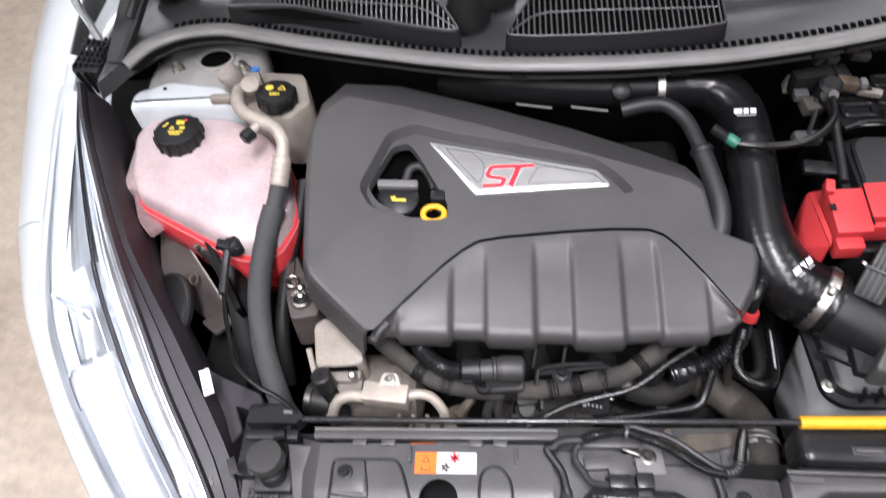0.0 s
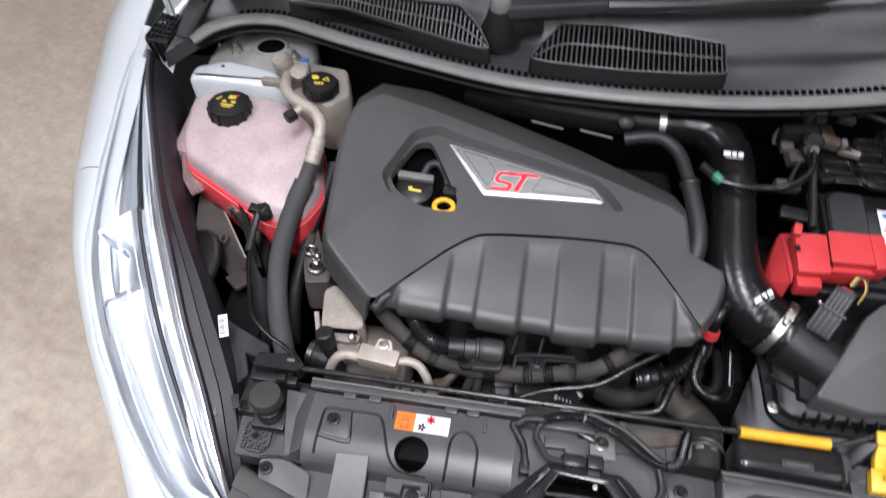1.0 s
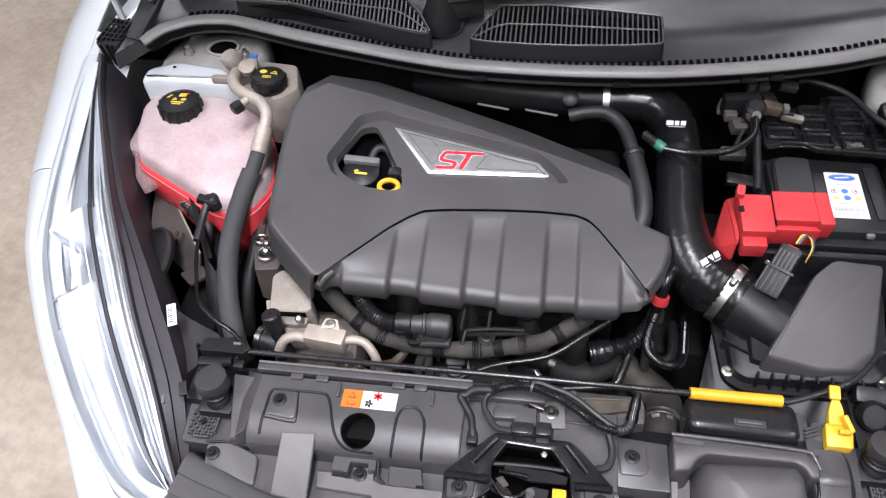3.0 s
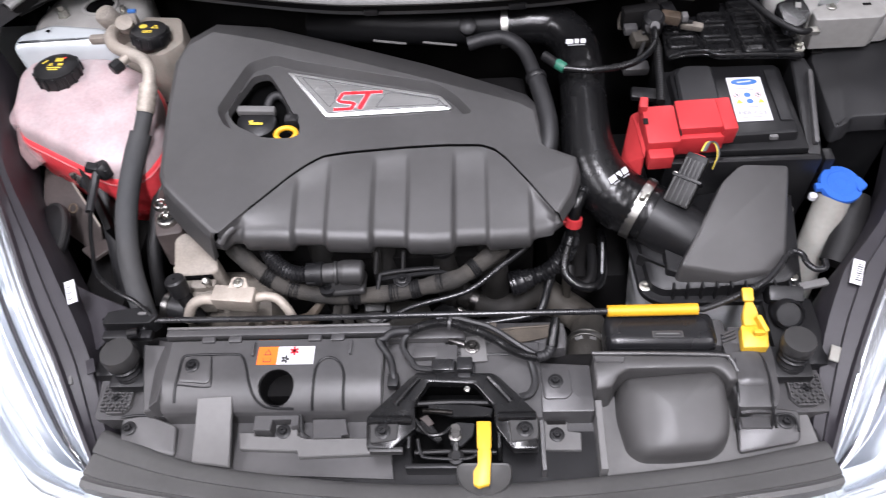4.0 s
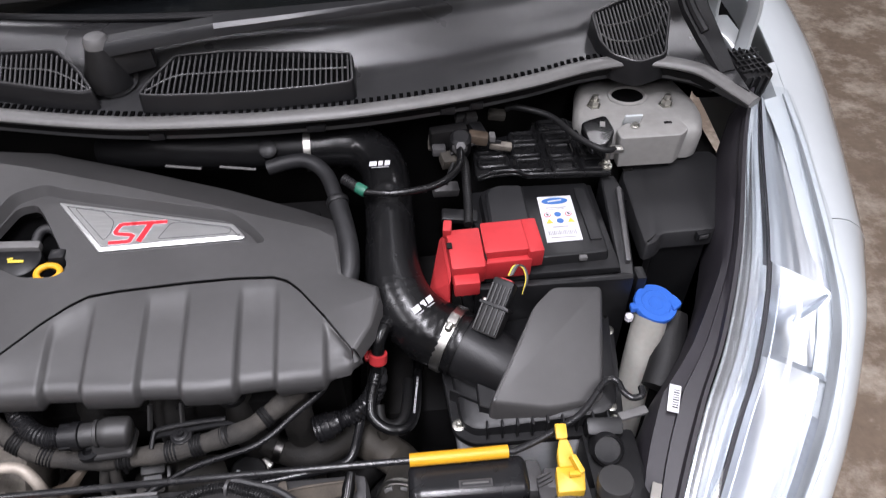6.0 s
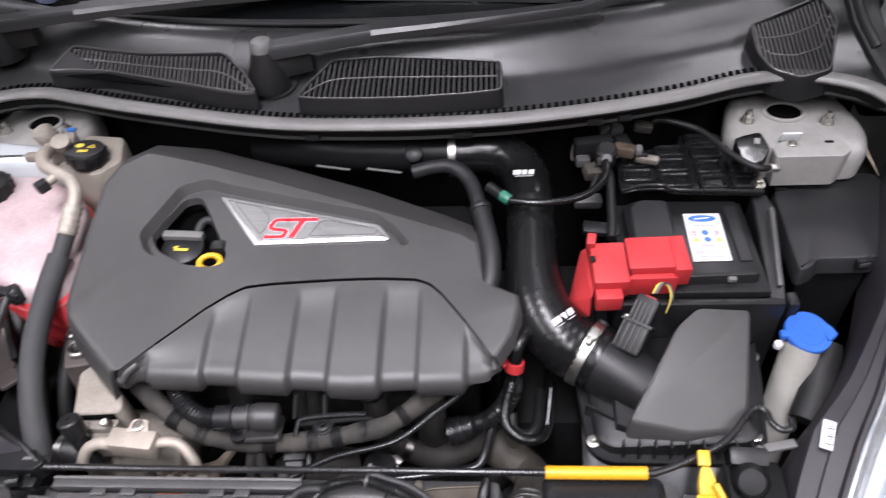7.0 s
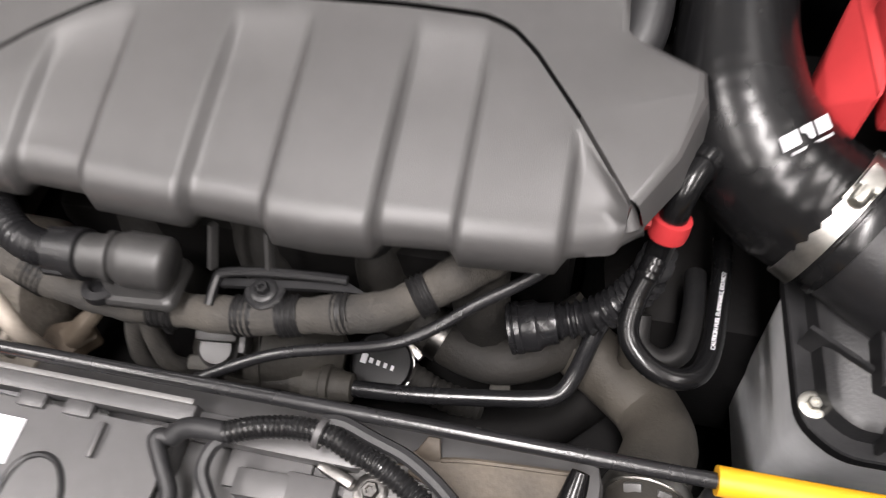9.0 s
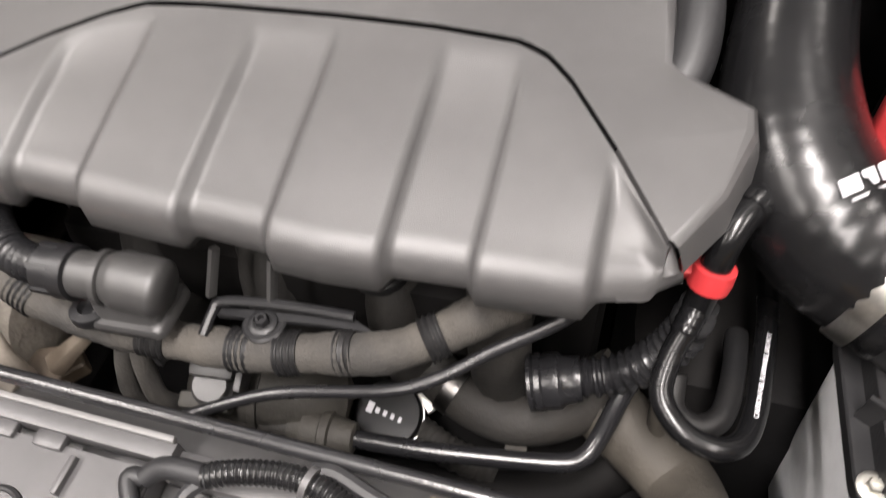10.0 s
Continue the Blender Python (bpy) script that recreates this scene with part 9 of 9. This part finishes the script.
part("collar", lathe([(0.0, 0.0), (0.013, 0.0), (0.0165, 0.001), (0.0165, 0.003), (0.0155, 0.004), (0.0165, 0.005), (0.0165, 0.008), (0.0155, 0.009), (0.016, 0.010), (0.016, 0.018), (0.0135, 0.021), (0.0128, 0.030)], along((0.0745, 0.148, 0.7215), (0.112, 0.157, 0.728)), 26), "resonator", bellows)
part("bellows", ribbed([(0.100, 0.1545, 0.727), (0.1125, 0.1575, 0.7285), (0.1275, 0.1615, 0.735), (0.1425, 0.168, 0.750), (0.1518, 0.175, 0.768)], 0.0122, 0.0058, 0.24, 18), "resonator", bellows)
part("neck", lathe([(0.0095, 0), (0.011, 0.002), (0.011, 0.008), (0.0098, 0.010), (0.0098, 0.016)], along((0.1515, 0.1755, 0.769), (0.1555, 0.186, 0.799)), 18), "rubber", bellows)
part("red_connector", lathe([(0.0074, 0), (0.0103, 0.001), (0.0107, 0.006), (0.0103, 0.0125), (0.0074, 0.013)], along((0.1537, 0.1812, 0.7985), (0.1555, 0.1865, 0.814)), 20), "red", bellows, "bright red connector ring")
part("red_tab", box(0.1430, 0.186, 0.805, 0.008, 0.010, 0.010, 0.002, (20, 0, 10)), "red", bellows)
part("upper_pipe", tube([(0.1520, 0.1765, 0.785), (0.1543, 0.1832, 0.8045), (0.1570, 0.191, 0.8235), (0.1630, 0.2025, 0.830), (0.173, 0.220, 0.826)], 0.0076, 14), "silicone", bellows)
fuel = thing("fuel_line_loop", (0.17, 0.15, 0.70), "black rubber fuel line bent in a loop", "hose")
LOOP = [(0.1535, 0.181, 0.788), (0.1500, 0.170, 0.783), (0.1440, 0.155, 0.770), (0.1430, 0.138, 0.760), (0.155, 0.1245, 0.755), (0.172, 0.121, 0.751), (0.185, 0.130, 0.746), (0.192, 0.150, 0.740), (0.1955, 0.175, 0.735), (0.199, 0.215, 0.730), (0.20, 0.26, 0.72)]
part("hose", tube(LOOP, 0.0060, 14), "silicone", fuel)
part("shiny_end", ribbed([(0.1530, 0.179, 0.788), (0.1500, 0.171, 0.784), (0.1475, 0.164, 0.779)], 0.0072, 0.004, 0.1), "silicone", fuel)
d = (Vector((0.1975, 0.200, 0.7315)) - Vector((0.190, 0.145, 0.741))).normalized()
side_ = Vector((0, 0, 1)).cross(d).normalized()
up_ = d.cross(side_)
rot = Matrix((d, side_, up_)).transposed().to_4x4()
lettering("CAUTION FUEL FLAMMABLE, DO NOT", 0.0034, Matrix.Translation(Vector((0.1945, 0.172, 0.7425)) + up_ * 0.0002) @ rot, "white", fuel, "print")
part("loop_behind", tube([(0.150, 0.160, 0.745), (0.152, 0.145, 0.735), (0.165, 0.140, 0.730), (0.178, 0.150, 0.728), (0.184, 0.18, 0.722), (0.186, 0.21, 0.715)], 0.0068, 12), "satin", fuel)
big = thing("bottom_radiator_hose", (0.165, 0.11, 0.60), "thick dusty radiator hose with a spring clamp", "hose")
part("hose", tube([(0.100, 0.185, 0.68), (0.122, 0.168, 0.668), (0.148, 0.153, 0.658), (0.170, 0.136, 0.655), (0.178, 0.112, 0.668), (0.172, 0.086, 0.688), (0.166, 0.060, 0.702), (0.163, 0.02, 0.70)], 0.0228, 22), "dusty", big)
part("clamp", lathe([(0.0214, 0), (0.0232, 0.0), (0.0236, 0.001), (0.0232, 0.002), (0.0232, 0.008), (0.0236, 0.009), (0.0232, 0.010), (0.0214, 0.010)], along((0.168, 0.072, 0.6955), (0.165, 0.05, 0.7035)) @ Matrix.Diagonal((1.1, 1.1, 1, 1)), 26), "clamp", big)
part("clamp_ear", box(0.157, 0.067, 0.7205, 0.010, 0.005, 0.006, 0.001, (25, -20, 4)), "panel_light", big)
part("clamp_ear", box(0.173, 0.066, 0.7210, 0.008, 0.004, 0.007, 0.001, (25, 14, -6)), "panel_light", big)
part("stub", tube([(0.152, 0.156, 0.674), (0.150, 0.162, 0.70), (0.15, 0.17, 0.72)], 0.006, 10), "dusty", big)
low = thing("turbo_hose", (0.06, 0.15, 0.60), "thick dusty hose below the manifold", "hose")
part("upper_hose", tube([(-0.01, 0.185, 0.69), (0.012, 0.163, 0.68), (0.045, 0.149, 0.671), (0.075, 0.148, 0.670), (0.104, 0.162, 0.674), (0.125, 0.185, 0.69)], 0.0165, 20), "shaded_dusty", low)
# near-black hose: the shade below the coolant pipe is in its colour
part("lower_hose", tube([(-0.06, 0.10, 0.61), (0.001, 0.105, 0.615), (0.050, 0.108, 0.618), (0.099, 0.122, 0.620), (0.136, 0.152, 0.625)], 0.0185, 20), "deep", low)
part("clamp", lathe([(0.0168, 0), (0.0178, 0), (0.0178, 0.009), (0.0168, 0.009)], along((0.022, 0.157, 0.677), (0.045, 0.149, 0.671)), 24), "dark_steel", low)
part("link", box(0.072, 0.130, 0.655, 0.014, 0.010, 0.018, 0.002), "dusty", low)
shield = thing("heat_shield", (0.10, 0.06, 0.66), "dirty stained sheet metal shield behind the panel", "heat shield")
part("sheet", slab([(0.0357, 0.0407), (0.0440, 0.0507), (0.0575, 0.0477), (0.0755, 0.0504), (0.1082, 0.0527), (0.1254, 0.0534), (0.1267, 0.0413), (0.1102, 0.0375), (0.0700, 0.0294)], flat(0.775), ((0.0005, 0), (0, 0.0005), (0, 0.002))), "shield", shield)
part("upstand", slab([(0.0444, 0.0499), (0.0492, 0.0578), (0.0553, 0.0578), (0.0578, 0.0469), (0.0510, 0.0447)], lambda x, y: 0.776 + 0.3 * (y - 0.05), ((0.0005, 0), (0, 0.0005), (0, 0.002))), "shield", shield)
part("edge_fold", tube([(0.0575, 0.0477, 0.776), (0.0755, 0.0504, 0.776), (0.1254, 0.0534, 0.776)], 0.0014, 6), "shield", shield)
rad = thing("radiator", (0, 0.0, 0.40), "dark radiator and fan cowl below the front panel", "radiator")
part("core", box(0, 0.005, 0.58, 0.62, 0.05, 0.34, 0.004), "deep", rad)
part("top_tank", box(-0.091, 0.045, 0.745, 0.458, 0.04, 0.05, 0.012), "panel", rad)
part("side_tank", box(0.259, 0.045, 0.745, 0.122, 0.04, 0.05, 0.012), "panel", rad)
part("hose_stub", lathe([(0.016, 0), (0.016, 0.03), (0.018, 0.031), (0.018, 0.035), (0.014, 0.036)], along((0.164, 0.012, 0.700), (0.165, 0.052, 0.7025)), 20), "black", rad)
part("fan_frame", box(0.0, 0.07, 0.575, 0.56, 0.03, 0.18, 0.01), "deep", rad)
part("left_stub", box(-0.345, 0.03, 0.74, 0.05, 0.05, 0.06, 0.012), "black", rad)
part("filler_block", box(0.075, 0.032, 0.762, 0.09, 0.024, 0.014, 0.004), "panel", rad)
